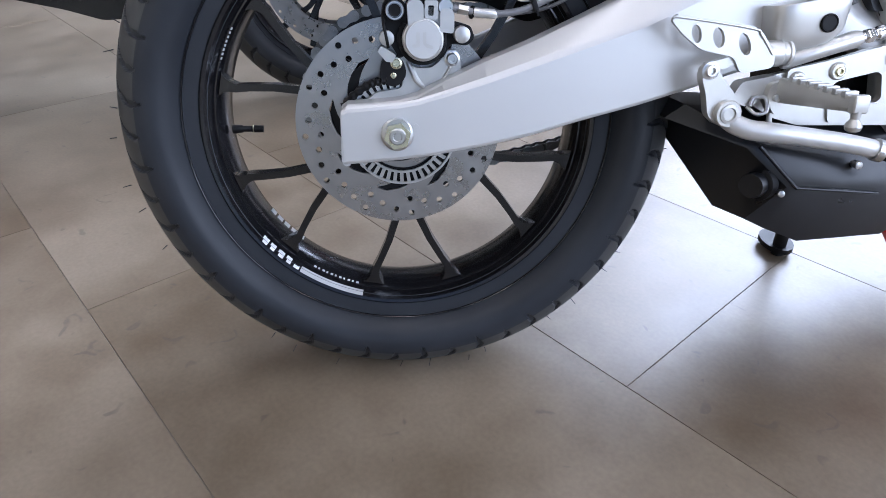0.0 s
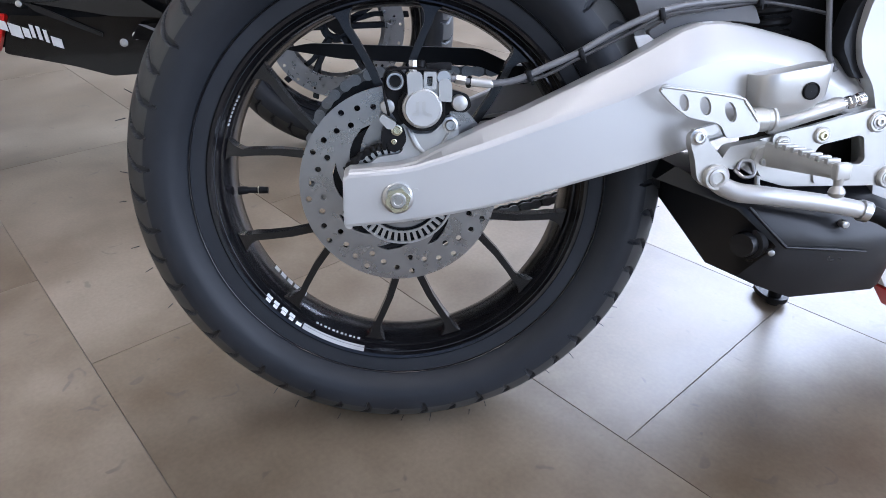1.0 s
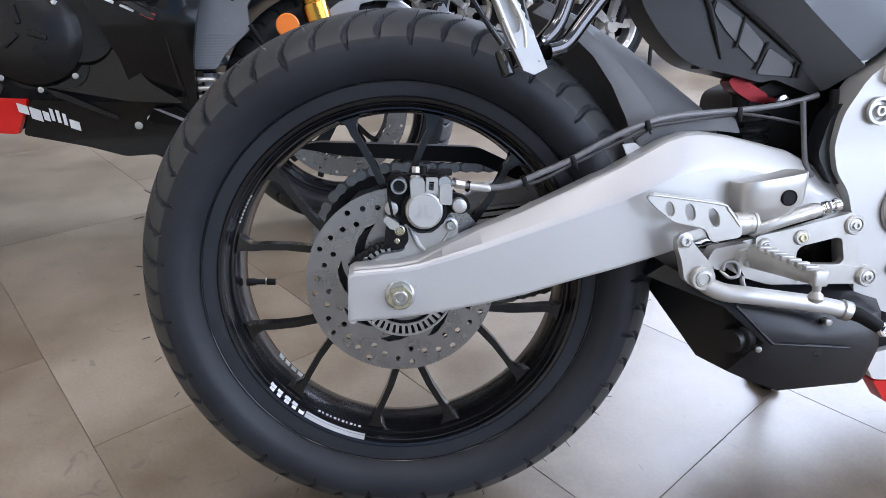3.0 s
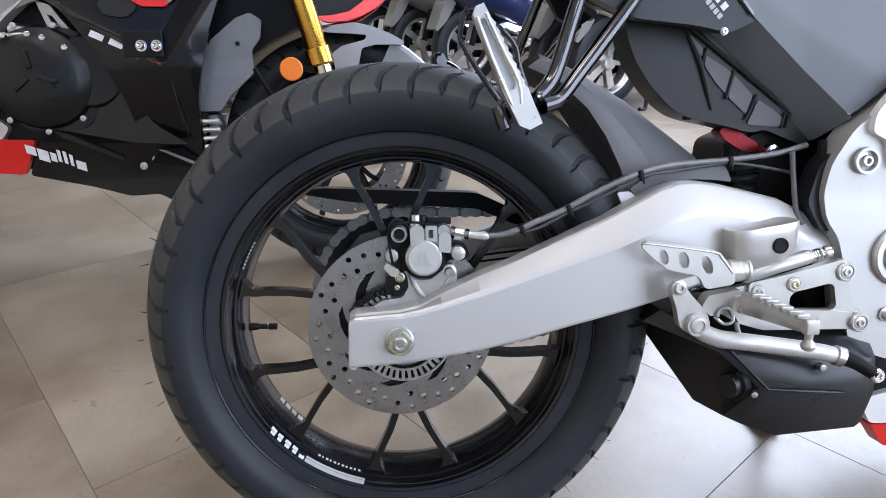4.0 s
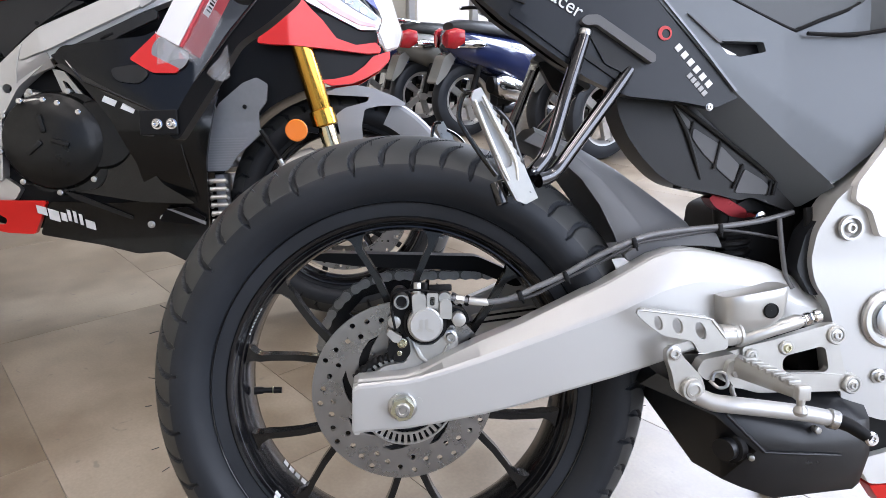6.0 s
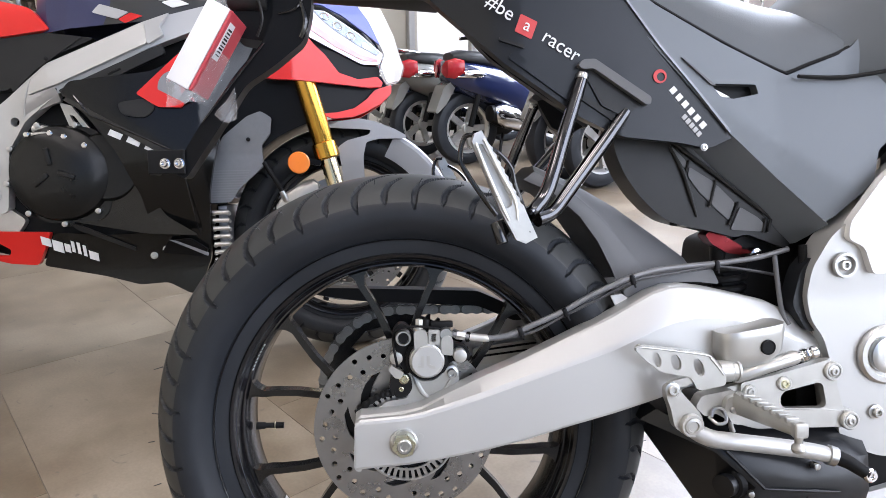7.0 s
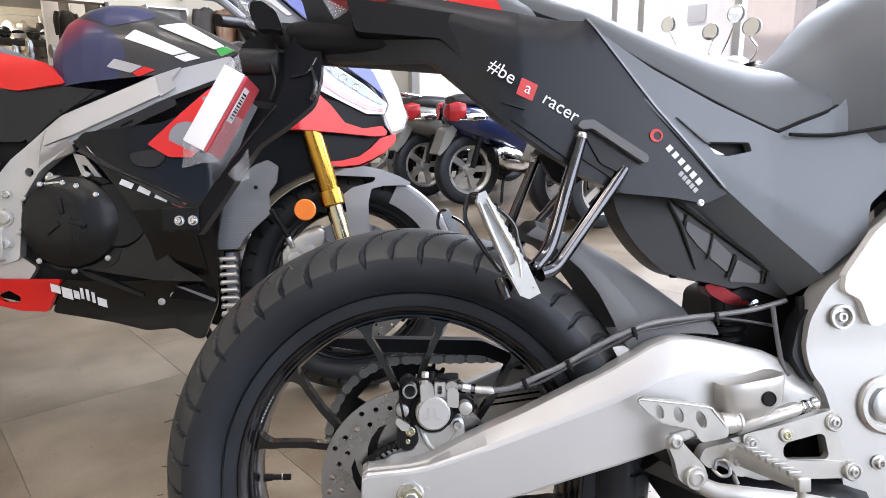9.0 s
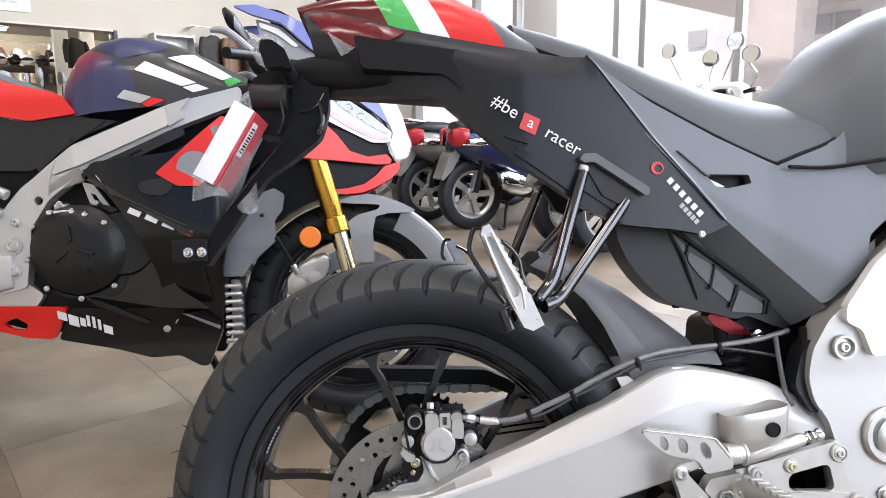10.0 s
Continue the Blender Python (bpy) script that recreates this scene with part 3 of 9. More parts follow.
# tube lights on the clothing room's ceiling
for i, (u, v) in enumerate(((-13.9, 1.05), (-13.1, 0.85), (-12.3, 0.70), (-9.3, 0.2), (-9.3, 2.9), (-13.1, 3.6))):
    tl = thing("tube_lamp", ROOM @ Matrix.Translation((u, v, 2.70)), "white fluorescent tube lamp on the ceiling", "lamp", "ceiling tube lamps")
    part("housing", box((-0.07, -0.62, 0.010), (0.07, 0.62, 0.048), 0.008), M["white"], tl)
    part("tube", cyl((0, -0.58, -0.008), (0, 0.58, -0.008), 0.018, 14), M["tube_light"], tl)
# showroom ceiling panels, over and behind: unseen, added as overhead fill light
for i, u in enumerate((-1.2, 1.2, 3.6)):
    for k, v in enumerate((-3.8, -1.0, 1.8)):
        cl = thing("added_fill_lamp", ROOM @ Matrix.Translation((u, v, H - 0.005)), "unseen flat ceiling panel added for overhead fill light", "lamp", "showroom ceiling lamps")
        part("frame", box((-0.62, -0.32, -0.02), (0.62, 0.32, 0.0), 0.004), M["white"], cl)
        part("diffuser", box((-0.58, -0.28, -0.024), (0.58, 0.28, -0.0202)), M["overhead_fill"], cl)

# large stone-look tiles in third bond
PITCH, LONG, GAP = 0.4570, 0.914, 0.0010
e1 = Vector((math.cos(ANG), math.sin(ANG)))
e2 = Vector((-e1.y, e1.x))
P0 = Vector((0.2704, -0.1196))
U0, V0 = P0.dot(e1), P0.dot(e2)
tb = box((0, 0, -0.0014), (LONG - GAP, PITCH - GAP, 0.0))
bmesh.ops.bevel(tb, geom=[e for e in tb.edges if all(v.co.z > -0.001 for v in e.verts)], offset=0.0004, segments=1, affect="EDGES")
tile_me = finish(tb, "tile", M["tile"], 20)


def lay_tiles():
    far = bmesh.new()
    for row in range(-16, 15):
        for k in range(-18, 8):
            u, v = U0 + (k + (1 / 3 if row % 2 else 0.0)) * LONG, V0 + row * PITCH
            u1, v1 = u + LONG - GAP, v + PITCH - GAP
            if -6.6 < u < 1.2 and -1.5 < v < 4.7:
                ob = new("tile", tile_me)
                ob.parent = floor
                ob.matrix_basis = Matrix.Translation((u + GAP / 2, v + GAP / 2, 0))
            else:
                a0, a1, b0, b1 = max(u, -14.95), min(u1, 5.05), max(v, -6.2), min(v1, 5.48)
                if a1 - a0 > 0.02 and b1 - b0 > 0.02:
                    add_box(far, (a0, b0, -0.0014), (a1, b1, 0.0))
    tagged(part("tiles_beyond", far, M["tile"], floor), kind="stuff")


lay_tiles()


# ---- the grey sport motorcycle ----
AX = 0.3140  # rear axle height in the machine's own space; x forward, its right side at minus y
bike = thing("motorcycle", pose(0, 0, -0.0039, -11.44, 0, 0), "matt grey sport motorcycle leaning on its side stand on tiled floor", "motorcycle")
MID = -0.027  # the wheel's middle plane
hub_c = (0.0045, MID, 0.3077)


def tyre_bm(radius, half, grooves, seg=1440, bead=0.206, groove_side=-1.0, phase=0.0):
    """A road tyre with curved rain grooves cut into its shoulders, and a fine ring moulded in each sidewall; darker
    rubber inside the grooves paints their shade.
    """
    s = radius / 0.3108
    w = half / 0.0700
    prof = [(bead, 0.0430 * w), (bead + 0.0045, 0.0455 * w), (bead + 0.009, 0.0470 * w), (0.2240 * s, 0.0482 * w), (0.2296 * s, 0.0490 * w), (0.2303 * s, 0.0508 * w), (0.2310 * s, 0.0513 * w), (0.2317 * s, 0.0508 * w), (0.2324 * s, 0.0494 * w), (0.2340 * s, 0.0515 * w), (0.240 * s, 0.0590 * w), (0.247 * s, 0.0648 * w), (0.254 * s, 0.0676 * w), (0.2600 * s, 0.0682 * w), (0.2660 * s, 0.0675 * w), (0.2700 * s, 0.0664 * w), (0.2725 * s, 0.0655 * w), (0.275 * s, 0.0645 * w)]
    # tread arc from the shoulder to the crown
    for k in range(1, 37):
        a = k / 36
        prof.append(((0.275 + 0.0358 * (1 - (1 - a) ** 2.25)) * s, 0.0645 * (1 - a) * w))
    full = [(r, -y) for r, y in prof] + [(r, y) for r, y in prof[-2::-1]]
    bm = bmesh.new()
    cut = bm.verts.layers.float.new("cut")
    cols = []
    pitch = 2 * math.pi / grooves
    for i in range(seg):
        th = 2 * math.pi * i / seg
        col = []
        for r, y in full:
            lat = abs(y) / (0.0646 * w)
            rr, yy, deep = r, y, 0.0
            if r > 0.2625 * s and lat > 0.06:
                # below 0 on the sidewall, 0 at the shoulder, 1 near the crown
                u = (0.998 - lat) / 0.90 if r > 0.2749 * s else (r - 0.275 * s) / 0.075
                centre = groove_side * (0.27 * max(u, 0.0) ** 2.1 - 0.03 * u) + (pitch * 0.5 if y > 0 else 0) + phase
                d = abs(((th - centre) / pitch + 0.5) % 1.0 - 0.5) * pitch * r
                longer = (int(math.floor((th - centre) / pitch + 0.5)) % 2) == 0
                lo, end = (-0.12, 0.90) if longer else (-0.02, 0.60)
                if lo <= u < end:
                    t = (u - lo) / (end - lo)
                    wid = 0.0034 * min(1.0, 7 * t, 2.2 * (1 - t) ** 0.6)
                    deep = max(0.0, min(1.0, (wid - d) / 0.0007 + 0.5)) if wid > 0.0004 else 0.0
                    rr -= 0.0055 * deep * max(0.15, min(1.0, 1.15 - lat))
                    yy -= math.copysign(0.0050, y) * deep * lat ** 3
            v = bm.verts.new((rr * math.cos(th), yy, rr * math.sin(th)))
            v[cut] = deep
            col.append(v)
        cols.append(col)
    n = len(full)
    for i in range(seg):
        a, b = cols[i], cols[(i + 1) % seg]
        for k in range(n - 1):
            f = bm.faces.new((a[k], a[k + 1], b[k + 1], b[k]))
            # groove faces stay in the darker rubber, which paints shade into them
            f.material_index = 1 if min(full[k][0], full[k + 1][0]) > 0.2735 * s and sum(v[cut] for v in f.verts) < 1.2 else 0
    return bm


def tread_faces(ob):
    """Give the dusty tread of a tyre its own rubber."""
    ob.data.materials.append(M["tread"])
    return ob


def rim_bm(bead, half, deep=0.0115):
    """A cast rim: flanges, well and inner barrel."""
    f = bead
    prof = [(f + 0.008, -half), (f + 0.0085, -half - 0.0025), (f + 0.0065, -half - 0.0042), (f + 0.003, -half - 0.0030), (f - 0.0005, -half + 0.004), (f - 0.0025, -half + 0.009), (f - 0.0042, -half + 0.0110), (f - 0.0060, -half + 0.0108), (f - 0.0078, -half + 0.014), (f - deep + 0.0016, -half + 0.024), (f - deep, -0.012), (f - deep - 0.0004, 0.014), (f - deep + 0.004, half - 0.020), (f - 0.004, half - 0.010), (f - 0.0005, half - 0.003), (f + 0.0065, half + 0.0042), (f + 0.0085, half + 0.0025), (f + 0.008, half), (f + 0.003, half - 0.005), (f - 0.002, half - 0.018), (f - 0.004, 0), (f - 0.003, -half + 0.022), (f + 0.003, -half + 0.006)]
    return lathe(prof, (0, 0, 0), 144, closed=True)


def moved(bm, m):
    bmesh.ops.transform(bm, matrix=m, verts=bm.verts)
    return bm


AT_HUB = Matrix.Translation(hub_c) @ Matrix.Rotation(radians(-2.5), 4, "Z")
wheel = part("rear_wheel", moved(rim_bm(0.206, 0.045), AT_HUB), M["rim"], bike, "black cast-alloy rear wheel rim")
rubber = moved(tyre_bm(0.3108, 0.0700, 50), AT_HUB)
ground_z = bike.matrix_basis.inverted() @ Matrix.Translation((0, 0, 0.0008))
up = (bike.matrix_basis.inverted().to_3x3() @ Vector((0, 0, 1))).normalized()
for v in rubber.verts:  # the tread is pressed flat where it stands
    sunk = (v.co - ground_z.translation).dot(up)
    if sunk < 0:
        v.co -= up * sunk
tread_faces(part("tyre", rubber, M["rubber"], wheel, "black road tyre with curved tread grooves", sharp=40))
part("sidewall_ring", moved(lathe([(0.2300, -0.0500), (0.2304, -0.0514), (0.2310, -0.0519), (0.2316, -0.0514), (0.2320, -0.0500)], (0, 0, 0), 180, closed=True), AT_HUB), M["gloss_black"], wheel, "thin glossy ring moulded in the sidewall", 60)

# fine rubber whiskers left by the mould on the tyre's shoulders
hair = bmesh.new()
rnd = random.Random(5)
for k in range(46):
    a = 2 * math.pi * (k + rnd.uniform(-0.3, 0.3)) / 46
    sy = rnd.choice((-1, -1, 1))
    r0, y0 = 0.2985, sy * 0.045 + rnd.uniform(-0.008, 0.008)
    p = Vector((r0 * math.cos(a) + hub_c[0], y0 + MID, hub_c[2] + r0 * math.sin(a)))
    d = Vector((math.cos(a + rnd.uniform(-0.5, 0.5)), sy * 0.3, math.sin(a + rnd.uniform(-0.5, 0.5)))).normalized()
    add_tube(hair, [p, p + d * rnd.uniform(0.006, 0.011)], [0.0006, 0.0004], 4)
tagged(part("mould_whisker", hair, M["rubber"], wheel), kind="stuff")

# six forked spokes, two blades each
EDGE = [(0.040, 0.0056), (0.098, 0.0046), (0.140, 0.0041), (0.166, 0.0039), (0.180, 0.0042), (0.187, 0.0052), (0.1915, 0.0070), (0.1945, 0.0092), (0.1970, 0.0125)]
BLADE = [(r, -h) for r, h in EDGE] + [(r, h) for r, h in reversed(EDGE)]


def spoke_mesh(swing):
    bm = prism(BLADE, -0.032, -0.012, 0.0030, (), 3)
    for v in bm.verts:
        r = v.co.x
        # blades leave the hub side by side and fan out to the rim
        ang = radians(swing) * max(0.0, min(1.0, (r - 0.06) / 0.12)) * (0.16 / max(r, 0.10)) ** 0.25
        x, z = v.co.x, v.co.z
        v.co.y += 0.016 * (r - 0.19) / 0.15 * (1 if v.co.y > -0.02 else 0.2)
        v.co.x, v.co.z = x * math.cos(ang) - z * math.sin(ang), x * math.sin(ang) + z * math.cos(ang)
    return finish(bm, "spoke", M["spoke"], 30)


blades = (spoke_mesh(14.5), spoke_mesh(-14.5))
for k in range(6):
    for me in blades:
        ob = new("spoke", me)
        ob.parent = wheel
        ob.matrix_basis = AT_HUB @ Matrix.Rotation(-radians(32 + 60 * k), 4, "Y")
part("hub", lathe([(0.020, -0.062), (0.045, -0.060), (0.050, -0.050), (0.046, -0.040), (0.052, -0.030), (0.056, -0.015), (0.052, 0.0), (0.042, 0.02), (0.045, 0.055), (0.055, 0.066), (0.02, 0.068)], hub_c, 48), M["spoke"], wheel)
stem = part("valve_stem", tube([(-0.186, -0.027, 0.303), (-0.176, -0.027, 0.303), (-0.174, -0.027, 0.303), (-0.163, -0.027, 0.3025), (-0.1625, -0.027, 0.3025), (-0.152, -0.027, 0.302)], [0.0052, 0.0045, 0.0034, 0.0034, 0.0042, 0.0040], 14), M["plastic"], wheel, "black rubber valve stem")
part("valve_cap", tube([(-0.1635, -0.027, 0.3025), (-0.1628, -0.027, 0.3025), (-0.162, -0.027, 0.3025)], [0.0040, 0.0046, 0.0040], 14), M["zinc"], stem)

# white maker's marks on the rim, as plain bars
def rim_bar(a0, a1, r0, r1, y0, y1, mat, name="rim_mark"):
    bm = lathe([(r0, y0), (r0, y0 - 0.0007), (r1, y1 - 0.0007), (r1, y1)], (0, 0, 0), max(2, int(abs(a1 - a0) * 1.2)), True, "y", (a0, a1))
    return part(name, moved(bm, AT_HUB), mat, wheel)


for i in range(4):
    for k in range(2):  # two broken rows
        rim_bar(217.2 + i * 3.3 + 0.5 * k, 219.6 + i * 3.3 - 0.3 * (i % 2), 0.2042 + 0.0022 * k, 0.2060 + 0.0022 * k, -0.0370 - 0.0060 * k, -0.0425 - 0.0045 * k, M["decal"])
rim_bar(230.4, 232.4, 0.2042, 0.2084, -0.0370, -0.0470, M["decal"])
rim_bar(233.0, 255, 0.2050, 0.2086, -0.0395, -0.0476, M["decal_grey"])
for i in range(11):
    rim_bar(236.5 + i * 1.55, 237.4 + i * 1.55 - 0.3 * (i % 2), 0.1990, 0.2003, -0.0327, -0.0345, M["decal_grey"])
for i in range(8):
    rim_bar(148 + i * 1.35, 148.8 + i * 1.35, 0.1990, 0.2003, -0.0327, -0.0345, M["decal_grey"])
for i in range(5):
    a0 = 213.5 + i * 3.3
    part("rim_sticker_bar", moved(lathe([(0.1942, 0.004), (0.1934, 0.004), (0.1934, 0.013), (0.1942, 0.013)], (0, 0, 0), 3, True, "y", (a0, a0 + 2.4)), AT_HUB), M["decal"], wheel)

# brake disc: three staggered rows of holes and six swept windows
holes = []
for k in range(12):
    for r, da in ((0.1000, 5.5), (0.0838, 5.5), (0.0898, 15.5), (0.0950, 25.5)):
        a = radians(30 * k + da)
        holes.append(circle_loop(0.0015 + r * math.cos(a), AX + r * math.sin(a), 0.0033, 12))
for k in range(8):
    a = 2 * math.pi * k / 8 + 0.2
    loop = []
    for j in range(7):
        t = j / 6
        rr, aa = 0.050 + 0.024 * t, a - 0.60 * t
        loop.append((0.002 + rr * math.cos(aa), AX + rr * math.sin(aa)))
    for j in range(7):
        t = 1 - j / 6
        rr, aa = 0.050 + 0.024 * t + 0.001, a - 0.60 * t + 0.16 + 0.62 * t * (1 - t)
        loop.append((0.002 + rr * math.cos(aa), AX + rr * math.sin(aa)))
    holes.append(loop)
outer = circle_loop(0.0015, AX, 0.1085, 96)
holes.append(circle_loop(0, AX, 0.040, 48))
disc = part("brake_disc", prism(outer, -0.0865, -0.0905, 0.0, holes), M["disc"], bike, "drilled steel rear brake disc", 25)
part("disc_carrier", lathe([(0.041, -0.0590), (0.078, -0.0590), (0.078, -0.0560), (0.041, -0.0560)], hub_c, 48, True), M["plastic"], disc)
# toothed sensor ring
ring = bmesh.new()
add_lathe(ring, [(0.0430, -0.070), (0.0455, -0.070), (0.0455, -0.067), (0.0430, -0.067)], hub_c, 60, True)
add_lathe(ring, [(0.0555, -0.070), (0.0580, -0.070), (0.0580, -0.067), (0.0555, -0.067)], hub_c, 60, True)
for k in range(44):
    a = 2 * math.pi * k / 44
    add_box(ring, (0.0445, -0.0697, -0.0019), (0.0565, -0.0673, 0.0019), 0, 1, AT_HUB @ Matrix.Rotation(-a, 4, "Y"))
part("sensor_ring", ring, M["steel"], disc, "slotted wheel-speed sensor ring")
part("sensor_ring_backing", lathe([(0.041, -0.0640), (0.0585, -0.0640), (0.0585, -0.0650), (0.041, -0.0650)], hub_c, 60, True), M["plastic"], disc)

# sprocket and chain on the far side
tooth = []
for k in range(46):
    for da, r in ((0.0, 0.1070), (0.25, 0.1070), (0.40, 0.1140), (0.60, 0.1140), (0.75, 0.1070)):
        a = 2 * math.pi * (k + da) / 46
        tooth.append((r * math.cos(a), AX + r * math.sin(a)))
cut = []
for k in range(6):
    a = 2 * math.pi * k / 6
    cut.append([(rr * math.cos(a + s), AX + rr * math.sin(a + s)) for rr, s in ((0.066, -0.30), (0.092, -0.34), (0.096, 0.0), (0.092, 0.34), (0.066, 0.30))])
part("sprocket", prism(tooth, 0.0815, 0.0885, 0, cut), M["rim"], bike, "black steel rear chain sprocket")

FRONT_SP = Vector((0.56, 0.085, 0.365))


def chain_points(pitch=0.0159):
    """Pins of the chain: over the top, back along the bottom, round the big sprocket."""
    R1, R2 = 0.1125, 0.046
    c1, c2 = Vector((0, AX)), Vector((FRONT_SP.x, FRONT_SP.z))
    d = c2 - c1
    base = math.atan2(d.y, d.x)
    off = math.acos((R1 - R2) / d.length)
    top1 = c1 + R1 * Vector((math.cos(base + off), math.sin(base + off)))
    top2 = c2 + R2 * Vector((math.cos(base + off), math.sin(base + off)))
    low1 = c1 + R1 * Vector((math.cos(base - off), math.sin(base - off)))
    low2 = c2 + R2 * Vector((math.cos(base - off), math.sin(base - off)))
    pts = []
    n = int((top2 - top1).length / pitch)
    pts += [top2.lerp(top1, k / n) for k in range(n)]
    a0, a1 = base + off, base - off + 2 * math.pi
    n = int(R1 * (a1 - a0) / pitch)
    pts += [c1 + R1 * Vector((math.cos(a0 + (a1 - a0) * k / n), math.sin(a0 + (a1 - a0) * k / n))) for k in range(n)]
    n = int((low2 - low1).length / pitch)
    pts += [low1.lerp(low2, k / n) for k in range(n + 1)]
    return pts


pins = chain_points()
LINK = []
for k in range(7):
    a = math.pi / 2 + math.pi * k / 6
    LINK.append((0.0068 * math.cos(a), 0.0068 * math.sin(a)))
LINK.append((0.008, -0.0048))
for k in range(7):
    a = -math.pi / 2 + math.pi * k / 6
    LINK.append((0.0159 + 0.0068 * math.cos(a), 0.0068 * math.sin(a)))
LINK.append((0.008, 0.0048))


def link_mesh(wide):
    bm = bmesh.new()
    for sgn in (-1, 1):
        y = sgn * (0.0072 if wide else 0.0052)
        add_prism(bm, LINK, y, y + sgn * 0.0017)
    for x in (0, 0.0159):
        add_cyl(bm, (x, -0.0052, 0), (x, 0.0052, 0), 0.0045, 8)
        if wide:
            add_cyl(bm, (x, -0.0100, 0), (x, 0.0100, 0), 0.0024, 6)
    # inner links in darker steel paint the dark gaps along the chain
    return finish(bm, "link", M["chain" if wide else "chain_dark"], 30)


link_meshes = (link_mesh(True), link_mesh(False))
chain_bm = tube([(FRONT_SP.x, 0.072, FRONT_SP.z), (FRONT_SP.x, 0.098, FRONT_SP.z)], 0.026, 20)
chain = part("drive_chain", chain_bm, M["chain"], bike, "grey steel roller drive chain")
for i, (p, q) in enumerate(zip(pins, pins[1:])):
    ob = new("link", link_meshes[i % 2])
    ob.parent = chain
    ob.matrix_basis = Matrix.Translation((p.x, 0.085, p.y)) @ Matrix.Rotation(-math.atan2(q.y - p.y, q.x - p.x), 4, "Y")
part("chain_guard", prism(rounded([(-0.135, 0.458), (-0.10, 0.464), (0.115, 0.452), (0.165, 0.428), (0.30, 0.455), (0.30, 0.435), (0.17, 0.405), (0.115, 0.430), (-0.06, 0.444)], 0.008, 3), 0.070, 0.104, 0.003), M["plastic"], bike, "black plastic chain guard")

# swingarm: two tapering box arms and a bridge
ARM = (  # x, bottom, fold, top
    (-0.056, 0.2850, 0.3370, 0.3385), (-0.050, 0.2855, 0.3410, 0.3425), (0.000, 0.2875, 0.3435, 0.3450), (0.020, 0.2895, 0.3462, 0.3490), (0.032, 0.2905, 0.3495, 0.3550), (0.045, 0.2925, 0.3525, 0.3610),
    (0.087, 0.2985, 0.3642, 0.3790), (0.134, 0.3075, 0.3788, 0.3970), (0.180, 0.3195, 0.3932, 0.4170), (0.240, 0.3335, 0.4122, 0.4440), (0.271, 0.3420, 0.4255, 0.4600), (0.292, 0.3480, 0.4345, 0.4710),
    (0.314, 0.3545, 0.4410, 0.4772), (0.338, 0.3610, 0.4445, 0.4775), (0.365, 0.3680, 0.4435, 0.4730), (0.400, 0.3740, 0.4370, 0.4645), (0.440, 0.3800, 0.4250, 0.4540), (0.470, 0.3820, 0.4100, 0.4400), (0.560, 0.3500, 0.3850, 0.4000))


def arm_bm(side):
    secs = []
    for x, b, f, t in ARM:
        o = 0.144 - max(0.0, x - 0.30) * 0.10
        w = 0.046
        secs.append([(x, side * (o - w), b + 0.003), (x, side * (o - w + 0.003), b), (x, side * (o - 0.004), b), (x, side * (o - 0.001), b + 0.0012), (x, side * o, b + 0.004), (x, side * o, b + (f - b) * 0.5), (x, side * o, f - 0.004), (x, side * (o - 0.001), f - 0.001), (x, side * (o - 0.003), f + 0.001 + (t - f) * 0.1), (x, side * (o - 0.017), t - 0.003), (x, side * (o - 0.020), t - 0.0008), (x, side * (o - 0.024), t), (x, side * (o - w + 0.003), t), (x, side * (o - w), t - 0.003)])
    return loft(secs)


arm = part("swingarm", arm_bm(-1), M["silver"], bike, "silver painted aluminium swingarm", 12)
part("far_arm", arm_bm(1), M["silver"], arm, "", 12)
part("bridge", loft([oval(x, 0, z, 0.10, h, 20, 4) for x, z, h in ((0.345, 0.412, 0.020), (0.355, 0.415, 0.035), (0.42, 0.415, 0.035), (0.43, 0.412, 0.020))]), M["silver"], arm)
# added block that shows the far arm's inner face as brightly lit
part("far_arm_block", prism(rounded([(0.108, 0.362), (0.150, 0.368), (0.215, 0.372), (0.232, 0.368), (0.228, 0.354), (0.130, 0.338), (0.110, 0.340)], 0.005, 3), 0.090, 0.099, 0.002), M["cast"], arm, "added alloy block for the lit inner face of the far arm")
for dz in (0.0, 0.009):
    part("slider_groove", tube([(0.118, 0.0895, 0.350 + dz), (0.222, 0.0895, 0.360 + dz)], 0.0016, 8), M["plastic"], arm)
# end plug, axle nut and adjuster mark
part("end_plug", prism(rounded([(-0.0585, 0.289), (-0.056, 0.284), (-0.050, 0.2838), (-0.048, 0.338), (-0.0565, 0.336)], 0.002, 2), -0.1425, -0.099, 0.001), M["silver"], arm)
part("axle_nut", lathe([(0.0160, -0.1440), (0.0160, -0.1460), (0.0150, -0.1470), (0.0140, -0.1475), (0.0001, -0.1475)], (-0.0022, 0, 0.3145), 40), M["steel"], arm, "steel axle washer")
hexa = circle_loop(-0.0022, 0.3145, 0.0132, 6, turn=0.2)
nut = part("nut", prism(hexa, -0.1470, -0.1560, 0.0012), M["zinc"], arm, "yellow-passivated axle nut")
part("axle_end", lathe([(0.0082, -0.156), (0.0082, -0.1580), (0.0070, -0.1592), (0.0046, -0.1592), (0.0040, -0.1570), (0.0001, -0.1570)], (-0.0022, 0, 0.3147), 28), M["steel"], nut)
part("axle", cyl((-0.0015, -0.15, AX + 0.004), (-0.0015, 0.15, AX + 0.004), 0.0125), M["steel"], arm)
part("adjuster_mark", prism(circle_loop(0.0165, 0.3165, 0.0042, 18, 0.0078), -0.1435, -0.1450, 0.0006), M["silver"], arm)

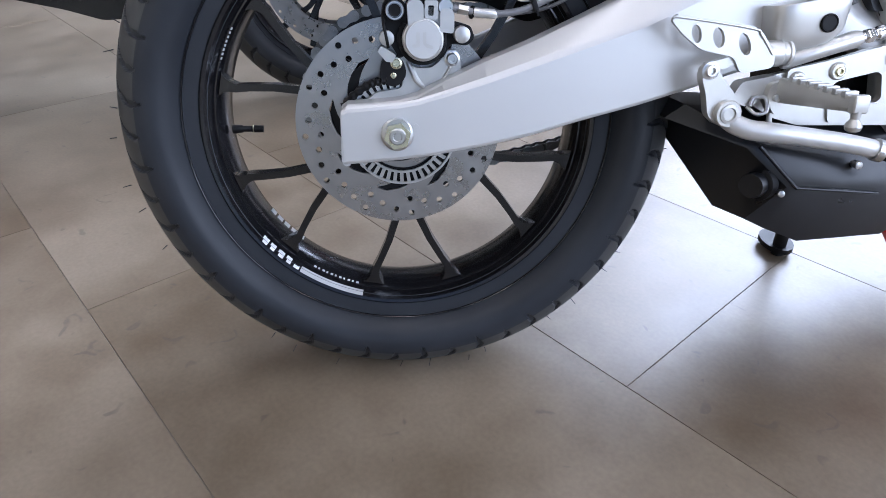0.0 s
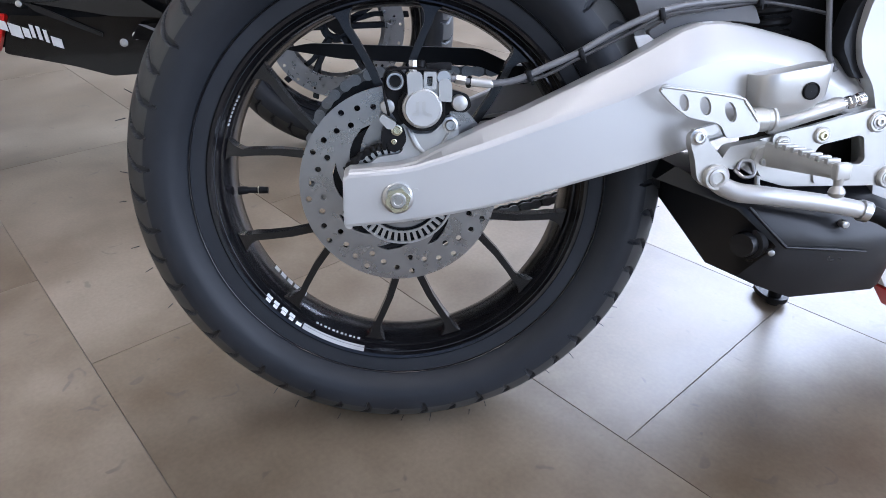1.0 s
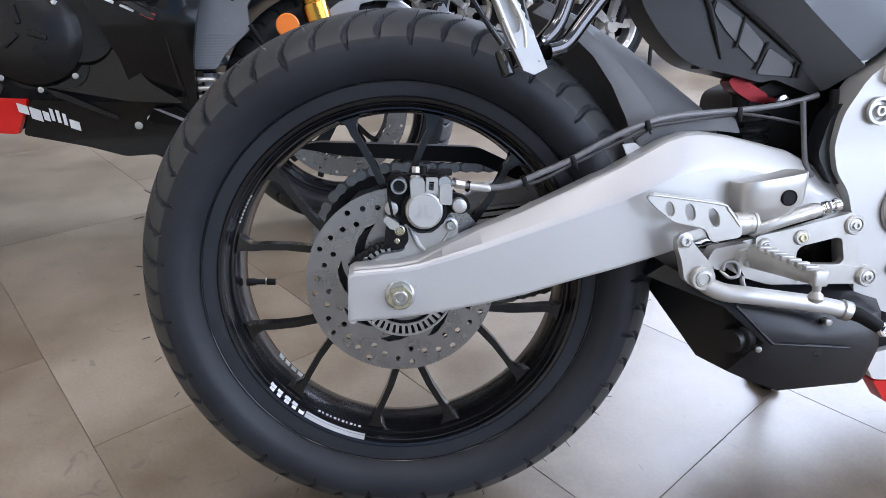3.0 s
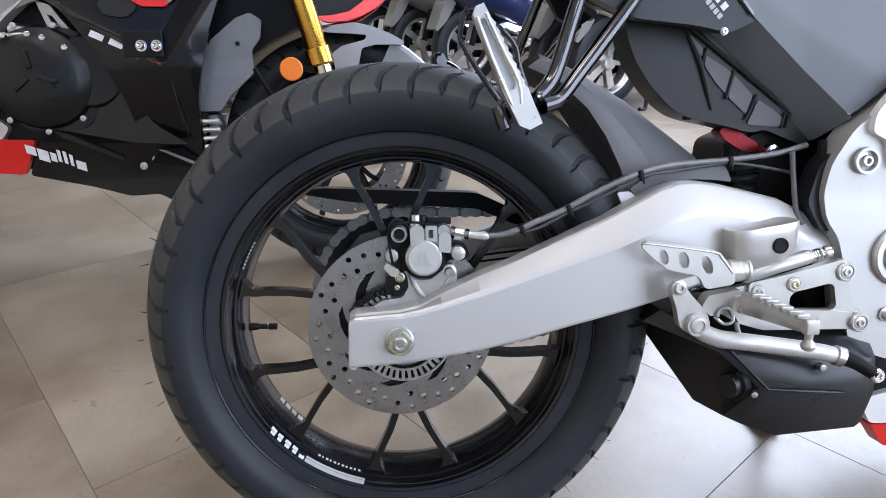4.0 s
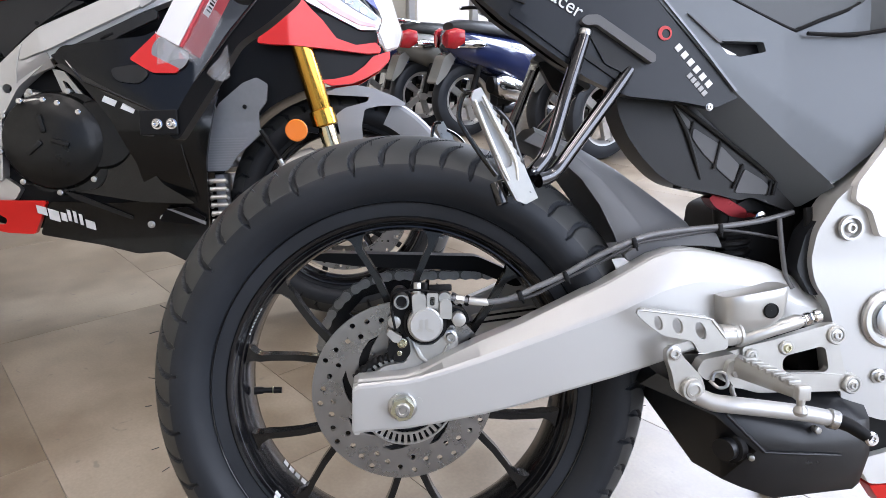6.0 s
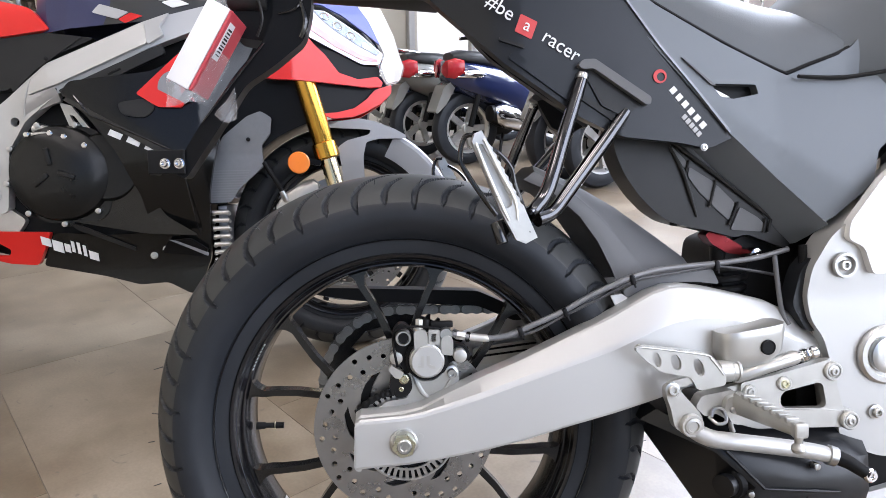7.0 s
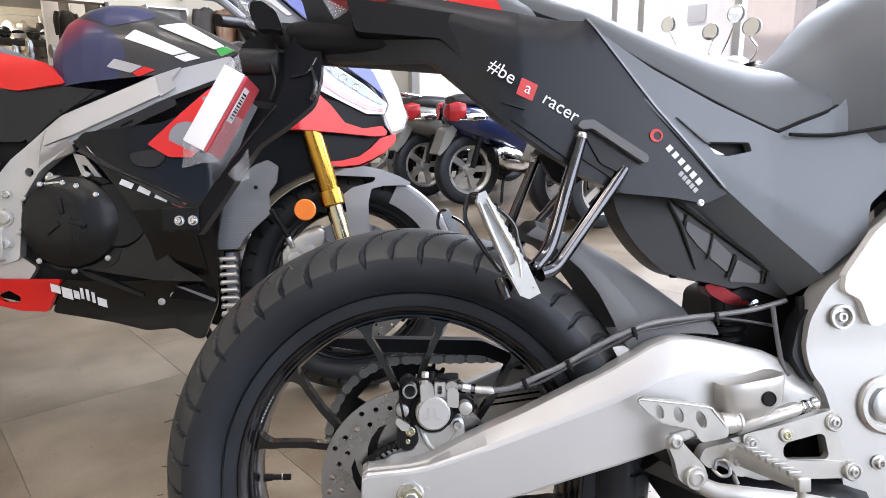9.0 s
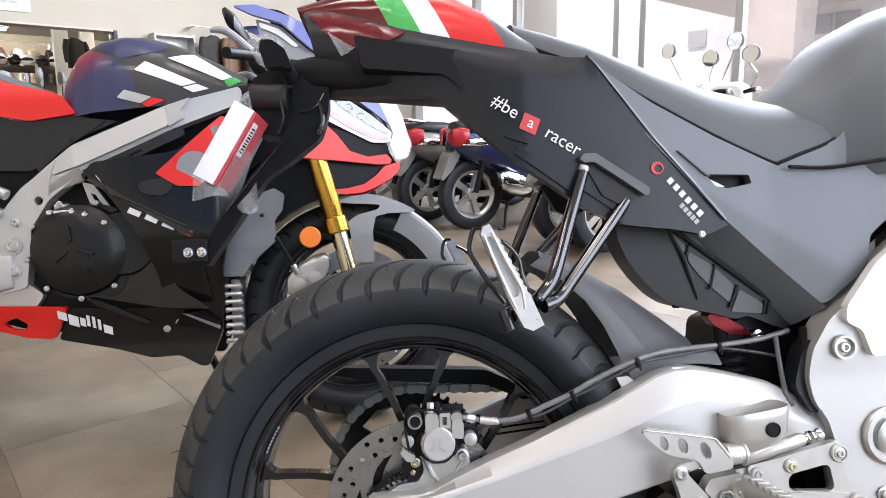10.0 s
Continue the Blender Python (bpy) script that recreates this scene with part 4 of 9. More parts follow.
# rear brake caliper: a cast bracket under a floating body with its pins and fittings
br = part("caliper_bracket", prism(rounded([(0.0034, 0.3830), (0.0100, 0.3880), (0.0130, 0.3780), (0.0205, 0.3725), (0.0368, 0.3725), (0.0464, 0.3803), (0.0510, 0.3884), (0.0600, 0.3900), (0.0655, 0.3850), (0.0662, 0.3660), (0.0600, 0.3520), (0.0300, 0.3380), (-0.0300, 0.3340), (-0.0340, 0.3400), (-0.0200, 0.3500), (0.0050, 0.3530), (0.0087, 0.3690)], 0.004, 3), -0.088, -0.104, 0.0025), M["cast"], bike, "cast aluminium brake caliper bracket")
part("bracket_rib", tube([(0.0120, -0.1045, 0.3800), (0.0165, -0.1055, 0.3700), (0.0215, -0.1055, 0.3600), (0.0290, -0.1045, 0.3520)], [0.0020, 0.0030, 0.0030, 0.0020], 10, 4), M["cast"], br)
part("bracket_rib", tube([(0.0560, -0.1045, 0.3740), (0.0500, -0.1050, 0.3640), (0.0440, -0.1045, 0.3560)], [0.0012, 0.0018, 0.0012], 8, 4), M["cast"], br)
part("sliding_frame", prism(rounded([(-0.0110, 0.4334), (-0.0040, 0.4420), (0.0040, 0.4420), (0.0120, 0.4340), (0.0200, 0.4250), (0.0560, 0.4180), (0.0760, 0.4120), (0.0800, 0.4000), (0.0720, 0.3930), (0.0560, 0.3960), (0.0480, 0.3820), (0.0280, 0.3780), (0.0100, 0.3860), (0.0044, 0.3824), (-0.0060, 0.4000)], 0.004, 3), -0.090, -0.108, 0.002), M["plastic"], br, "black carrier behind the caliper body")
cal = bmesh.new()
add_lathe(cal, [(0.0205, -0.100), (0.0205, -0.1215), (0.0196, -0.1235), (0.0180, -0.1240)], (0.0274, 0, 0.4011), 44)
add_prism(cal, rounded([(0.0135, 0.4120), (0.0128, 0.4340), (0.0160, 0.4372), (0.0262, 0.4368), (0.0284, 0.4330), (0.0284, 0.4100)], 0.003, 3), -0.100, -0.1245, 0.0035)
add_prism(cal, rounded([(0.0440, 0.4080), (0.0444, 0.4260), (0.0475, 0.4295), (0.0555, 0.4285), (0.0580, 0.4240), (0.0575, 0.4060)], 0.003, 3), -0.100, -0.1245, 0.0035)
add_prism(cal, rounded([(0.0280, 0.4150), (0.0285, 0.4300), (0.0445, 0.4300), (0.0445, 0.4120)], 0.002, 2), -0.100, -0.1170, 0.002)
caliper = part("brake_caliper", cal, M["cast"], br, "cast silver brake caliper body")
# black bead paints the shadowed gap beside and below the piston
part("dust_seal", tube([(0.0274 + 0.0222 * math.cos(radians(q)), -0.1130, 0.4011 + 0.0222 * math.sin(radians(q))) for q in range(138, 392, 8)], 0.0028, 10), M["plastic"], br, "black ring painted as shade round the piston cap")
part("piston_cap", lathe([(0.0180, -0.123), (0.0182, -0.1262), (0.0172, -0.1280), (0.0001, -0.1280)], (0.0274, 0, 0.4011), 44), M["silver"], br, "round polished piston cap")
for outline in ([(0.0206, 0.4085), (0.0240, 0.4085), (0.0236, 0.3945), (0.0164, 0.3945), (0.0164, 0.3975), (0.0204, 0.3975)], [(0.0268, 0.4085), (0.0304, 0.4085), (0.0300, 0.3980), (0.0365, 0.3955), (0.0365, 0.3925), (0.0300, 0.3940), (0.0270, 0.3975)]):
    part("cap_mark", prism(rounded(outline, 0.0008, 2), -0.1278, -0.1284, 0.0002), M["cast"], br)
bm = bmesh.new()
add_prism(bm, rounded([(0.0297, 0.4196), (0.0300, 0.4367), (0.0428, 0.4363), (0.0424, 0.4192)], 0.0015, 2), -0.1150, -0.1225, 0.0010, [rounded([(0.0330, 0.4230), (0.0332, 0.4322), (0.0390, 0.4320), (0.0380, 0.4226)], 0.0012, 2)])
part("window_rib", bm, M["cast"], br, "cast pad window frame")
part("pad_window", box((0.0315, -0.1170, 0.4215), (0.0405, -0.1160, 0.4335)), M["plastic"], br, "dark pad window")
part("slide_pin_sleeve", lathe([(0.0090, -0.105), (0.0090, -0.1235), (0.0083, -0.1250), (0.0068, -0.1250), (0.0062, -0.1200), (0.0001, -0.1200)], (0.0010, 0, 0.4284), 32), M["steel"], br, "bright steel slide pin sleeve")
part("pin_boot", cyl((0.0010, -0.1195, 0.4284), (0.0010, -0.1215, 0.4284), 0.0059, 20), M["plastic"], br)
part("pin_cap", cyl((0.0658, -0.104, 0.4046), (0.0658, -0.1225, 0.4046), 0.0080, 24, None, 0.0012), M["cast"], br)
part("small_lug", cyl((-0.0075, -0.098, 0.4025), (-0.0075, -0.1120, 0.4025), 0.0074, 24, None, 0.0008), M["cast"], br)
bm = bmesh.new()
add_bolt(bm, 0.0571, -0.104, 0.3809, 0.0056, 0.006)
part("bracket_bolt", bm, M["steel"], br)
part("bleed_fitting", cyl((0.0196, -0.114, 0.4360), (0.0198, -0.114, 0.4480), 0.0046, 6, None, 0.0006), M["cast"], br)
part("nipple_cap", cyl((0.0275, -0.112, 0.4330), (0.0280, -0.112, 0.4475), 0.0042, 14, None, 0.001), M["plastic"], br, "black rubber nipple cap")
part("hose_cap", box((0.0330, -0.116, 0.4370), (0.0590, -0.108, 0.4445), 0.0018, 2), M["plastic"], br, "black pad spring cover")
part("wire_clip", tube([(-0.0105, -0.112, 0.4250), (-0.0080, -0.116, 0.4350), (0.0010, -0.118, 0.4395), (0.0180, -0.118, 0.4405), (0.0380, -0.118, 0.4375), (0.0560, -0.117, 0.4330)], 0.0014, 8, 5), M["plastic"], br)
part("pad_spring", tube([(-0.0105, -0.112, 0.4250), (-0.0098, -0.116, 0.4140), (-0.0078, -0.118, 0.4020), (-0.0066, -0.116, 0.3940)], 0.0015, 8, 5), M["plastic"], br)
# wheel-speed sensor with its bolt and ribbed cable
sensor = part("speed_sensor", prism(rounded([(-0.0141, 0.3820), (-0.0003, 0.3866), (0.0087, 0.3800), (0.0106, 0.3671), (0.0033, 0.3580), (-0.0059, 0.3560), (-0.0170, 0.3658)], 0.005, 3), -0.098, -0.115, 0.003), M["plastic"], br, "black wheel-speed sensor")
for x, z, r in ((0.0005, 0.3791, 0.0040), (-0.0028, 0.3675, 0.0020)):
    bm = bmesh.new()
    add_bolt(bm, x, -0.115, z, r, 0.004)
    part("sensor_bolt", bm, M["zinc"], sensor)
part("sensor_plug", prism(rounded([(-0.0171, 0.3906), (-0.0135, 0.3962), (0.0008, 0.3870), (-0.0029, 0.3800), (-0.0096, 0.3811)], 0.0014, 2), -0.106, -0.118, 0.0015), M["cast"], sensor)
lead = smooth_path([(-0.008, -0.112, 0.3630), (-0.0180, -0.108, 0.3612), (-0.0300, -0.104, 0.3565), (-0.0440, -0.100, 0.3470), (-0.0550, -0.096, 0.3360)], 8)
part("sensor_lead", add_tube(bmesh.new(), lead, [0.0046 if i % 4 < 2 else 0.0034 for i in range(len(lead))], 12), M["plastic"], sensor, "black ribbed sensor sleeve")

# brake hose and cable along the arm
hose_path = [(0.046, -0.118, 0.431), (0.0593, -0.116, 0.4289), (0.0796, -0.115, 0.4247), (0.0984, -0.116, 0.4228), (0.1246, -0.116, 0.4256), (0.156, -0.116, 0.4375), (0.1876, -0.116, 0.4503), (0.2227, -0.116, 0.4683), (0.2652, -0.116, 0.4861), (0.3042, -0.108, 0.4944), (0.3519, -0.1, 0.4976), (0.389, -0.1, 0.4998), (0.4376, -0.1, 0.505), (0.478, -0.098, 0.514)]
hose = part("brake_hose", tube(hose_path, 0.0034, 14, 6), M["hose"], bike, "grey sheathed rear brake hose")
part("hose_ferrule", tube([(0.0772, -0.115, 0.4251), (0.0796, -0.115, 0.4247), (0.0965, -0.116, 0.4228), (0.0993, -0.116, 0.4228)], [0.0036, 0.0046, 0.0046, 0.0040], 16, 3), M["polished"], hose)
part("ferrule_nut", tube([(0.0620, -0.1155, 0.4283), (0.0720, -0.114, 0.4260)], 0.0050, 6), M["steel"], hose)
part("banjo_fitting", lathe([(0.0072, -0.112), (0.0078, -0.114), (0.0078, -0.121), (0.0068, -0.123), (0.0001, -0.123)], (0.0500, 0, 0.4305), 24), M["steel"], hose)
part("hose_tie", tube([(0.0755, -0.1130, 0.4250), (0.0775, -0.1125, 0.4245)], 0.0062, 12), M["plastic"], hose)
cable = part("sensor_cable", tube([(0.06, -0.108, 0.433), (0.0884, -0.115, 0.4225), (0.1452, -0.116, 0.4263), (0.1873, -0.116, 0.4444), (0.2296, -0.116, 0.463), (0.2756, -0.116, 0.4837), (0.3113, -0.108, 0.4882), (0.3632, -0.099, 0.4935), (0.39, -0.099, 0.495), (0.4309, -0.099, 0.489), (0.4655, -0.099, 0.4815)], 0.0019, 8, 5), M["hose_dark"], bike, "thin dark sensor cable")
for x, y, z, a in ((0.1376, -0.116, 0.4291, 20), (0.1913, -0.116, 0.4492, 24), (0.2724, -0.116, 0.4854, 14), (0.3845, -0.0995, 0.497, 5)):
    m = Matrix.Translation((x, y, z)) @ Matrix.Rotation(-radians(a), 4, "Y")
    part("cable_clip", box((-0.0028, -0.0052, -0.0062), (0.0028, 0.0052, 0.0058), 0.0016, 2, m), M["plastic"], hose)
    part("clip_tail", box((-0.0010, -0.0062, -0.0095), (0.0012, -0.0045, -0.0040), 0.0004, 1, m), M["plastic"], hose)

# mudguard over the front of the tyre
GUARD = (  # lip, fold and crown of the guard at five stations, as x and z
    ((0.150, 0.606), (0.164, 0.616), (0.172, 0.624)), ((0.186, 0.590), (0.201, 0.597), (0.224, 0.602)), ((0.219, 0.560), (0.243, 0.560), (0.282, 0.570)),
    ((0.241, 0.529), (0.277, 0.520), (0.338, 0.530)), ((0.258, 0.495), (0.296, 0.494), (0.378, 0.500)), ((0.268, 0.468), (0.306, 0.470), (0.400, 0.470)))
secs = []
for lip, fold, crown in GUARD:
    mid_p = (0.45 * fold[0] + 0.55 * crown[0], 0.45 * fold[1] + 0.55 * crown[1] + 0.004)
    near = [(lip[0], -0.088, lip[1]), (0.6 * lip[0] + 0.4 * fold[0], -0.088, 0.6 * lip[1] + 0.4 * fold[1]), (fold[0], -0.084, fold[1]), (0.8 * fold[0] + 0.2 * mid_p[0], -0.078, 0.8 * fold[1] + 0.2 * mid_p[1]), (mid_p[0], -0.056, mid_p[1]), (crown[0], MID, crown[1])]
    secs.append(near + [(x, 2 * MID - y, z) for x, y, z in near[-2::-1]])
hg = loft([smooth_path(sec, 3) for sec in secs], closed=False, cap=False)
bmesh.ops.solidify(hg, geom=hg.faces[:], thickness=0.003)
part("mudguard", hg, M["hugger"], bike, "grey plastic rear mudguard", 40)
part("guard_stay", prism(rounded([(0.2674, 0.4692), (0.2738, 0.4605), (0.2995, 0.4682), (0.3327, 0.4780), (0.3627, 0.4771), (0.3900, 0.4735), (0.3808, 0.4929), (0.2917, 0.4828)], 0.004, 3), -0.098, -0.088, 0.0015), M["hugger"], bike)
part("guard_tab", prism(rounded([(0.2517, 0.4648), (0.2663, 0.4662), (0.2756, 0.4587), (0.2593, 0.4485)], 0.0015, 2), -0.0985, -0.1010, 0.0006), M["decal"], bike)

# heel plate, brake cylinder, footrest hanger, pedal
HEEL = rounded([(0.2522, 0.4158), (0.2570, 0.4215), (0.3313, 0.4095), (0.3411, 0.4041), (0.3566, 0.3842), (0.3580, 0.3710), (0.3247, 0.3662), (0.3166, 0.3817), (0.2828, 0.3894), (0.2634, 0.4041)], 0.006, 4)
heel = part("heel_guard", prism(HEEL, -0.170, -0.175, 0.0018, [circle_loop(0.2773, 0.4036, 0.0046, 18, 0.0085, 0.32), circle_loop(0.2992, 0.3996, 0.0055, 18, 0.0095, 0.36), circle_loop(0.3255, 0.3930, 0.0054, 18, 0.0108, 0.42)]), M["cast"], bike, "aluminium heel guard with three oval holes")
part("heel_rim", tube([(0.2545, -0.1752, 0.4170), (0.2600, -0.1755, 0.4185), (0.3300, -0.1755, 0.4070), (0.3400, -0.1755, 0.4010), (0.3540, -0.1755, 0.3830)], [0.0008, 0.0012, 0.0012, 0.0012, 0.0008], 8, 4), M["cast"], heel)
secs = []
for z, hw, hy, dx in ((0.3830, 0.020, 0.012, -0.006), (0.3920, 0.031, 0.018, -0.004), (0.4020, 0.0375, 0.021, -0.001), (0.4210, 0.0392, 0.022, 0.0), (0.4292, 0.0396, 0.0222, 0.0), (0.4306, 0.0392, 0.0216, 0.0), (0.4310, 0.0375, 0.020, 0.0)):
    loop = []
    for q in range(40):
        a = 2 * math.pi * q / 40
        cx, sy = math.cos(a), math.sin(a)
        xx = hw * math.copysign(abs(cx) ** 0.55, cx)
        loop.append((0.3990 + dx + xx, -0.144 + hy * math.copysign(abs(sy) ** 0.55, sy), z + 0.135 * xx * (z - 0.383) / 0.048))
    secs.append(loop)
mc = part("brake_cylinder", loft(secs), M["cast"], bike, "silver rear brake master cylinder cover", 28)
part("sight_socket", lathe([(0.0088, -0.1655), (0.0086, -0.1672), (0.0076, -0.1678), (0.0070, -0.1668), (0.0001, -0.1668)], (0.4114, 0, 0.4095), 28), M["plastic"], mc, "dark sight socket")
part("heel_rod", lathe([(0.0100, 0.3540), (0.0124, 0.3560), (0.0124, 0.3700), (0.0112, 0.3715), (0.0112, 0.3760), (0.0124, 0.3770), (0.0120, 0.3800), (0.0001, 0.3806)], (0, -0.158, 0.3822), 28, False, "x"), M["cast"], mc, "turned cylinder collar")
part("push_rod", add_tube(bmesh.new(), [(0.376, -0.155, 0.3720), (0.380, -0.155, 0.3733), (0.4200, -0.155, 0.3855), (0.4480, -0.155, 0.3930), (0.4537, -0.155, 0.3940)], [0.0050, 0.0072, 0.0080, 0.0086, 0.0072], 20), M["cast"], mc)
bm = bmesh.new()
add_tube(bm, [(0.4520, -0.155, 0.3935), (0.4580, -0.155, 0.3948)], 0.0050, 14)
add_tube(bm, [(0.4575, -0.155, 0.3947), (0.4600, -0.155, 0.3953), (0.4660, -0.155, 0.3966), (0.4680, -0.155, 0.3970)], [0.0056, 0.0070, 0.0070, 0.0056], 6)
add_tube(bm, [(0.4680, -0.155, 0.3970), (0.4700, -0.155, 0.3974), (0.4760, -0.155, 0.3987), (0.4785, -0.155, 0.3992)], [0.0060, 0.0074, 0.0074, 0.0045], 14)
part("rod_end", bm, M["chrome"], mc)
PLATE = rounded([(0.3500, 0.3560), (0.4252, 0.3700), (0.4913, 0.3870), (0.5040, 0.3873), (0.5110, 0.3790), (0.5105, 0.3690), (0.5075, 0.3600), (0.5165, 0.3270), (0.5300, 0.3260), (0.5335, 0.3140), (0.5270, 0.3050), (0.5169, 0.3053), (0.4090, 0.3090), (0.3800, 0.3180), (0.3560, 0.3320)], 0.006, 4)
WINDOW = rounded([(0.4435, 0.3520), (0.4850, 0.3605), (0.4905, 0.3580), (0.4956, 0.3341), (0.4910, 0.3294), (0.4441, 0.3314), (0.4385, 0.3364), (0.4385, 0.3463)], 0.005, 3)
hang = part("footrest_hanger", prism(PLATE, -0.140, -0.149, 0.0025, [WINDOW]), M["cast"], bike, "cast aluminium footrest hanger plate")
part("hanger_rib", prism(rounded([(0.3860, 0.3660), (0.4260, 0.3730), (0.4960, 0.3890), (0.5020, 0.3700), (0.4860, 0.3640), (0.4360, 0.3525), (0.3880, 0.3440)], 0.005, 3), -0.148, -0.154, 0.0025), M["cast"], hang)
part("hanger_rib", prism(rounded([(0.4360, 0.3310), (0.4900, 0.3290), (0.5180, 0.3250), (0.5180, 0.3060), (0.4400, 0.3110)], 0.004, 3), -0.148, -0.152, 0.002), M["cast"], hang)
for x, z, r in ((0.4984, 0.3749, 0.0112), (0.5209, 0.3148, 0.0112), (0.3969, 0.3559, 0.0082), (0.4386, 0.3631, 0.0088)):
    part("hanger_boss", lathe([(r, -0.146), (r, -0.1560), (r - 0.0014, -0.1575), (r - 0.0030, -0.1575), (r - 0.0036, -0.1560), (0.0001, -0.1560)], (x, 0, z), 28), M["cast"], hang)
    bm = bmesh.new()
    add_bolt(bm, x, -0.1555, z, 0.0046, 0.0040)
    part("hanger_bolt", bm, M["zinc"] if r == 0.0088 else M["steel"], hang)
# rider's footrest: a tapering toothed bar out of its clevis
def bar_between(a, b, w0, w1, h0, h1, bevel=0.002):
    """A squared bar from a to b, wide along x and high along z."""
    a, b = Vector(a), Vector(b)
    secs = []
    for k in range(5):
        t = k / 4
        c, w, h = a.lerp(b, t), w0 + (w1 - w0) * t, h0 + (h1 - h0) * t
        secs.append([(c.x + w * sx * (1 if abs(sz) < 1 else 0.8), c.y, c.z + h * sz * (1 if abs(sx) < 1 else 0.8)) for sx, sz in ((-1, -0.6), (-0.8, -1), (0.8, -1), (1, -0.6), (1, 0.6), (0.8, 1), (-0.8, 1), (-1, 0.6))])
    return loft(secs)


PEG0, PEG1 = Vector((0.3740, -0.172, 0.3490)), Vector((0.3850, -0.262, 0.3490))
peg = part("footrest", bar_between(PEG0, PEG1, 0.0088, 0.0062, 0.0118, 0.0060), M["cast"], bike, "serrated aluminium rider footrest")
for i in range(7):
    c = PEG0.lerp(PEG1, 0.16 + 0.118 * i)
    h = 0.0120 + (0.0062 - 0.0120) * (0.16 + 0.118 * i)
    part("tread", box((c.x - 0.0066, c.y - 0.0034, c.z + h - 0.0020), (c.x + 0.0066, c.y + 0.0024, c.z + h + 0.0034), 0.0013, 2), M["cast"], peg)
part("peg_end", box((PEG1.x - 0.0072, PEG1.y - 0.0050, PEG1.z - 0.0070), (PEG1.x + 0.0072, PEG1.y + 0.0040, PEG1.z + 0.0086), 0.0030, 3), M["cast"], peg)
bm = bmesh.new()
add_cyl(bm, (0.3835, -0.263, 0.3440), (0.3835, -0.263, 0.3360), 0.0044, 16, 0.0036)
add_lathe(bm, [(0.0036, 0.3380), (0.0040, 0.3365), (0.0062, 0.3340), (0.0070, 0.3310), (0.0058, 0.3278), (0.0030, 0.3262), (0.0001, 0.3260)], (0.3835, -0.263, 0.0), 18, False, "z")
part("feeler_bolt", bm, M["cast"], peg)
part("peg_spring", tube([(0.3420, -0.166, 0.3330), (0.3480, -0.174, 0.3270), (0.3570, -0.176, 0.3300), (0.3560, -0.172, 0.3420), (0.3470, -0.168, 0.3420), (0.3430, -0.170, 0.3340)], 0.0020, 8, 5), M["steel"], peg)
part("peg_clevis", prism(rounded([(0.3264, 0.3446), (0.3337, 0.3572), (0.3690, 0.3625), (0.3800, 0.3560), (0.3770, 0.3440), (0.3600, 0.3440), (0.3520, 0.3360), (0.3377, 0.3330)], 0.004, 3), -0.150, -0.166, 0.0025), M["cast"], peg)
part("clevis_cheek", prism(rounded([(0.3600, 0.3560), (0.3820, 0.3600), (0.3860, 0.3380), (0.3760, 0.3240), (0.3660, 0.3260), (0.3560, 0.3420)], 0.004, 3), -0.160, -0.174, 0.003), M["cast"], peg)
part("clevis_pin", cyl((0.3660, -0.164, 0.3420), (0.3660, -0.178, 0.3420), 0.0036, 14, None, 0.0008), M["steel"], peg)
part("clevis_wire", tube([(0.3780, -0.150, 0.3260), (0.3760, -0.152, 0.3160), (0.3790, -0.152, 0.3080)], 0.0030, 10, 4), M["cast"], peg)
# brake pedal
pd = prism(rounded([(0.2855, 0.3639), (0.2866, 0.3743), (0.2983, 0.3765), (0.3031, 0.3672), (0.3254, 0.3425), (0.3291, 0.3316), (0.3223, 0.3190), (0.3071, 0.3190), (0.2956, 0.3277), (0.2912, 0.3492)], 0.005, 3), -0.168, -0.180, 0.003)
add_lathe(pd, [(0.0130, -0.164), (0.0130, -0.1850), (0.0120, -0.1865), (0.0095, -0.1865), (0.0090, -0.1880), (0.0062, -0.1885), (0.0056, -0.1862), (0.0001, -0.1862)], (0.3137, 0, 0.3304), 36)
pedal = part("brake_pedal", pd, M["cast"], bike, "aluminium brake pedal with black rubber tip")
part("pedal_arm", tube([(0.3130, -0.176, 0.3262), (0.3240, -0.180, 0.3195), (0.3380, -0.184, 0.3140), (0.3550, -0.187, 0.3118), (0.3748, -0.188, 0.3088), (0.4369, -0.189, 0.2982), (0.4720, -0.190, 0.2900)], [0.0080, 0.0096, 0.0098, 0.0096, 0.0094, 0.0092, 0.0090], 18, 5), M["silver"], pedal)
bm = bmesh.new()
add_bolt(bm, 0.2925, -0.180, 0.3707, 0.0058, 0.005)
part("pivot_bolt", bm, M["steel"], pedal)
part("lever_link", prism(rounded([(0.2900, 0.3760), (0.3200, 0.3830), (0.3230, 0.3770), (0.3100, 0.3700)], 0.002, 3), -0.166, -0.172, 0.0015), M["cast"], pedal)
part("tip_collar", tube([(0.4660, -0.190, 0.2915), (0.4680, -0.190, 0.2910), (0.4760, -0.192, 0.2885), (0.4780, -0.193, 0.2878)], [0.0098, 0.0112, 0.0108, 0.0090], 16), M["steel"], pedal)
part("pedal_tip", tube([(0.4760, -0.193, 0.2890), (0.4860, -0.198, 0.2850), (0.4950, -0.203, 0.2790), (0.5030, -0.207, 0.2735)], [0.0086, 0.0080, 0.0074, 0.0070], 16, 4), M["plastic"], pedal, "black rubber pedal tip")
part("tip_bolt", lathe([(0.0074, -0.2060), (0.0080, -0.2080), (0.0080, -0.2100), (0.0062, -0.2125), (0.0034, -0.2125), (0.0030, -0.2105), (0.0001, -0.2105)], (0.5040, 0, 0.2728), 20), M["chrome"], pedal)

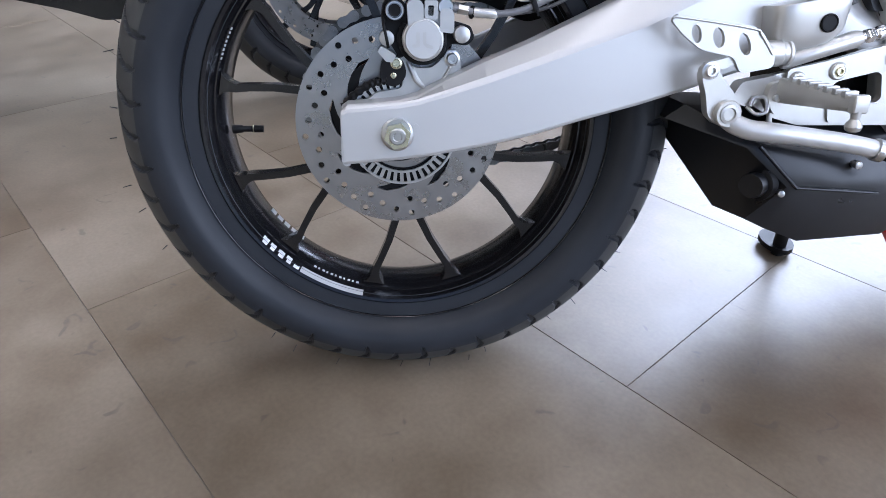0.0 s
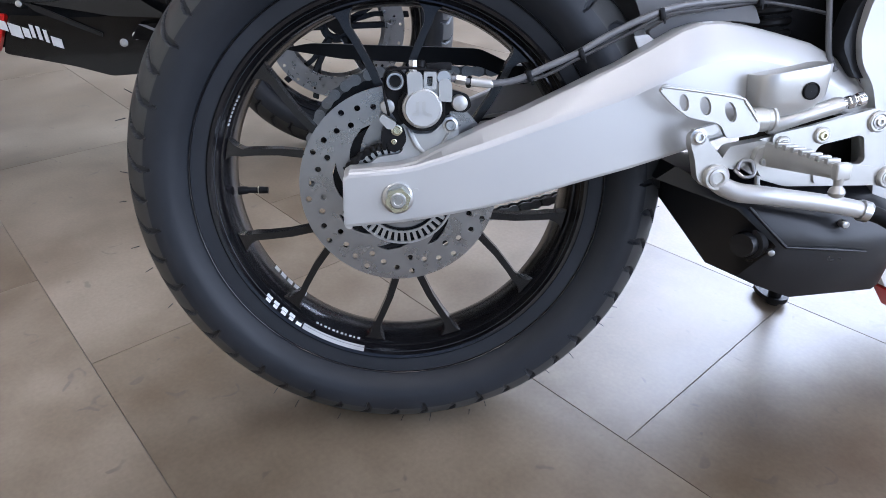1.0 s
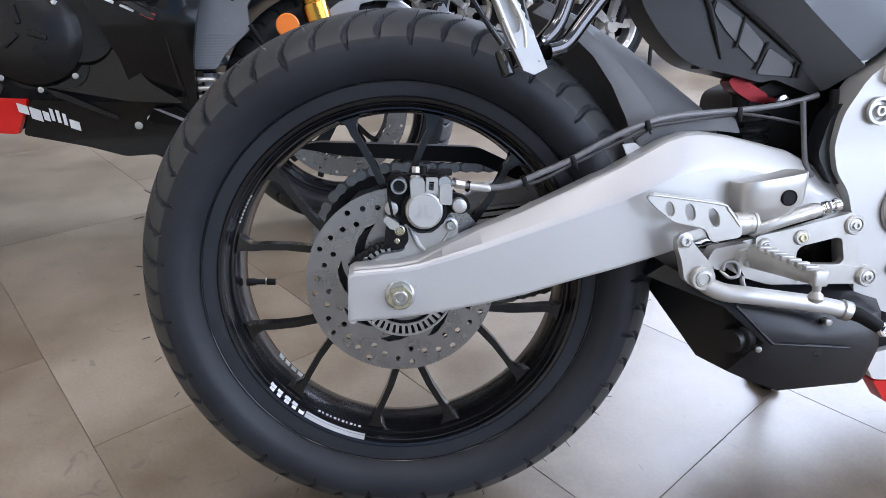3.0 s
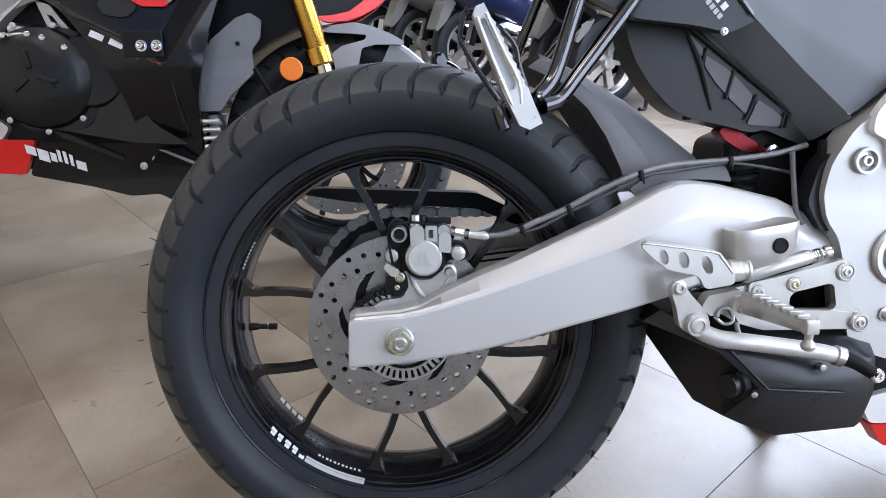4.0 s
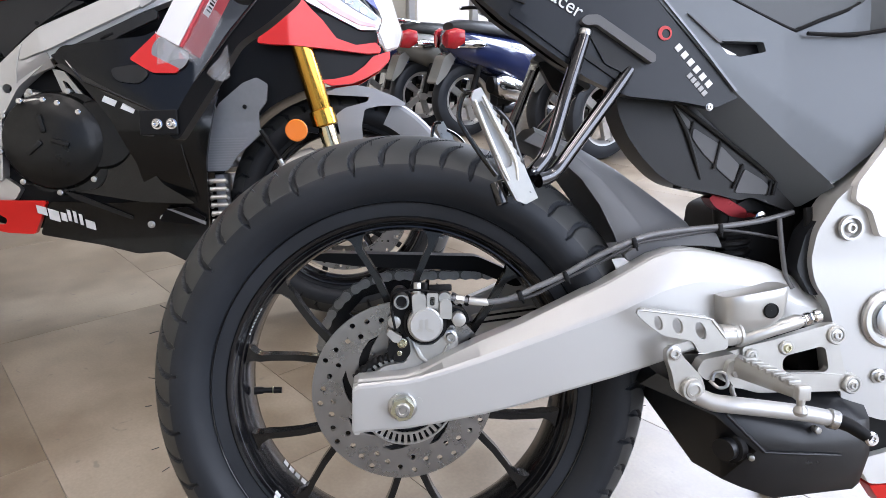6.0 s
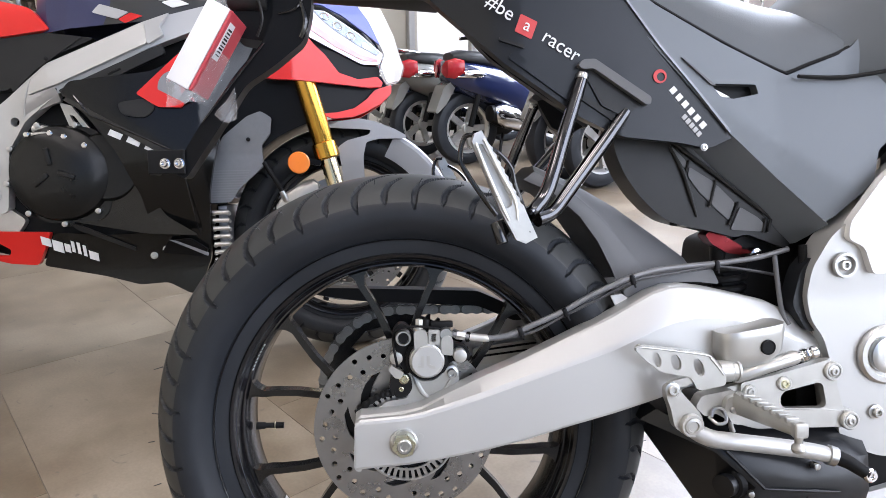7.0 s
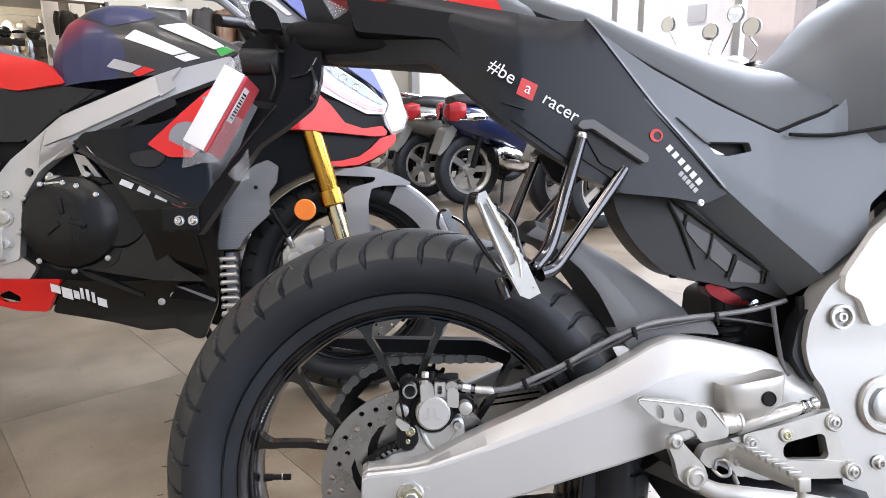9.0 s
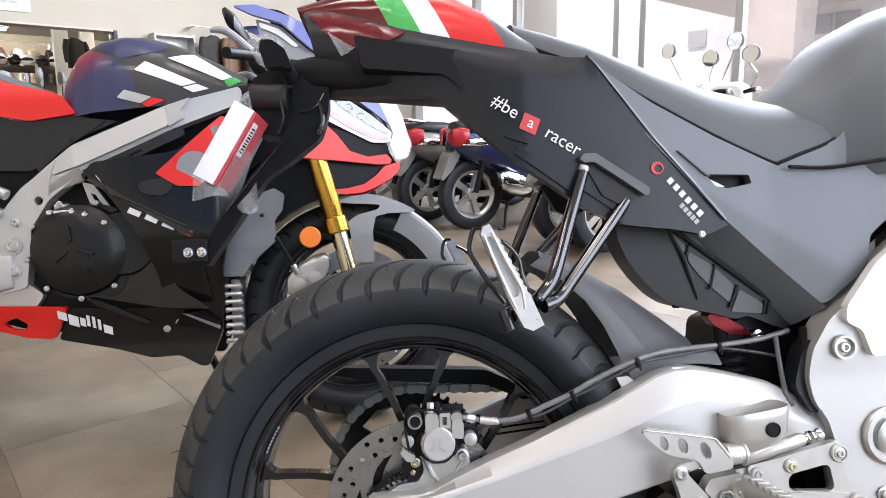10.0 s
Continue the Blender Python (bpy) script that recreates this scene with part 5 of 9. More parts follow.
# under-slung silencer
EX = ([(0.287, -0.040, 0.318), (0.284, -0.110, 0.314), (0.350, -0.164, 0.291), (0.393, -0.176, 0.2510), (0.362, -0.160, 0.2130), (0.346, -0.120, 0.2160)],
      [(0.300, -0.040, 0.332), (0.300, -0.122, 0.330), (0.362, -0.168, 0.2930), (0.402, -0.1785, 0.2505), (0.386, -0.160, 0.2010), (0.386, -0.060, 0.1970)],
      [(0.400, -0.040, 0.325), (0.410, -0.125, 0.318), (0.440, -0.170, 0.2800), (0.450, -0.1795, 0.2450), (0.430, -0.155, 0.1820), (0.430, -0.050, 0.1790)],
      [(0.520, -0.040, 0.310), (0.520, -0.120, 0.305), (0.520, -0.164, 0.2750), (0.522, -0.1730, 0.2360), (0.536, -0.145, 0.1810), (0.536, -0.050, 0.1790)],
      [(0.560, -0.040, 0.305), (0.560, -0.110, 0.300), (0.545, -0.155, 0.2720), (0.540, -0.1640, 0.2340), (0.552, -0.135, 0.1820), (0.556, -0.050, 0.1800)])
exb = loft(EX)
bmesh.ops.bevel(exb, geom=[e for e in exb.edges if e.calc_face_angle(0) > 0.2], offset=0.005, segments=3, affect="EDGES", profile=0.6, clamp_overlap=True)
ex = part("exhaust_silencer", exb, M["exhaust"], bike, "matt black angular under-slung exhaust silencer", 40)
part("end_seam", tube(EX[1][2:4], 0.0020, 10, 3), M["exhaust"], ex)
part("fold_edge", tube([EX[1][3], (0.4500, -0.1800, 0.2460), (0.4950, -0.1765, 0.2400)], [0.0016, 0.0020, 0.0010], 10, 4), M["exhaust"], ex)
pipe_dir = Vector((-0.80, -0.55, -0.05)).normalized()
pc = Vector((0.3650, -0.1635, 0.2520))
bm = bmesh.new()
add_tube(bm, [pc - pipe_dir * 0.014, pc + pipe_dir * 0.004, pc + pipe_dir * 0.008, pc + pipe_dir * 0.0075, pc - pipe_dir * 0.012], [0.0150, 0.0138, 0.0128, 0.0108, 0.0100], 32, cap=False)
part("tailpipe", bm, M["exhaust"], ex, "short black tailpipe")
part("pipe_bore", add_tube(bmesh.new(), [pc - pipe_dir * 0.0125, pc - pipe_dir * 0.0115], 0.0104, 28), M["plastic"], ex)
part("pipe_flange", add_tube(bmesh.new(), [pc - pipe_dir * 0.012, pc - pipe_dir * 0.002, pc - pipe_dir * 0.001], [0.0200, 0.0185, 0.0165], 32), M["plastic"], ex, "dark flange round the tailpipe")
part("end_bolt", cyl(pc + Vector((0.0215, -0.0120, -0.006)), pc + Vector((0.0195, -0.0190, -0.006)), 0.0036, 12, None, 0.0008), M["steel"], ex)
part("shield_bolt", cyl((0.4650, -0.1700, 0.2720), (0.4650, -0.1790, 0.2715), 0.0042, 14, None, 0.001), M["steel"], ex)
for x in (0.470, 0.500, 0.518):
    part("bottom_tab", prism([(x, 0.182), (x + 0.010, 0.182), (x + 0.010, 0.175), (x + 0.006, 0.172)], -0.120, -0.123), M["exhaust"], ex)

# frame, pivot plate, engine side and shock
FP = rounded([(0.478, 0.460), (0.483, 0.494), (0.504, 0.532), (0.545, 0.566), (0.580, 0.606), (0.680, 0.690), (0.760, 0.690), (0.760, 0.260), (0.574, 0.262), (0.524, 0.280), (0.516, 0.330), (0.509, 0.380), (0.500, 0.410), (0.484, 0.432)], 0.010, 4)
fp_ob = part("frame", panel(FP, lambda x, z: 0.1360 + 0.004 * math.sin(12 * (x - 0.5)) + 0.006 * max(0.0, min(1.0, (z - 0.46) / 0.1)), 0.030, 0.006, 0.02), M["silver"], bike, "silver painted aluminium frame pivot plate", 40)
UP = rounded([(0.560, 0.600), (0.680, 0.690), (0.760, 0.690), (0.760, 0.540), (0.600, 0.530), (0.566, 0.486), (0.550, 0.486), (0.538, 0.518), (0.518, 0.528), (0.520, 0.548)], 0.006, 3)
part("frame_cover", panel(UP, lambda x, z: 0.1500, 0.008, 0.004, 0.03), M["white"], fp_ob, "satin white frame cover", 40)
bm = bmesh.new()
add_lathe(bm, [(0.0150, -0.142), (0.0145, -0.1455), (0.0115, -0.1455), (0.0108, -0.138), (0.0001, -0.138)], (0.5195, 0, 0.4970), 30)
part("bolt_recess", bm, M["silver"], fp_ob)
for x, y, z in ((0.5195, -0.139, 0.4970), (0.5650, -0.140, 0.3180)):
    bm = bmesh.new()
    add_bolt(bm, x, y, z, 0.0062, 0.007)
    part("frame_bolt", bm, M["steel"], fp_ob)
bm = bmesh.new()
add_lathe(bm, [(0.036, -0.139), (0.036, -0.143), (0.033, -0.145), (0.027, -0.145), (0.026, -0.140), (0.022, -0.140), (0.022, -0.147), (0.017, -0.149), (0.012, -0.149), (0.011, -0.143), (0.0001, -0.143)], (0.5760, 0, 0.3880), 40)
part("pivot_nut", bm, M["steel"], fp_ob, "steel swingarm pivot nut")
part("inner_rail", prism(rounded([(0.466, 0.450), (0.476, 0.490), (0.504, 0.522), (0.560, 0.570), (0.575, 0.560), (0.494, 0.490), (0.488, 0.465), (0.506, 0.420), (0.486, 0.415)], 0.008, 3), -0.100, -0.126, 0.004), M["tail"], fp_ob, "darker inner frame rail")
part("engine", prism(rounded([(0.500, 0.200), (0.490, 0.440), (0.520, 0.540), (0.740, 0.600), (0.760, 0.200), (0.620, 0.170)], 0.02, 3), -0.095, 0.100, 0.01), M["plastic"], bike, "black engine casing")
part("rear_shock_tower", prism(rounded([(0.405, 0.380), (0.420, 0.520), (0.520, 0.560), (0.520, 0.360)], 0.01, 3), -0.060, 0.060, 0.006), M["plastic"], bike)
sh = part("rear_shock", cyl((0.428, -0.045, 0.400), (0.418, -0.045, 0.520), 0.013, 20, None, 0.002), M["plastic"], bike, "rear shock absorber with red top mount")
bm = bmesh.new()
coil = [(0.425 + 0.024 * math.cos(a), -0.045 + 0.024 * math.sin(a), 0.40 + 0.013 * a / (2 * math.pi)) for a in (2 * math.pi * k / 14 for k in range(98))]
add_tube(bm, coil, 0.0048, 8)
part("spring", bm, M["plastic"], sh)
part("top_mount", prism(rounded([(0.390, 0.532), (0.400, 0.539), (0.440, 0.516), (0.440, 0.505), (0.419, 0.508), (0.398, 0.521)], 0.003, 2), -0.062, -0.040, 0.002), M["red_anod"], sh, "red anodised mount")
part("mount_bolt", cyl((0.446, -0.085, 0.508), (0.446, -0.060, 0.508), 0.0075, 12, None, 0.0015), M["chrome"], sh)
part("reservoir_tube", tube([(0.4664, -0.120, 0.4240), (0.4607, -0.114, 0.4414), (0.4560, -0.110, 0.4848), (0.4544, -0.108, 0.5080)], 0.0030, 12, 5), M["hugger"], bike, "grey brake reservoir tube")
part("frame_hose", tube([(0.487, -0.112, 0.520), (0.488, -0.116, 0.470), (0.494, -0.118, 0.430), (0.512, -0.118, 0.400)], 0.0050, 10, 5), M["plastic"], bike)

# belly pan, white over red
bp_top = rounded([(0.570, 0.196), (0.760, 0.236), (0.760, 0.168), (0.612, 0.158), (0.596, 0.160)], 0.004, 3)
belly = part("belly_fairing", panel(bp_top, lambda x, z: 0.105 - 0.25 * max(0.0, 0.19 - z), 0.02, 0.004, 0.03), M["white"], bike, "white and red lower fairing")
bp_low = rounded([(0.5965, 0.1575), (0.612, 0.1560), (0.760, 0.1660), (0.760, 0.110), (0.625, 0.122)], 0.004, 3)
part("red_edge", panel(bp_low, lambda x, z: 0.106 - 0.25 * max(0.0, 0.19 - z), 0.02, 0.004, 0.03), M["red"], belly)

# side stand
ss = part("side_stand", tube([(0.600, 0.075, 0.290), (0.605, 0.110, 0.160), (0.617, 0.150, 0.0200)], [0.012, 0.011, 0.010], 14, 4), M["plastic"], bike, "black steel side stand")
fbm = prism(circle_loop(0.618, 0.0, 0.024, 20, 0.034), 0.0, 0.008, 0.002)
bmesh.ops.transform(fbm, matrix=Matrix.Rotation(radians(90), 4, "X"), verts=fbm.verts)
bmesh.ops.transform(fbm, matrix=bike.matrix_basis.inverted() @ Matrix.Translation((0, 0.165, 0.0085)), verts=fbm.verts)
part("stand_foot", fbm, M["plastic"], ss)

# tail: dark side panels, under-tray, seat, tank
def tail_depth(x, z):
    d = 0.117 - 0.20 * max(0.0, 0.14 - x)
    crest = float(np.interp(x, (-0.12, -0.05, 0.03, 0.10, 0.21, 0.30, 0.40), (0.937, 0.922, 0.897, 0.878, 0.856, 0.756, 0.655)))
    soft = 0.010 * max(0.0, min(1.0, (0.23 - x) / 0.05))
    rear = max(0.0, min(1.0, (0.11 - x) / 0.16))  # the rear end is cut under
    return d - soft * max(0.0, 1 - (crest - z) / 0.03) ** 2 - 0.05 * max(0.0, 0.74 - z) * (x < 0.25) - 0.40 * rear * max(0.0, 0.868 + 0.1 * (0.05 - x) - z)


TAIL = rounded([(-0.124, 0.935), (-0.093, 0.936), (-0.049, 0.922), (-0.008, 0.908), (0.030, 0.897), (0.100, 0.880), (0.140, 0.870), (0.190, 0.861), (0.205, 0.8585), (0.2225, 0.859), (0.3025, 0.7545), (0.3870, 0.6565), (0.396, 0.650), (0.366, 0.637), (0.327, 0.645), (0.262, 0.652), (0.215, 0.674), (0.125, 0.736), (0.060, 0.798), (0.038, 0.819), (-0.086, 0.829), (-0.106, 0.862)], 0.007, 3)
tail = part("tail_fairing", panel(TAIL, tail_depth, 0.012, 0.004, 0.018), M["tail"], bike, "dark grey tail side panel", 30)
part("far_tail_panel", moved(panel(TAIL, tail_depth, 0.012, 0.004, 0.03, 1), Matrix.Translation((0.01, 2 * MID, 0.040))), M["tail"], tail)
part("under_tray", prism(rounded([(-0.060, 0.890), (0.200, 0.852), (0.228, 0.832), (0.355, 0.680), (0.330, 0.666), (0.270, 0.674), (0.225, 0.698), (0.140, 0.758), (0.050, 0.842), (-0.050, 0.850)], 0.006, 3), -0.100, -0.010, 0.006), M["plastic"], tail)
# step, grab slot and seam details pressed into the side panel
for x0, z0, x1, z1, w in ((0.128, 0.742, 0.196, 0.694, 0.010), (0.205, 0.700, 0.262, 0.662, 0.006), (0.118, 0.762, 0.146, 0.752, 0.004)):
    d = Vector((x1 - x0, z1 - z0)).normalized()
    nrm = Vector((-d.y, d.x)) * w
    part("moulded_step", panel(rounded([(x0, z0), (x1, z1), (x1 + nrm.x, z1 + nrm.y), (x0 + nrm.x, z0 + nrm.y)], 0.003, 3), lambda x, z: tail_depth(x, z) + 0.003, 0.006, 0.002, 0.02), M["tail"] if w == 0.010 else M["plastic_soft"], tail)

bm = bmesh.new()
add_bolt(bm, 0.3590, -0.1165, 0.6385, 0.0030, 0.003)
part("panel_bolt", bm, M["steel"], tail)

# slogan and plain bars for the shop's mark
def side_text(text, x, z, y, size, slope, mat, parent, **kw):
    return lettering(text, size, Matrix.Translation((x, y, z)) @ Matrix.Rotation(radians(90), 4, "X") @ Matrix.Rotation(radians(slope), 4, "Z"), mat, parent, **kw)


side_text("#be", 0.1165, 0.7915, -0.1178, 0.0225, -32, M["decal"], tail, name="slogan")
part("slogan_square", panel(rounded([(0.1432, 0.7905), (0.1622, 0.7815), (0.1548, 0.7625), (0.1358, 0.7715)], 0.001, 1), lambda x, z: 0.1185, 0.001, 0.0004, 0.02), M["decal_red"], tail, "small red square mark")
side_text("a", 0.1480, 0.7720, -0.1192, 0.0190, -24, M["decal"], tail, name="slogan")
side_text("racer", 0.1855, 0.7490, -0.1185, 0.0225, -32, M["decal"], tail, name="slogan")
DIR = Vector((0.052, -0.058)).normalized()


def mark_bar(a, length, offset, height, mat, name="dealer_mark_bar"):
    p = Vector((0.3135, 0.7060)) + DIR * a + Vector((DIR.y, -DIR.x)) * offset
    q, hgt = p + DIR * length, Vector((-DIR.y, DIR.x)) * height
    part(name, panel([tuple(p), tuple(q), tuple(q + hgt), tuple(p + hgt)], lambda x, z: tail_depth(x, z) + 0.001, 0.0008, 0.0003, 0.03), mat, tail)


for i in range(6):
    mark_bar(0.003 + i * 0.0108, 0.0066, -0.001, 0.0078, M["decal"])
for i in range(5):
    mark_bar(0.036 + i * 0.0066, 0.0048, 0.0085, 0.0062, M["decal_grey"])
part("dealer_ring", prism(circle_loop(0.3050, 0.7205, 0.0080, 20), -0.1178, -0.1186, 0, [circle_loop(0.3062, 0.7200, 0.0050, 16)]), M["decal_red"], tail)

# coloured tail top and lamp
def cowl(x0, x1, mat, name, label="", lift=0.0):
    secs = []
    for k in range(7):
        x = x0 + (x1 - x0) * k / 6
        top = float(np.interp(x, (-0.14, -0.06, 0.04, 0.10, 0.140, 0.17), (0.950, 0.972, 0.985, 0.972, 0.945, 0.905))) + lift
        base = float(np.interp(x, (-0.14, -0.05, 0.033, 0.10, 0.21), (0.934, 0.918, 0.893, 0.874, 0.850)))
        hw = float(np.interp(x, (-0.14, 0.0, 0.14), (0.045, 0.080, 0.100)))
        loop = [(x - 0.5 * (top - base) * max(0.0, math.sin(a)) ** 0.75, hw * math.cos(a), base + (top - base) * max(0.0, math.sin(a)) ** 0.75) for a in (math.pi * j / 20 for j in range(21))]
        secs.append(loop)
    bm = loft(secs, closed=False, cap=False)
    bmesh.ops.solidify(bm, geom=bm.faces[:], thickness=0.003)
    return part(name, bm, mat, tail, label, 40)


cowl(-0.015, 0.025, M["green"], "cowl_green", "green painted cowl band")
cowl(0.025, 0.062, M["white"], "cowl_white", "white painted cowl band")
cowl(0.062, 0.130, M["red"], "cowl_red", "red painted cowl band")
cowl(0.130, 0.172, M["seat"], "cowl_rear_pad", "grey pad", 0.0)
cowl(-0.125, -0.015, M["red_lens"], "tail_lamp", "dark red tail lamp lens")
part("red_side_lens", panel(rounded([(-0.118, 0.931), (-0.088, 0.931), (-0.040, 0.915), (0.006, 0.899), (-0.012, 0.890), (-0.043, 0.878), (-0.071, 0.884), (-0.096, 0.902)], 0.006, 3), lambda x, z: tail_depth(x, z) + 0.002, 0.005, 0.002, 0.02), M["red_lens"], tail)

# seat
SEAT = ((0.140, 0.925, 0.892, 0.080), (0.180, 0.912, 0.872, 0.092), (0.232, 0.896, 0.852, 0.100), (0.306, 0.870, 0.806, 0.105), (0.386, 0.845, 0.763, 0.105), (0.440, 0.833, 0.738, 0.103), (0.466, 0.828, 0.728, 0.101), (0.500, 0.820, 0.738, 0.100), (0.535, 0.800, 0.750, 0.098), (0.556, 0.778, 0.760, 0.094))
secs = []
for x, t, b, hw in SEAT:
    loop = [(x, hw * math.cos(a), b + (t - b) * max(0.0, math.sin(a)) ** 0.62) for a in (math.pi * j / 24 for j in range(25))]
    loop += [(x, -hw * 0.96, b - 0.003), (x, hw * 0.96, b - 0.003)]
    secs.append(loop)
seat = part("seat", loft(secs), M["seat"], bike, "grey textured rider seat", 40)

# grey side panel under the seat, with its vent, and the tank
def side_depth(x, z):
    fold = 0.735 - 0.62 * (x - 0.30)
    return 0.120 + 0.10 * max(0.0, x - 0.45) - 0.12 * max(0.0, z - fold) - 0.04 * max(0.0, fold - z)


SIDE = rounded([(0.222, 0.858), (0.304, 0.802), (0.384, 0.759), (0.462, 0.723), (0.476, 0.7175), (0.530, 0.7155), (0.600, 0.724), (0.780, 0.748), (0.780, 0.660), (0.595, 0.650), (0.573, 0.632), (0.564, 0.594), (0.516, 0.552), (0.506, 0.549), (0.388, 0.656), (0.300, 0.753)], 0.004, 3)
VENT = rounded([(0.366, 0.712), (0.424, 0.711), (0.427, 0.700), (0.394, 0.694), (0.378, 0.697)], 0.002, 2)
side = part("side_panel", panel(SIDE, side_depth, 0.010, 0.004, 0.016, -1, [VENT]), M["matt_grey"], bike, "matt grey side fairing with a vent", 30)
part("lower_facet", panel(rounded([(0.388, 0.6555), (0.506, 0.5485), (0.512, 0.545), (0.497, 0.519), (0.463, 0.517), (0.400, 0.582), (0.337, 0.645)], 0.003, 3), lambda x, z: side_depth(x, z) - 1.05 * max(0.0, 0.6555 - 0.907 * (x - 0.388) - z), 0.008, 0.001, 0.012), M["matt_grey"], side)
part("vent_back", panel(rounded([(0.355, 0.720), (0.435, 0.716), (0.435, 0.690), (0.360, 0.688)], 0.004, 2), lambda x, z: side_depth(x, z) - 0.014, 0.002, 0.001, 0.03), M["plastic"], side)
part("vent_fin", panel(rounded([(0.330, 0.742), (0.336, 0.738), (0.372, 0.709), (0.366, 0.710)], 0.001, 2), lambda x, z: side_depth(x, z) + 0.003, 0.005, 0.001, 0.02), M["hugger"], side)
part("vent_chip", panel(rounded([(0.368, 0.7085), (0.382, 0.7020), (0.393, 0.6965), (0.379, 0.6970)], 0.001, 1), lambda x, z: side_depth(x, z) - 0.004, 0.002, 0.001, 0.03), M["decal"], side)
part("far_side_panel", moved(panel(SIDE, side_depth, 0.010, 0.004, 0.04, 1), Matrix.Translation((0, 2 * MID, 0.02))), M["matt_grey"], side)
part("seam_filler", prism(rounded([(0.240, 0.846), (0.470, 0.735), (0.560, 0.770), (0.780, 0.770), (0.780, 0.640), (0.640, 0.655), (0.520, 0.545), (0.440, 0.610), (0.300, 0.760)], 0.01, 3), -0.085, 0.085, 0.01), M["plastic"], side)
TANK = ((0.474, 0.800, 0.724, 0.060, 0.40), (0.500, 0.822, 0.722, 0.076, 0.42), (0.540, 0.852, 0.722, 0.091, 0.45), (0.562, 0.872, 0.724, 0.104, 0.46), (0.585, 0.893, 0.727, 0.124, 0.48), (0.617, 0.926, 0.731, 0.146, 0.50), (0.660, 0.948, 0.738, 0.152, 0.52), (0.720, 0.962, 0.746, 0.156, 0.52), (0.800, 0.964, 0.756, 0.156, 0.52))
secs = []
for x, t, b, hw, pw in TANK:
    loop = [(x, hw * math.copysign(abs(math.cos(a)) ** 0.8, math.cos(a)), b + (t - b) * max(0.0, math.sin(a)) ** pw) for a in (math.pi * j / 28 for j in range(29))]
    loop += [(x, -hw * 0.9, b - 0.02), (x, hw * 0.9, b - 0.02)]
    secs.append(loop)
part("fuel_tank", loft(secs), M["matt_grey"], bike, "matt grey fuel tank", 45)

# pale colour stands in for the thin highlight where the panels meet
part("edge_strip", panel(rounded([(0.2220, 0.861), (0.2245, 0.861), (0.3065, 0.7550), (0.3905, 0.6560), (0.388, 0.6548), (0.304, 0.7538)], 0.001, 2), lambda x, z: max(tail_depth(x, z), side_depth(x, z)) + 0.0025, 0.010, 0.001, 0.02), M["radiator"], tail, "pale grey strip painted as an edge highlight")
seam = [(x, -hw - 0.0005, b - 0.001) for x, t, b, hw in SEAT[2:7]] + [(0.474, -0.1015, 0.7275), (0.500, -0.1010, 0.7375), (0.535, -0.0990, 0.7495), (0.552, -0.0960, 0.7580), (0.5585, -0.0930, 0.7660), (0.553, -0.0900, 0.7745), (0.538, -0.0800, 0.7860)]
part("tank_skirt", panel(rounded([(0.466, 0.7185), (0.476, 0.7270), (0.500, 0.7370), (0.535, 0.7490), (0.552, 0.7570), (0.5600, 0.7670), (0.5700, 0.7900), (0.640, 0.800), (0.640, 0.7300), (0.560, 0.7200)], 0.002, 2), lambda x, z: 0.1005 + 0.42 * max(0.0, x - 0.545) ** 1.2 - 0.05 * max(0.0, z - 0.75), 0.010, 0.002, 0.02), M["matt_grey"], side, "", 40)
part("seat_seam", tube(seam, 0.0024, 8, 4), M["plastic"], seat)
part("tank_seam", tube([(0.474, -0.1180, 0.7195), (0.530, -0.1195, 0.7180), (0.600, -0.1290, 0.7265), (0.780, -0.1480, 0.7505)], 0.0024, 8, 4), M["plastic"], side)

# ribbed inner wheel housing under the seat
SHR = rounded([(0.270, 0.700), (0.2633, 0.6565), (0.2679, 0.6337), (0.2783, 0.6099), (0.2961, 0.5845), (0.3178, 0.5623), (0.3361, 0.5503), (0.3584, 0.5438), (0.3845, 0.5386), (0.4221, 0.5286), (0.436, 0.533), (0.489, 0.512), (0.505, 0.540), (0.430, 0.640), (0.360, 0.680)], 0.008, 3)
shr = part("inner_fender", prism(SHR, -0.078, -0.030, 0.005), M["plastic_soft"], bike, "black ribbed inner rear fender")
for quad in ([(0.3348, 0.6467), (0.3400, 0.6400), (0.3555, 0.6253), (0.3545, 0.6153), (0.3460, 0.6260)], [(0.3598, 0.6177), (0.3916, 0.5983), (0.3873, 0.5728), (0.3732, 0.5859), (0.3576, 0.6064)], [(0.3945, 0.5957), (0.4188, 0.5723), (0.4116, 0.5504), (0.3888, 0.5702)], [(0.4259, 0.5670), (0.4487, 0.5536), (0.4575, 0.5456), (0.4553, 0.5352), (0.4136, 0.5387)]):
    part("recess_panel", prism(rounded(quad, 0.003, 2), -0.0775, -0.0800, 0.0008), M["hugger"], shr)
for x0, z0, x1, z1 in ((0.3590, 0.6260, 0.3540, 0.6080), (0.3935, 0.6010, 0.3855, 0.5680), (0.4230, 0.5730, 0.4110, 0.5440), (0.4600, 0.5520, 0.4560, 0.5340), (0.4660, 0.5510, 0.4620, 0.5340)):
    part("rib", add_tube(bmesh.new(), [(x0, -0.081, z0), (x1, -0.081, z1)], 0.0018, 8), M["plastic_soft"], shr)
part("rib", add_tube(bmesh.new(), [(0.3300, -0.0805, 0.6540), (0.3980, -0.0805, 0.6040), (0.4700, -0.0805, 0.5500)], 0.0030, 8), M["plastic_soft"], shr)
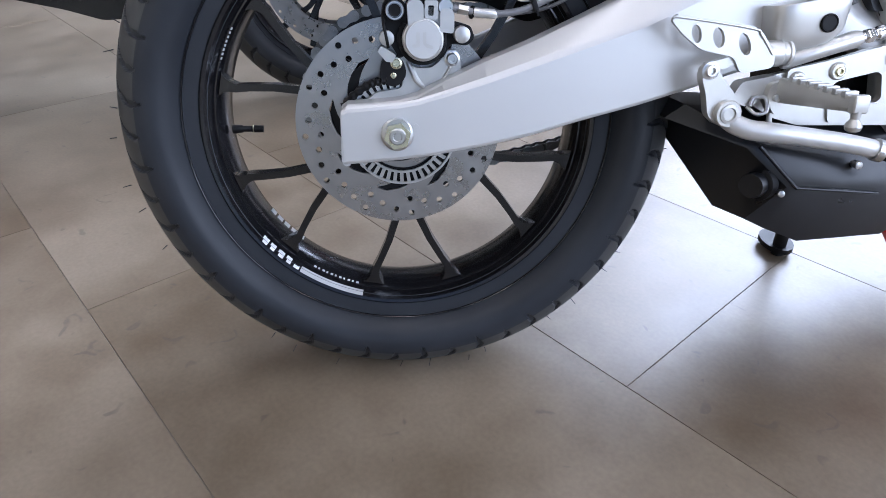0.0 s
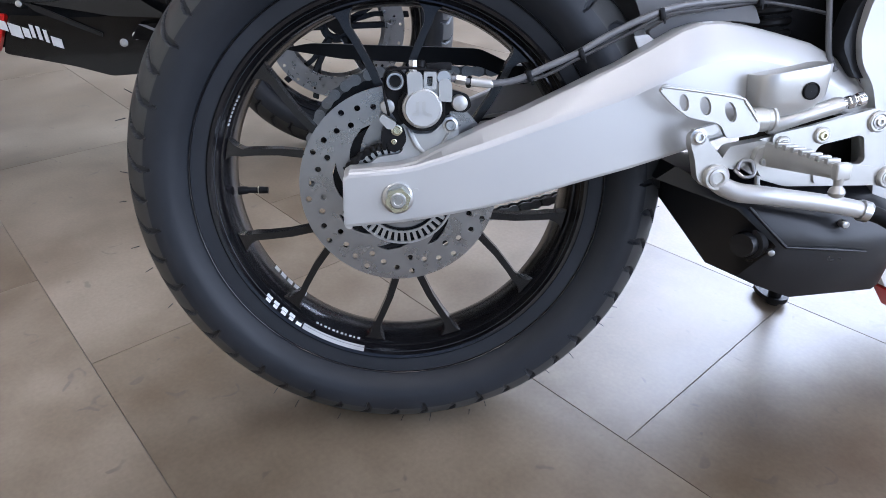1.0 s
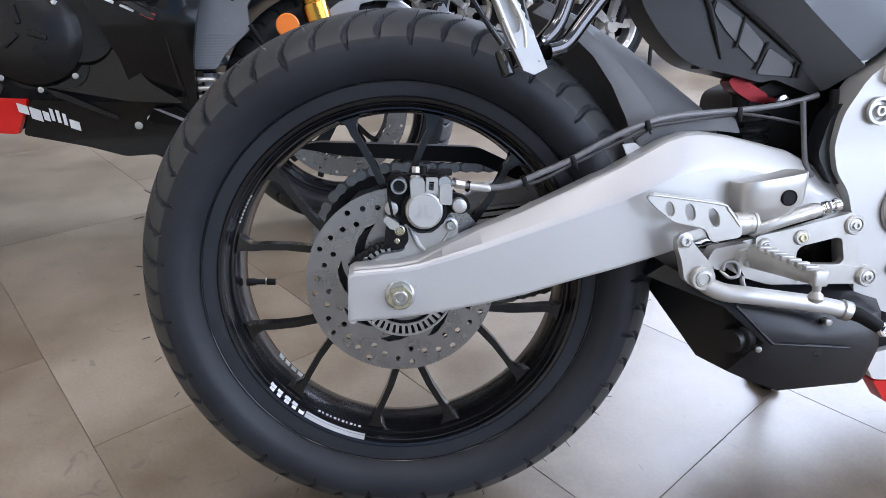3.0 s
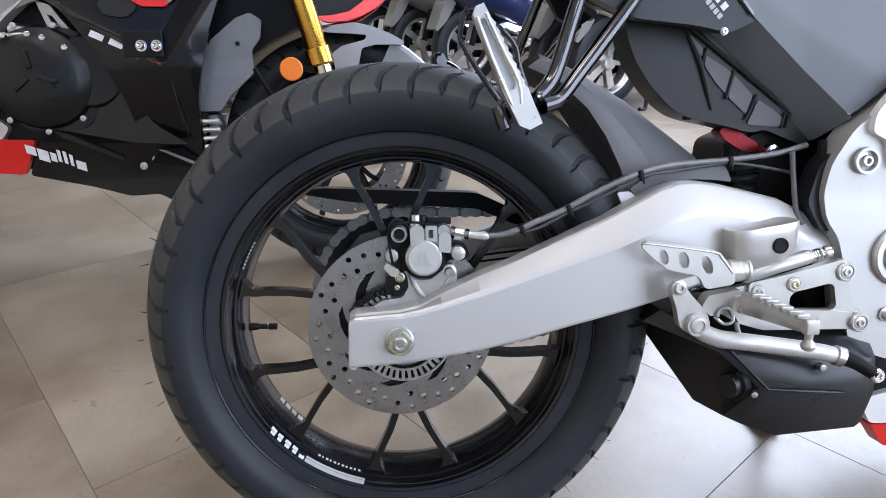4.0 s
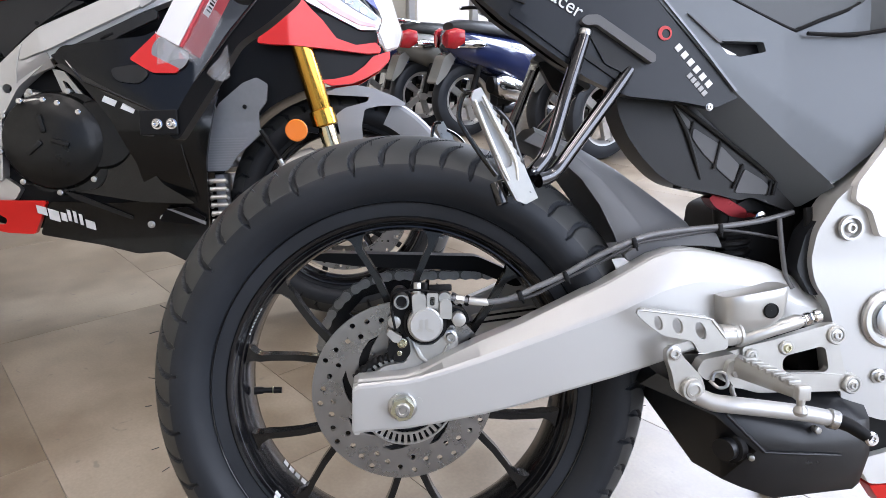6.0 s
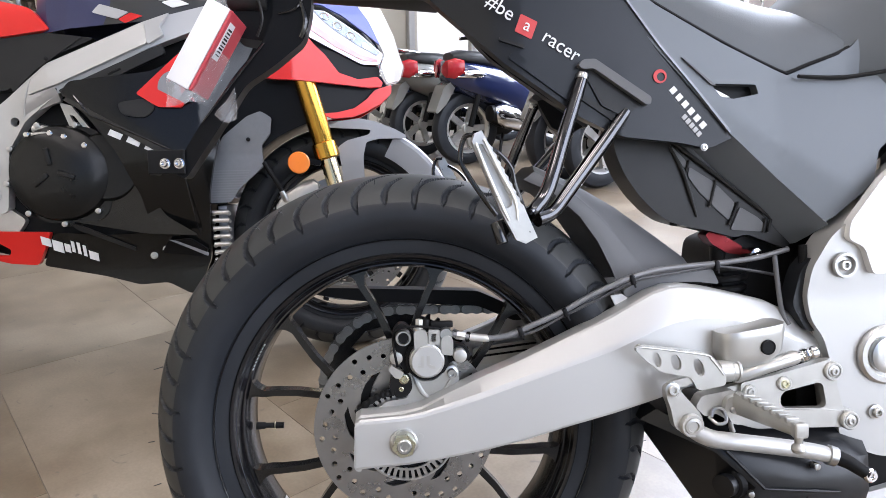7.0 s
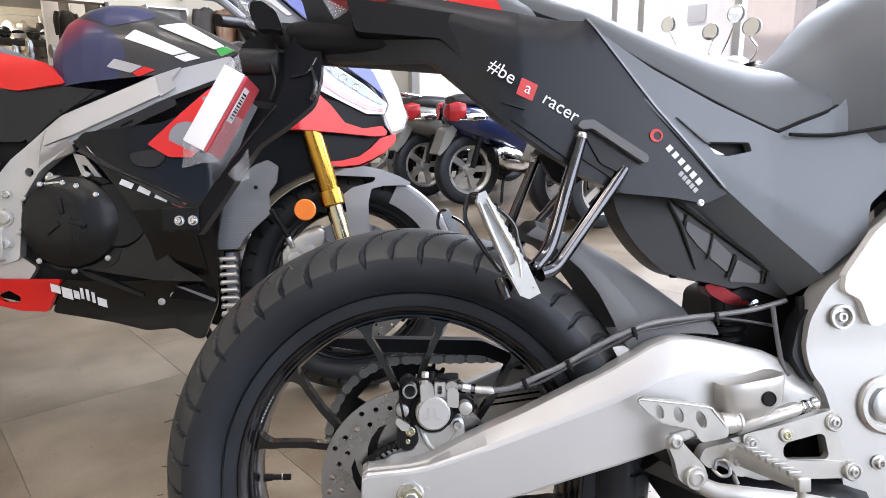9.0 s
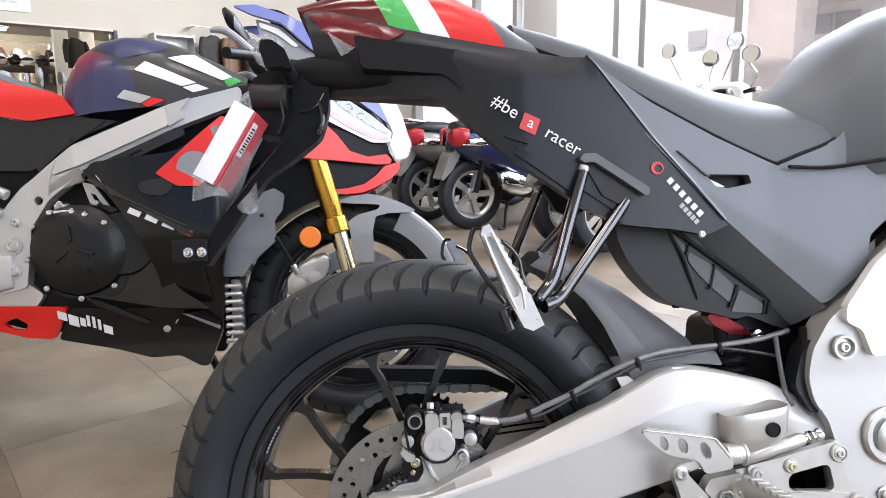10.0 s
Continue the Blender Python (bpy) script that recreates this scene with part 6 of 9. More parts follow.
part("fender_fold", tube([(0.3350, -0.0790, 0.6420), (0.3500, -0.0800, 0.6150), (0.3590, -0.0800, 0.5900), (0.3700, -0.0790, 0.5560)], [0.0015, 0.0030, 0.0030, 0.0015], 8, 4), M["plastic_soft"], shr)
for x, z in ((0.3442, 0.5452), (0.3683, 0.5444)):
    part("peg_tab", cyl((x + 0.002, -0.070, z + 0.022), (x, -0.070, z), 0.0050, 12, None, 0.001), M["plastic"], shr)

# pillion footrest hangers, both sides
for sd in (-1, 1):
    pl = part("pillion_bracket", prism(rounded([(0.206, 0.732), (0.212, 0.7385), (0.226, 0.739), (0.2915, 0.696), (0.291, 0.688), (0.286, 0.687), (0.224, 0.7285), (0.212, 0.7275)], 0.003, 3), sd * 0.104, sd * 0.127, 0.0015), M["hugger"], bike, "grey cast pillion footrest bracket")
    part("bracket_web", prism(rounded([(0.214, 0.7270), (0.224, 0.7290), (0.284, 0.6890), (0.262, 0.6750), (0.236, 0.6880)], 0.003, 2), sd * 0.104, sd * 0.118, 0.002), M["plastic_soft"], pl)
    part("rod", tube([(0.2135, sd * 0.118, 0.722), (0.211, sd * 0.120, 0.714), (0.188, sd * 0.134, 0.656), (0.164, sd * 0.150, 0.594), (0.146, sd * 0.160, 0.572), (0.138, sd * 0.166, 0.566)], [0.0070, 0.0070, 0.0080, 0.0082, 0.0080, 0.0085], 18, 5), M["black_chrome"], pl, "glossy black steel tube")
    part("rod", tube([(0.2665, sd * 0.112, 0.682), (0.240, sd * 0.122, 0.650), (0.190, sd * 0.142, 0.592), (0.168, sd * 0.152, 0.568), (0.148, sd * 0.162, 0.561)], [0.0070, 0.0080, 0.0080, 0.0080, 0.0085], 18, 5), M["black_chrome"], pl)
    part("rod_cap", cyl((0.2142, sd * 0.118, 0.7240), (0.2118, sd * 0.1195, 0.7170), 0.0072, 14, None, 0.001), M["steel"], pl)
    # folded footrest: a channel with raised edges, a flat foot and a toothed edge
    OUT = [(0.0730, 0.6420), (0.0757, 0.6498), (0.0828, 0.6527), (0.0870, 0.6450)]
    for q in range(9):
        t = q / 8
        OUT += [(0.0900 + 0.0310 * t, 0.6395 - 0.0590 * t), (0.0938 + 0.0310 * t, 0.6355 - 0.0590 * t)]
    OUT += [(0.1272, 0.5700), (0.1385, 0.5440), (0.1263, 0.5380), (0.1165, 0.5420), (0.1003, 0.5735), (0.0869, 0.6079)]
    CUT = rounded([(0.0790, 0.6380), (0.0835, 0.6400), (0.0960, 0.6160), (0.1130, 0.5830), (0.1120, 0.5760), (0.1060, 0.5740), (0.0920, 0.6060)], 0.002, 2)
    pg = part("pillion_footrest", prism(OUT, sd * 0.192, sd * 0.204, 0.0010, [CUT], 1), M["polished"], pl, "folded polished alloy pillion footrest")
    part("channel_floor", prism(rounded([(0.0770, 0.6380), (0.0835, 0.6420), (0.1150, 0.5830), (0.1120, 0.5740), (0.1050, 0.5720), (0.0900, 0.6060)], 0.002, 2), sd * 0.188, sd * 0.196, 0.0005), M["polished"], pg)
    part("edge_rib", tube([(0.0765, sd * 0.2045, 0.6400), (0.0885, sd * 0.2045, 0.6085), (0.1030, sd * 0.2045, 0.5745), (0.1090, sd * 0.2045, 0.5620)], [0.0016, 0.0020, 0.0020, 0.0012], 8, 4), M["polished"], pg)
    part("edge_rib", tube([(0.0845, sd * 0.2045, 0.6440), (0.1000, sd * 0.2045, 0.6120), (0.1150, sd * 0.2045, 0.5830), (0.1180, sd * 0.2045, 0.5620)], [0.0014, 0.0018, 0.0018, 0.0010], 8, 4), M["polished"], pg)
    part("wire_hoop", tube([(0.0780, sd * 0.186, 0.6500), (0.0682, sd * 0.182, 0.6476), (0.0636, sd * 0.180, 0.6273), (0.0695, sd * 0.180, 0.6128), (0.0855, sd * 0.180, 0.5878), (0.1010, sd * 0.178, 0.5670)], 0.0026, 10, 6), M["gloss_black"], pl)
    part("wire_hoop", tube([(0.0880, sd * 0.190, 0.6390), (0.1033, sd * 0.190, 0.6300), (0.1154, sd * 0.188, 0.6156), (0.1195, sd * 0.186, 0.5993), (0.1270, sd * 0.182, 0.5800), (0.1330, sd * 0.176, 0.5660)], 0.0024, 10, 6), M["gloss_black"], pl)
    kb = bmesh.new()
    add_cyl(kb, (0.104, sd * 0.186, 0.552), (0.132, sd * 0.160, 0.562), 0.0100, 14, None, 0.002)
    add_cyl(kb, (0.098, sd * 0.190, 0.560), (0.104, sd * 0.196, 0.538), 0.0065, 12, None, 0.001)
    part("knuckle", kb, M["gloss_black"], pl)

# number-plate holder with its lamp arm and bracket
hold = part("plate_holder", prism(rounded([(-0.126, 0.858), (-0.094, 0.846), (-0.094, 0.812), (-0.104, 0.775), (-0.140, 0.746), (-0.174, 0.724), (-0.196, 0.690), (-0.249, 0.614), (-0.262, 0.626), (-0.228, 0.679), (-0.186, 0.736), (-0.152, 0.774), (-0.138, 0.806), (-0.140, 0.836)], 0.010, 4), -0.060, -0.034, 0.007, (), 3), M["satin_black"], bike, "black plastic number-plate holder")
part("lamp_housing", prism(rounded([(-0.196, 0.806), (-0.192, 0.850), (-0.160, 0.868), (-0.132, 0.866), (-0.128, 0.806), (-0.146, 0.776), (-0.188, 0.782)], 0.010, 4), -0.052, -0.004, 0.008, (), 3), M["satin_black"], hold)
part("housing_slot", prism(rounded([(-0.150, 0.838), (-0.150, 0.860), (-0.136, 0.860), (-0.136, 0.838)], 0.003, 2), -0.0505, -0.0545, 0.001, [rounded([(-0.147, 0.842), (-0.147, 0.856), (-0.139, 0.856), (-0.139, 0.842)], 0.002, 2)]), M["plastic_soft"], hold)
part("gloss_edge", tube([(-0.106, -0.0625, 0.820), (-0.101, -0.0630, 0.796), (-0.108, -0.0630, 0.778)], [0.002, 0.004, 0.002], 8, 4), M["gloss_black"], hold)
part("gloss_edge", tube([(-0.150, -0.0615, 0.772), (-0.186, -0.0618, 0.730), (-0.224, -0.0618, 0.682)], [0.0012, 0.0022, 0.0012], 8, 4), M["gloss_black"], hold)
part("gloss_edge", tube([(-0.132, -0.0615, 0.806), (-0.112, -0.0618, 0.812), (-0.100, -0.0615, 0.830)], [0.0012, 0.0020, 0.0012], 8, 4), M["gloss_black"], hold)
part("lamp_barrel", cyl((-0.193, -0.050, 0.828), (-0.146, -0.050, 0.8275), 0.0165, 24, None, 0.003), M["plastic_soft"], hold, "dark plate lamp barrel")
part("latch_box", prism(rounded([(-0.143, 0.875), (-0.121, 0.873), (-0.123, 0.854), (-0.141, 0.854)], 0.003, 2), -0.046, -0.056, 0.001, [rounded([(-0.137, 0.869), (-0.128, 0.868), (-0.129, 0.860), (-0.136, 0.860)], 0.002, 2)]), M["plastic_soft"], hold)
part("cable_tie", tube([(-0.158, -0.060, 0.780), (-0.150, -0.066, 0.800), (-0.156, -0.064, 0.826)], 0.0016, 8, 4), M["plastic_soft"], hold)
part("tail_arm", loft([oval(x, MID, z, hw, h, 20, 4) for x, z, hw, h in ((-0.150, 0.862, 0.022, 0.014), (-0.110, 0.858, 0.040, 0.022), (-0.020, 0.852, 0.050, 0.020), (0.060, 0.842, 0.050, 0.016))]), M["plastic"], hold)
for sd in (-1, 1):
    ind = part("indicator", prism(rounded([(-0.170, 0.874), (-0.165, 0.880), (-0.152, 0.878), (-0.139, 0.868), (-0.133, 0.853), (-0.132, 0.844), (-0.143, 0.847), (-0.159, 0.846), (-0.165, 0.858)], 0.004, 3), sd * 0.100, sd * 0.118, 0.004, (), 3), M["satin_black"], hold, "black indicator wrapped in clear film")
    part("indicator_stem", tube([(-0.138, sd * 0.040, 0.850), (-0.144, sd * 0.080, 0.856), (-0.148, sd * 0.104, 0.860)], [0.010, 0.008, 0.010], 12, 3), M["plastic_soft"], ind)
    part("film_wrap", panel([(-0.180, 0.876), (-0.172, 0.884), (-0.156, 0.884), (-0.142, 0.875), (-0.134, 0.862), (-0.141, 0.868), (-0.154, 0.878), (-0.166, 0.877), (-0.168, 0.866), (-0.160, 0.844), (-0.168, 0.848), (-0.176, 0.862)], lambda x, z: 0.121 + 0.002 * math.sin(190 * x + 120 * z), 0.0020, 0.0006, 0.006, sd), M["film"], ind, "", 18)
part("film_corner", panel([(-0.091, 0.896), (-0.058, 0.876), (-0.075, 0.866)], lambda x, z: 0.096 + 0.003 * math.sin(160 * x + 90 * z), 0.0015, 0.0006, 0.006), M["film"], hold, "loose corner of clear film", 20)
pbk = bmesh.new()
add_box(pbk, (-0.286, -0.066, 0.622), (-0.246, -0.062, 0.650), 0.001, 1)
add_box(pbk, (-0.288, -0.066, 0.622), (-0.284, -0.030, 0.650), 0.001, 1)
bk = part("plate_bracket", pbk, M["plastic"], hold, "small black bracket with two bright bolts")
for x in (-0.268, -0.252):
    bm = bmesh.new()
    add_bolt(bm, x, -0.066, 0.6340, 0.0042, 0.008)
    part("bracket_bolt", bm, M["chrome"], bk)

# carton in clear film, hung on the plate holder
tagm = Matrix.Translation((-0.2150, -0.096, 0.7620)) @ Matrix.Rotation(radians(30), 4, "Y") @ Matrix.Rotation(radians(-3), 4, "Z")
tag = thing("hanging_carton", Matrix.Identity(4), "white and red carton in clear plastic hanging from plate holder", "box")
tag.matrix_basis = bike.matrix_basis.copy()
part("white_face", box((-0.0090, -0.0150, -0.0495), (0.0170, 0.0135, 0.0495), 0.0012, 2, tagm), M["cardboard"], tag)
part("red_face", box((0.0174, -0.0145, -0.049), (0.0205, 0.045, 0.049), 0.0008, 1, tagm), M["cardboard_red"], tag, "red printed side of the carton")
part("carton_body", box((-0.0085, 0.0135, -0.049), (0.0170, 0.0440, 0.049), 0.001, 1, tagm), M["cardboard_red"], tag)
part("barcode_label", box((0.0206, -0.006, -0.006), (0.0212, 0.012, 0.038), 0.0, 1, tagm), M["cardboard"], tag)
for i in range(9):
    part("barcode_bar", box((0.0213, -0.003 + (i % 2) * 0.0006, -0.001 + i * 0.0038), (0.0216, 0.009, 0.0004 + i * 0.0038 + (i % 3) * 0.0004), 0.0, 1, tagm), M["plastic"], tag)
def crumple(x, z):
    return 0.0022 * math.sin(210 * x + 90 * z) + 0.0014 * math.sin(150 * z - 320 * x)


part("film_foot", panel([(-0.2490, 0.7265), (-0.2500, 0.6930), (-0.2350, 0.6965), (-0.2230, 0.6985), (-0.2080, 0.6990), (-0.2160, 0.7080), (-0.2230, 0.7150)], lambda x, z: 0.108 + crumple(x, z), 0.0014, 0.0006, 0.005), M["film"], tag, "crumpled open end of the film bag", 18)
part("film_peak", panel([(-0.2010, 0.8080), (-0.1930, 0.8130), (-0.1840, 0.8220), (-0.1790, 0.7970)], lambda x, z: 0.106 + crumple(x, z), 0.0014, 0.0006, 0.005), M["film"], tag, "gathered top of the film bag", 18)
part("film_end", panel([(-0.1790, 0.7150), (-0.2040, 0.6865), (-0.1960, 0.6790), (-0.1890, 0.6770), (-0.1800, 0.6820)], lambda x, z: 0.090 + 1.5 * crumple(x, z), 0.0014, 0.0006, 0.005), M["film"], tag, "twisted film end", 15)
fb = bmesh.new()
rnd = random.Random(9)
grid = [[fb.verts.new(tagm @ Vector((0.0226 + rnd.uniform(-0.0009, 0.0015), -0.0155 + 0.0105 * j, -0.056 + 0.0075 * k + rnd.uniform(-0.002, 0.002)))) for j in range(7)] for k in range(9)]
for k in range(8):
    for j in range(6):
        fb.faces.new((grid[k][j], grid[k][j + 1], grid[k + 1][j + 1], grid[k + 1][j]))
bmesh.ops.solidify(fb, geom=fb.faces[:], thickness=0.0004)
part("film_side", fb, M["film"], tag, "creased clear film over the red side", 15)

# front half of the machine: wheel, fork, fairing, bars
FW = (1.352, MID, 0.308)
AT_FW = Matrix.Translation(FW)
fwheel = part("front_wheel", moved(rim_bm(0.203, 0.042), AT_FW), M["rim"], bike, "black cast-alloy front wheel rim")
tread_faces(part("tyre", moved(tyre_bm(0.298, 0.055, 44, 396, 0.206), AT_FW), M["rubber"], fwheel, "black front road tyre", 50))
for k in range(6):
    for me in blades:
        ob = new("spoke", me)
        ob.parent = fwheel
        ob.matrix_basis = AT_FW @ Matrix.Rotation(-radians(12 + 60 * k), 4, "Y") @ Matrix.Translation((0, 0.022, 0))
part("hub", lathe([(0.018, -0.055), (0.036, -0.055), (0.038, -0.03), (0.030, 0.0), (0.038, 0.03), (0.036, 0.055), (0.018, 0.055)], FW, 32), M["spoke"], fwheel)
part("brake_disc", prism(circle_loop(FW[0], FW[2], 0.150, 64), MID + 0.060, MID + 0.065, 0, [circle_loop(FW[0], FW[2], 0.105, 48)]), M["disc"], fwheel, "steel front brake disc", 25)
for sd in (-1, 1):
    leg = part("fork_leg", tube([(1.352, MID + sd * 0.092, 0.300), (1.285, MID + sd * 0.092, 0.500)], 0.026, 20), M["satin_black"], bike, "black front fork leg")
    part("fork_tube", tube([(1.285, MID + sd * 0.092, 0.500), (1.165, MID + sd * 0.092, 0.860)], 0.0205, 20), M["chrome"], leg)
    part("clip_on_bar", tube([(1.170, MID + sd * 0.080, 0.860), (1.130, MID + sd * 0.200, 0.872), (1.085, MID + sd * 0.320, 0.852)], 0.012, 14, 4), M["plastic"], bike, "black handlebar")
    part("grip", tube([(1.122, MID + sd * 0.225, 0.870), (1.080, MID + sd * 0.330, 0.850)], 0.017, 14), M["plastic_soft"], bike, "black rubber grip")
    part("lever", tube([(1.165, MID + sd * 0.180, 0.866), (1.150, MID + sd * 0.240, 0.866), (1.110, MID + sd * 0.330, 0.848)], 0.006, 8, 4), M["cast"], bike)
    mir = part("mirror_stalk", tube([(1.280, MID + sd * 0.110, 0.960), (1.250, MID + sd * 0.210, 1.020), (1.220, MID + sd * 0.290, 1.040)], 0.009, 10, 4), M["plastic"], bike)
    part("mirror_head", loft([oval(x, MID + sd * 0.300, 1.045, ry, rz, 18, 2.6) for x, ry, rz in ((1.250, 0.020, 0.014), (1.235, 0.062, 0.034), (1.205, 0.066, 0.038), (1.200, 0.060, 0.034))]), M["satin_black"], mir, "black rear-view mirror")
    part("front_fairing", panel(rounded([(0.790, 0.740), (0.960, 0.800), (1.130, 0.880), (1.300, 0.900), (1.440, 0.800), (1.480, 0.720), (1.360, 0.690), (1.180, 0.660), (1.130, 0.500), (1.100, 0.330), (1.020, 0.200), (0.780, 0.170), (0.780, 0.300), (0.900, 0.420), (0.860, 0.600), (0.790, 0.650)], 0.02, 4), lambda x, z: 0.165 - 0.42 * max(0.0, x - 1.20) - 0.10 * max(0.0, 0.45 - z) - 0.18 * max(0.0, z - 0.78), 0.012, 0.005, 0.05, sd), M["matt_grey"], bike, "matt grey front fairing", 35)
part("nose_cowl", loft([oval(x, MID, z, hw, h, 22, 2.8) for x, z, hw, h in ((1.180, 0.850, 0.110, 0.080), (1.300, 0.840, 0.105, 0.085), (1.420, 0.800, 0.070, 0.070), (1.490, 0.755, 0.030, 0.035))]), M["tail"], bike, "dark grey nose cowl")
part("headlamp", loft([oval(x, MID, z, hw, h, 20, 2.4) for x, z, hw, h in ((1.400, 0.775, 0.072, 0.040), (1.460, 0.760, 0.050, 0.034), (1.492, 0.748, 0.022, 0.018))]), M["headlight"], bike, "clear headlamp")
part("windscreen", loft([oval(x, MID, z, hw, h, 20, 2.2) for x, z, hw, h in ((1.400, 0.880, 0.060, 0.010), (1.300, 0.955, 0.105, 0.012), (1.210, 1.000, 0.115, 0.010))]), M["plastic"], bike, "dark tinted windscreen")
part("front_mudguard", lathe([(0.292, -0.062), (0.302, -0.060), (0.314, -0.040), (0.318, 0.0), (0.314, 0.040), (0.302, 0.060), (0.292, 0.062), (0.300, 0.052), (0.312, 0.0), (0.300, -0.052)], FW, 40, True, "y", (30, 140)), M["matt_grey"], bike, "grey front mudguard")
part("steering_head", tube([(1.150, MID, 0.900), (1.205, MID, 0.720)], 0.038, 18), M["silver"], bike)
for sd in (-1, 1):
    part("frame_spar", loft([oval(x, MID + sd * y, z, 0.022, h, 16, 4) for x, y, z, h in ((0.740, 0.125, 0.590, 0.070), (0.860, 0.130, 0.680, 0.065), (1.020, 0.100, 0.770, 0.060), (1.160, 0.045, 0.830, 0.055))]), M["silver"], bike, "silver aluminium frame spar")
part("front_engine", prism(rounded([(0.740, 0.200), (0.740, 0.600), (0.920, 0.640), (1.060, 0.520), (1.060, 0.260), (0.960, 0.180)], 0.03, 3), -0.120, 0.110, 0.012), M["plastic"], bike, "black engine block")
part("tank_front", loft([[(x, hw * math.copysign(abs(math.cos(a)) ** 0.8, math.cos(a)), b + (t - b) * max(0.0, math.sin(a)) ** 0.52) for a in (math.pi * j / 28 for j in range(29))] + [(x, -hw * 0.9, b - 0.02), (x, hw * 0.9, b - 0.02)] for x, t, b, hw in ((0.800, 0.964, 0.756, 0.156), (0.880, 0.950, 0.768, 0.150), (0.980, 0.920, 0.790, 0.130), (1.080, 0.885, 0.820, 0.095), (1.110, 0.870, 0.840, 0.060))]), M["matt_grey"], bike, "matt grey front of the fuel tank", 45)
part("radiator", box((1.075, -0.150, 0.330), (1.100, 0.100, 0.640), 0.004), M["radiator"], bike, "grey aluminium radiator")


# ---- the red, black and blue sport motorcycle behind ----
bike2 = thing("motorcycle", pose(-0.12, 0.955, 0.0, -10, 0, 4), "black red and blue sport motorcycle with silver frame on tiled floor", "motorcycle")
FC = (0.005, 0.0, 0.298)
AT_F = Matrix.Translation(FC)
fw = part("front_wheel", moved(rim_bm(0.203, 0.040), AT_F), M["rim"], bike2, "black front wheel rim")
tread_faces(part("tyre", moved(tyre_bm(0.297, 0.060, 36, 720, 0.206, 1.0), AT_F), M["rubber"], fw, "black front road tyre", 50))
thin = []
for swing in (13, -13):
    bm = prism(rounded([(0.030, -0.008), (0.10, -0.006), (0.184, -0.008), (0.184, 0.008), (0.10, 0.006), (0.030, 0.008)], 0.003, 2), -0.012, 0.012, 0.003)
    for v in bm.verts:
        ang = radians(swing) * max(0.0, min(1.0, (v.co.x - 0.05) / 0.12))
        x, z = v.co.x, v.co.z
        v.co.x, v.co.z = x * math.cos(ang) - z * math.sin(ang), x * math.sin(ang) + z * math.cos(ang)
    thin.append(finish(bm, "spoke", M["rim"], 30))
for k in range(5):
    for me in thin:
        ob = new("spoke", me)
        ob.parent = fw
        ob.matrix_basis = AT_F @ Matrix.Rotation(-radians(20 + 72 * k), 4, "Y")
part("hub", lathe([(0.02, -0.055), (0.038, -0.055), (0.038, -0.03), (0.03, -0.02), (0.03, 0.02), (0.038, 0.03), (0.038, 0.055), (0.02, 0.055)], FC, 32), M["rim"], fw)
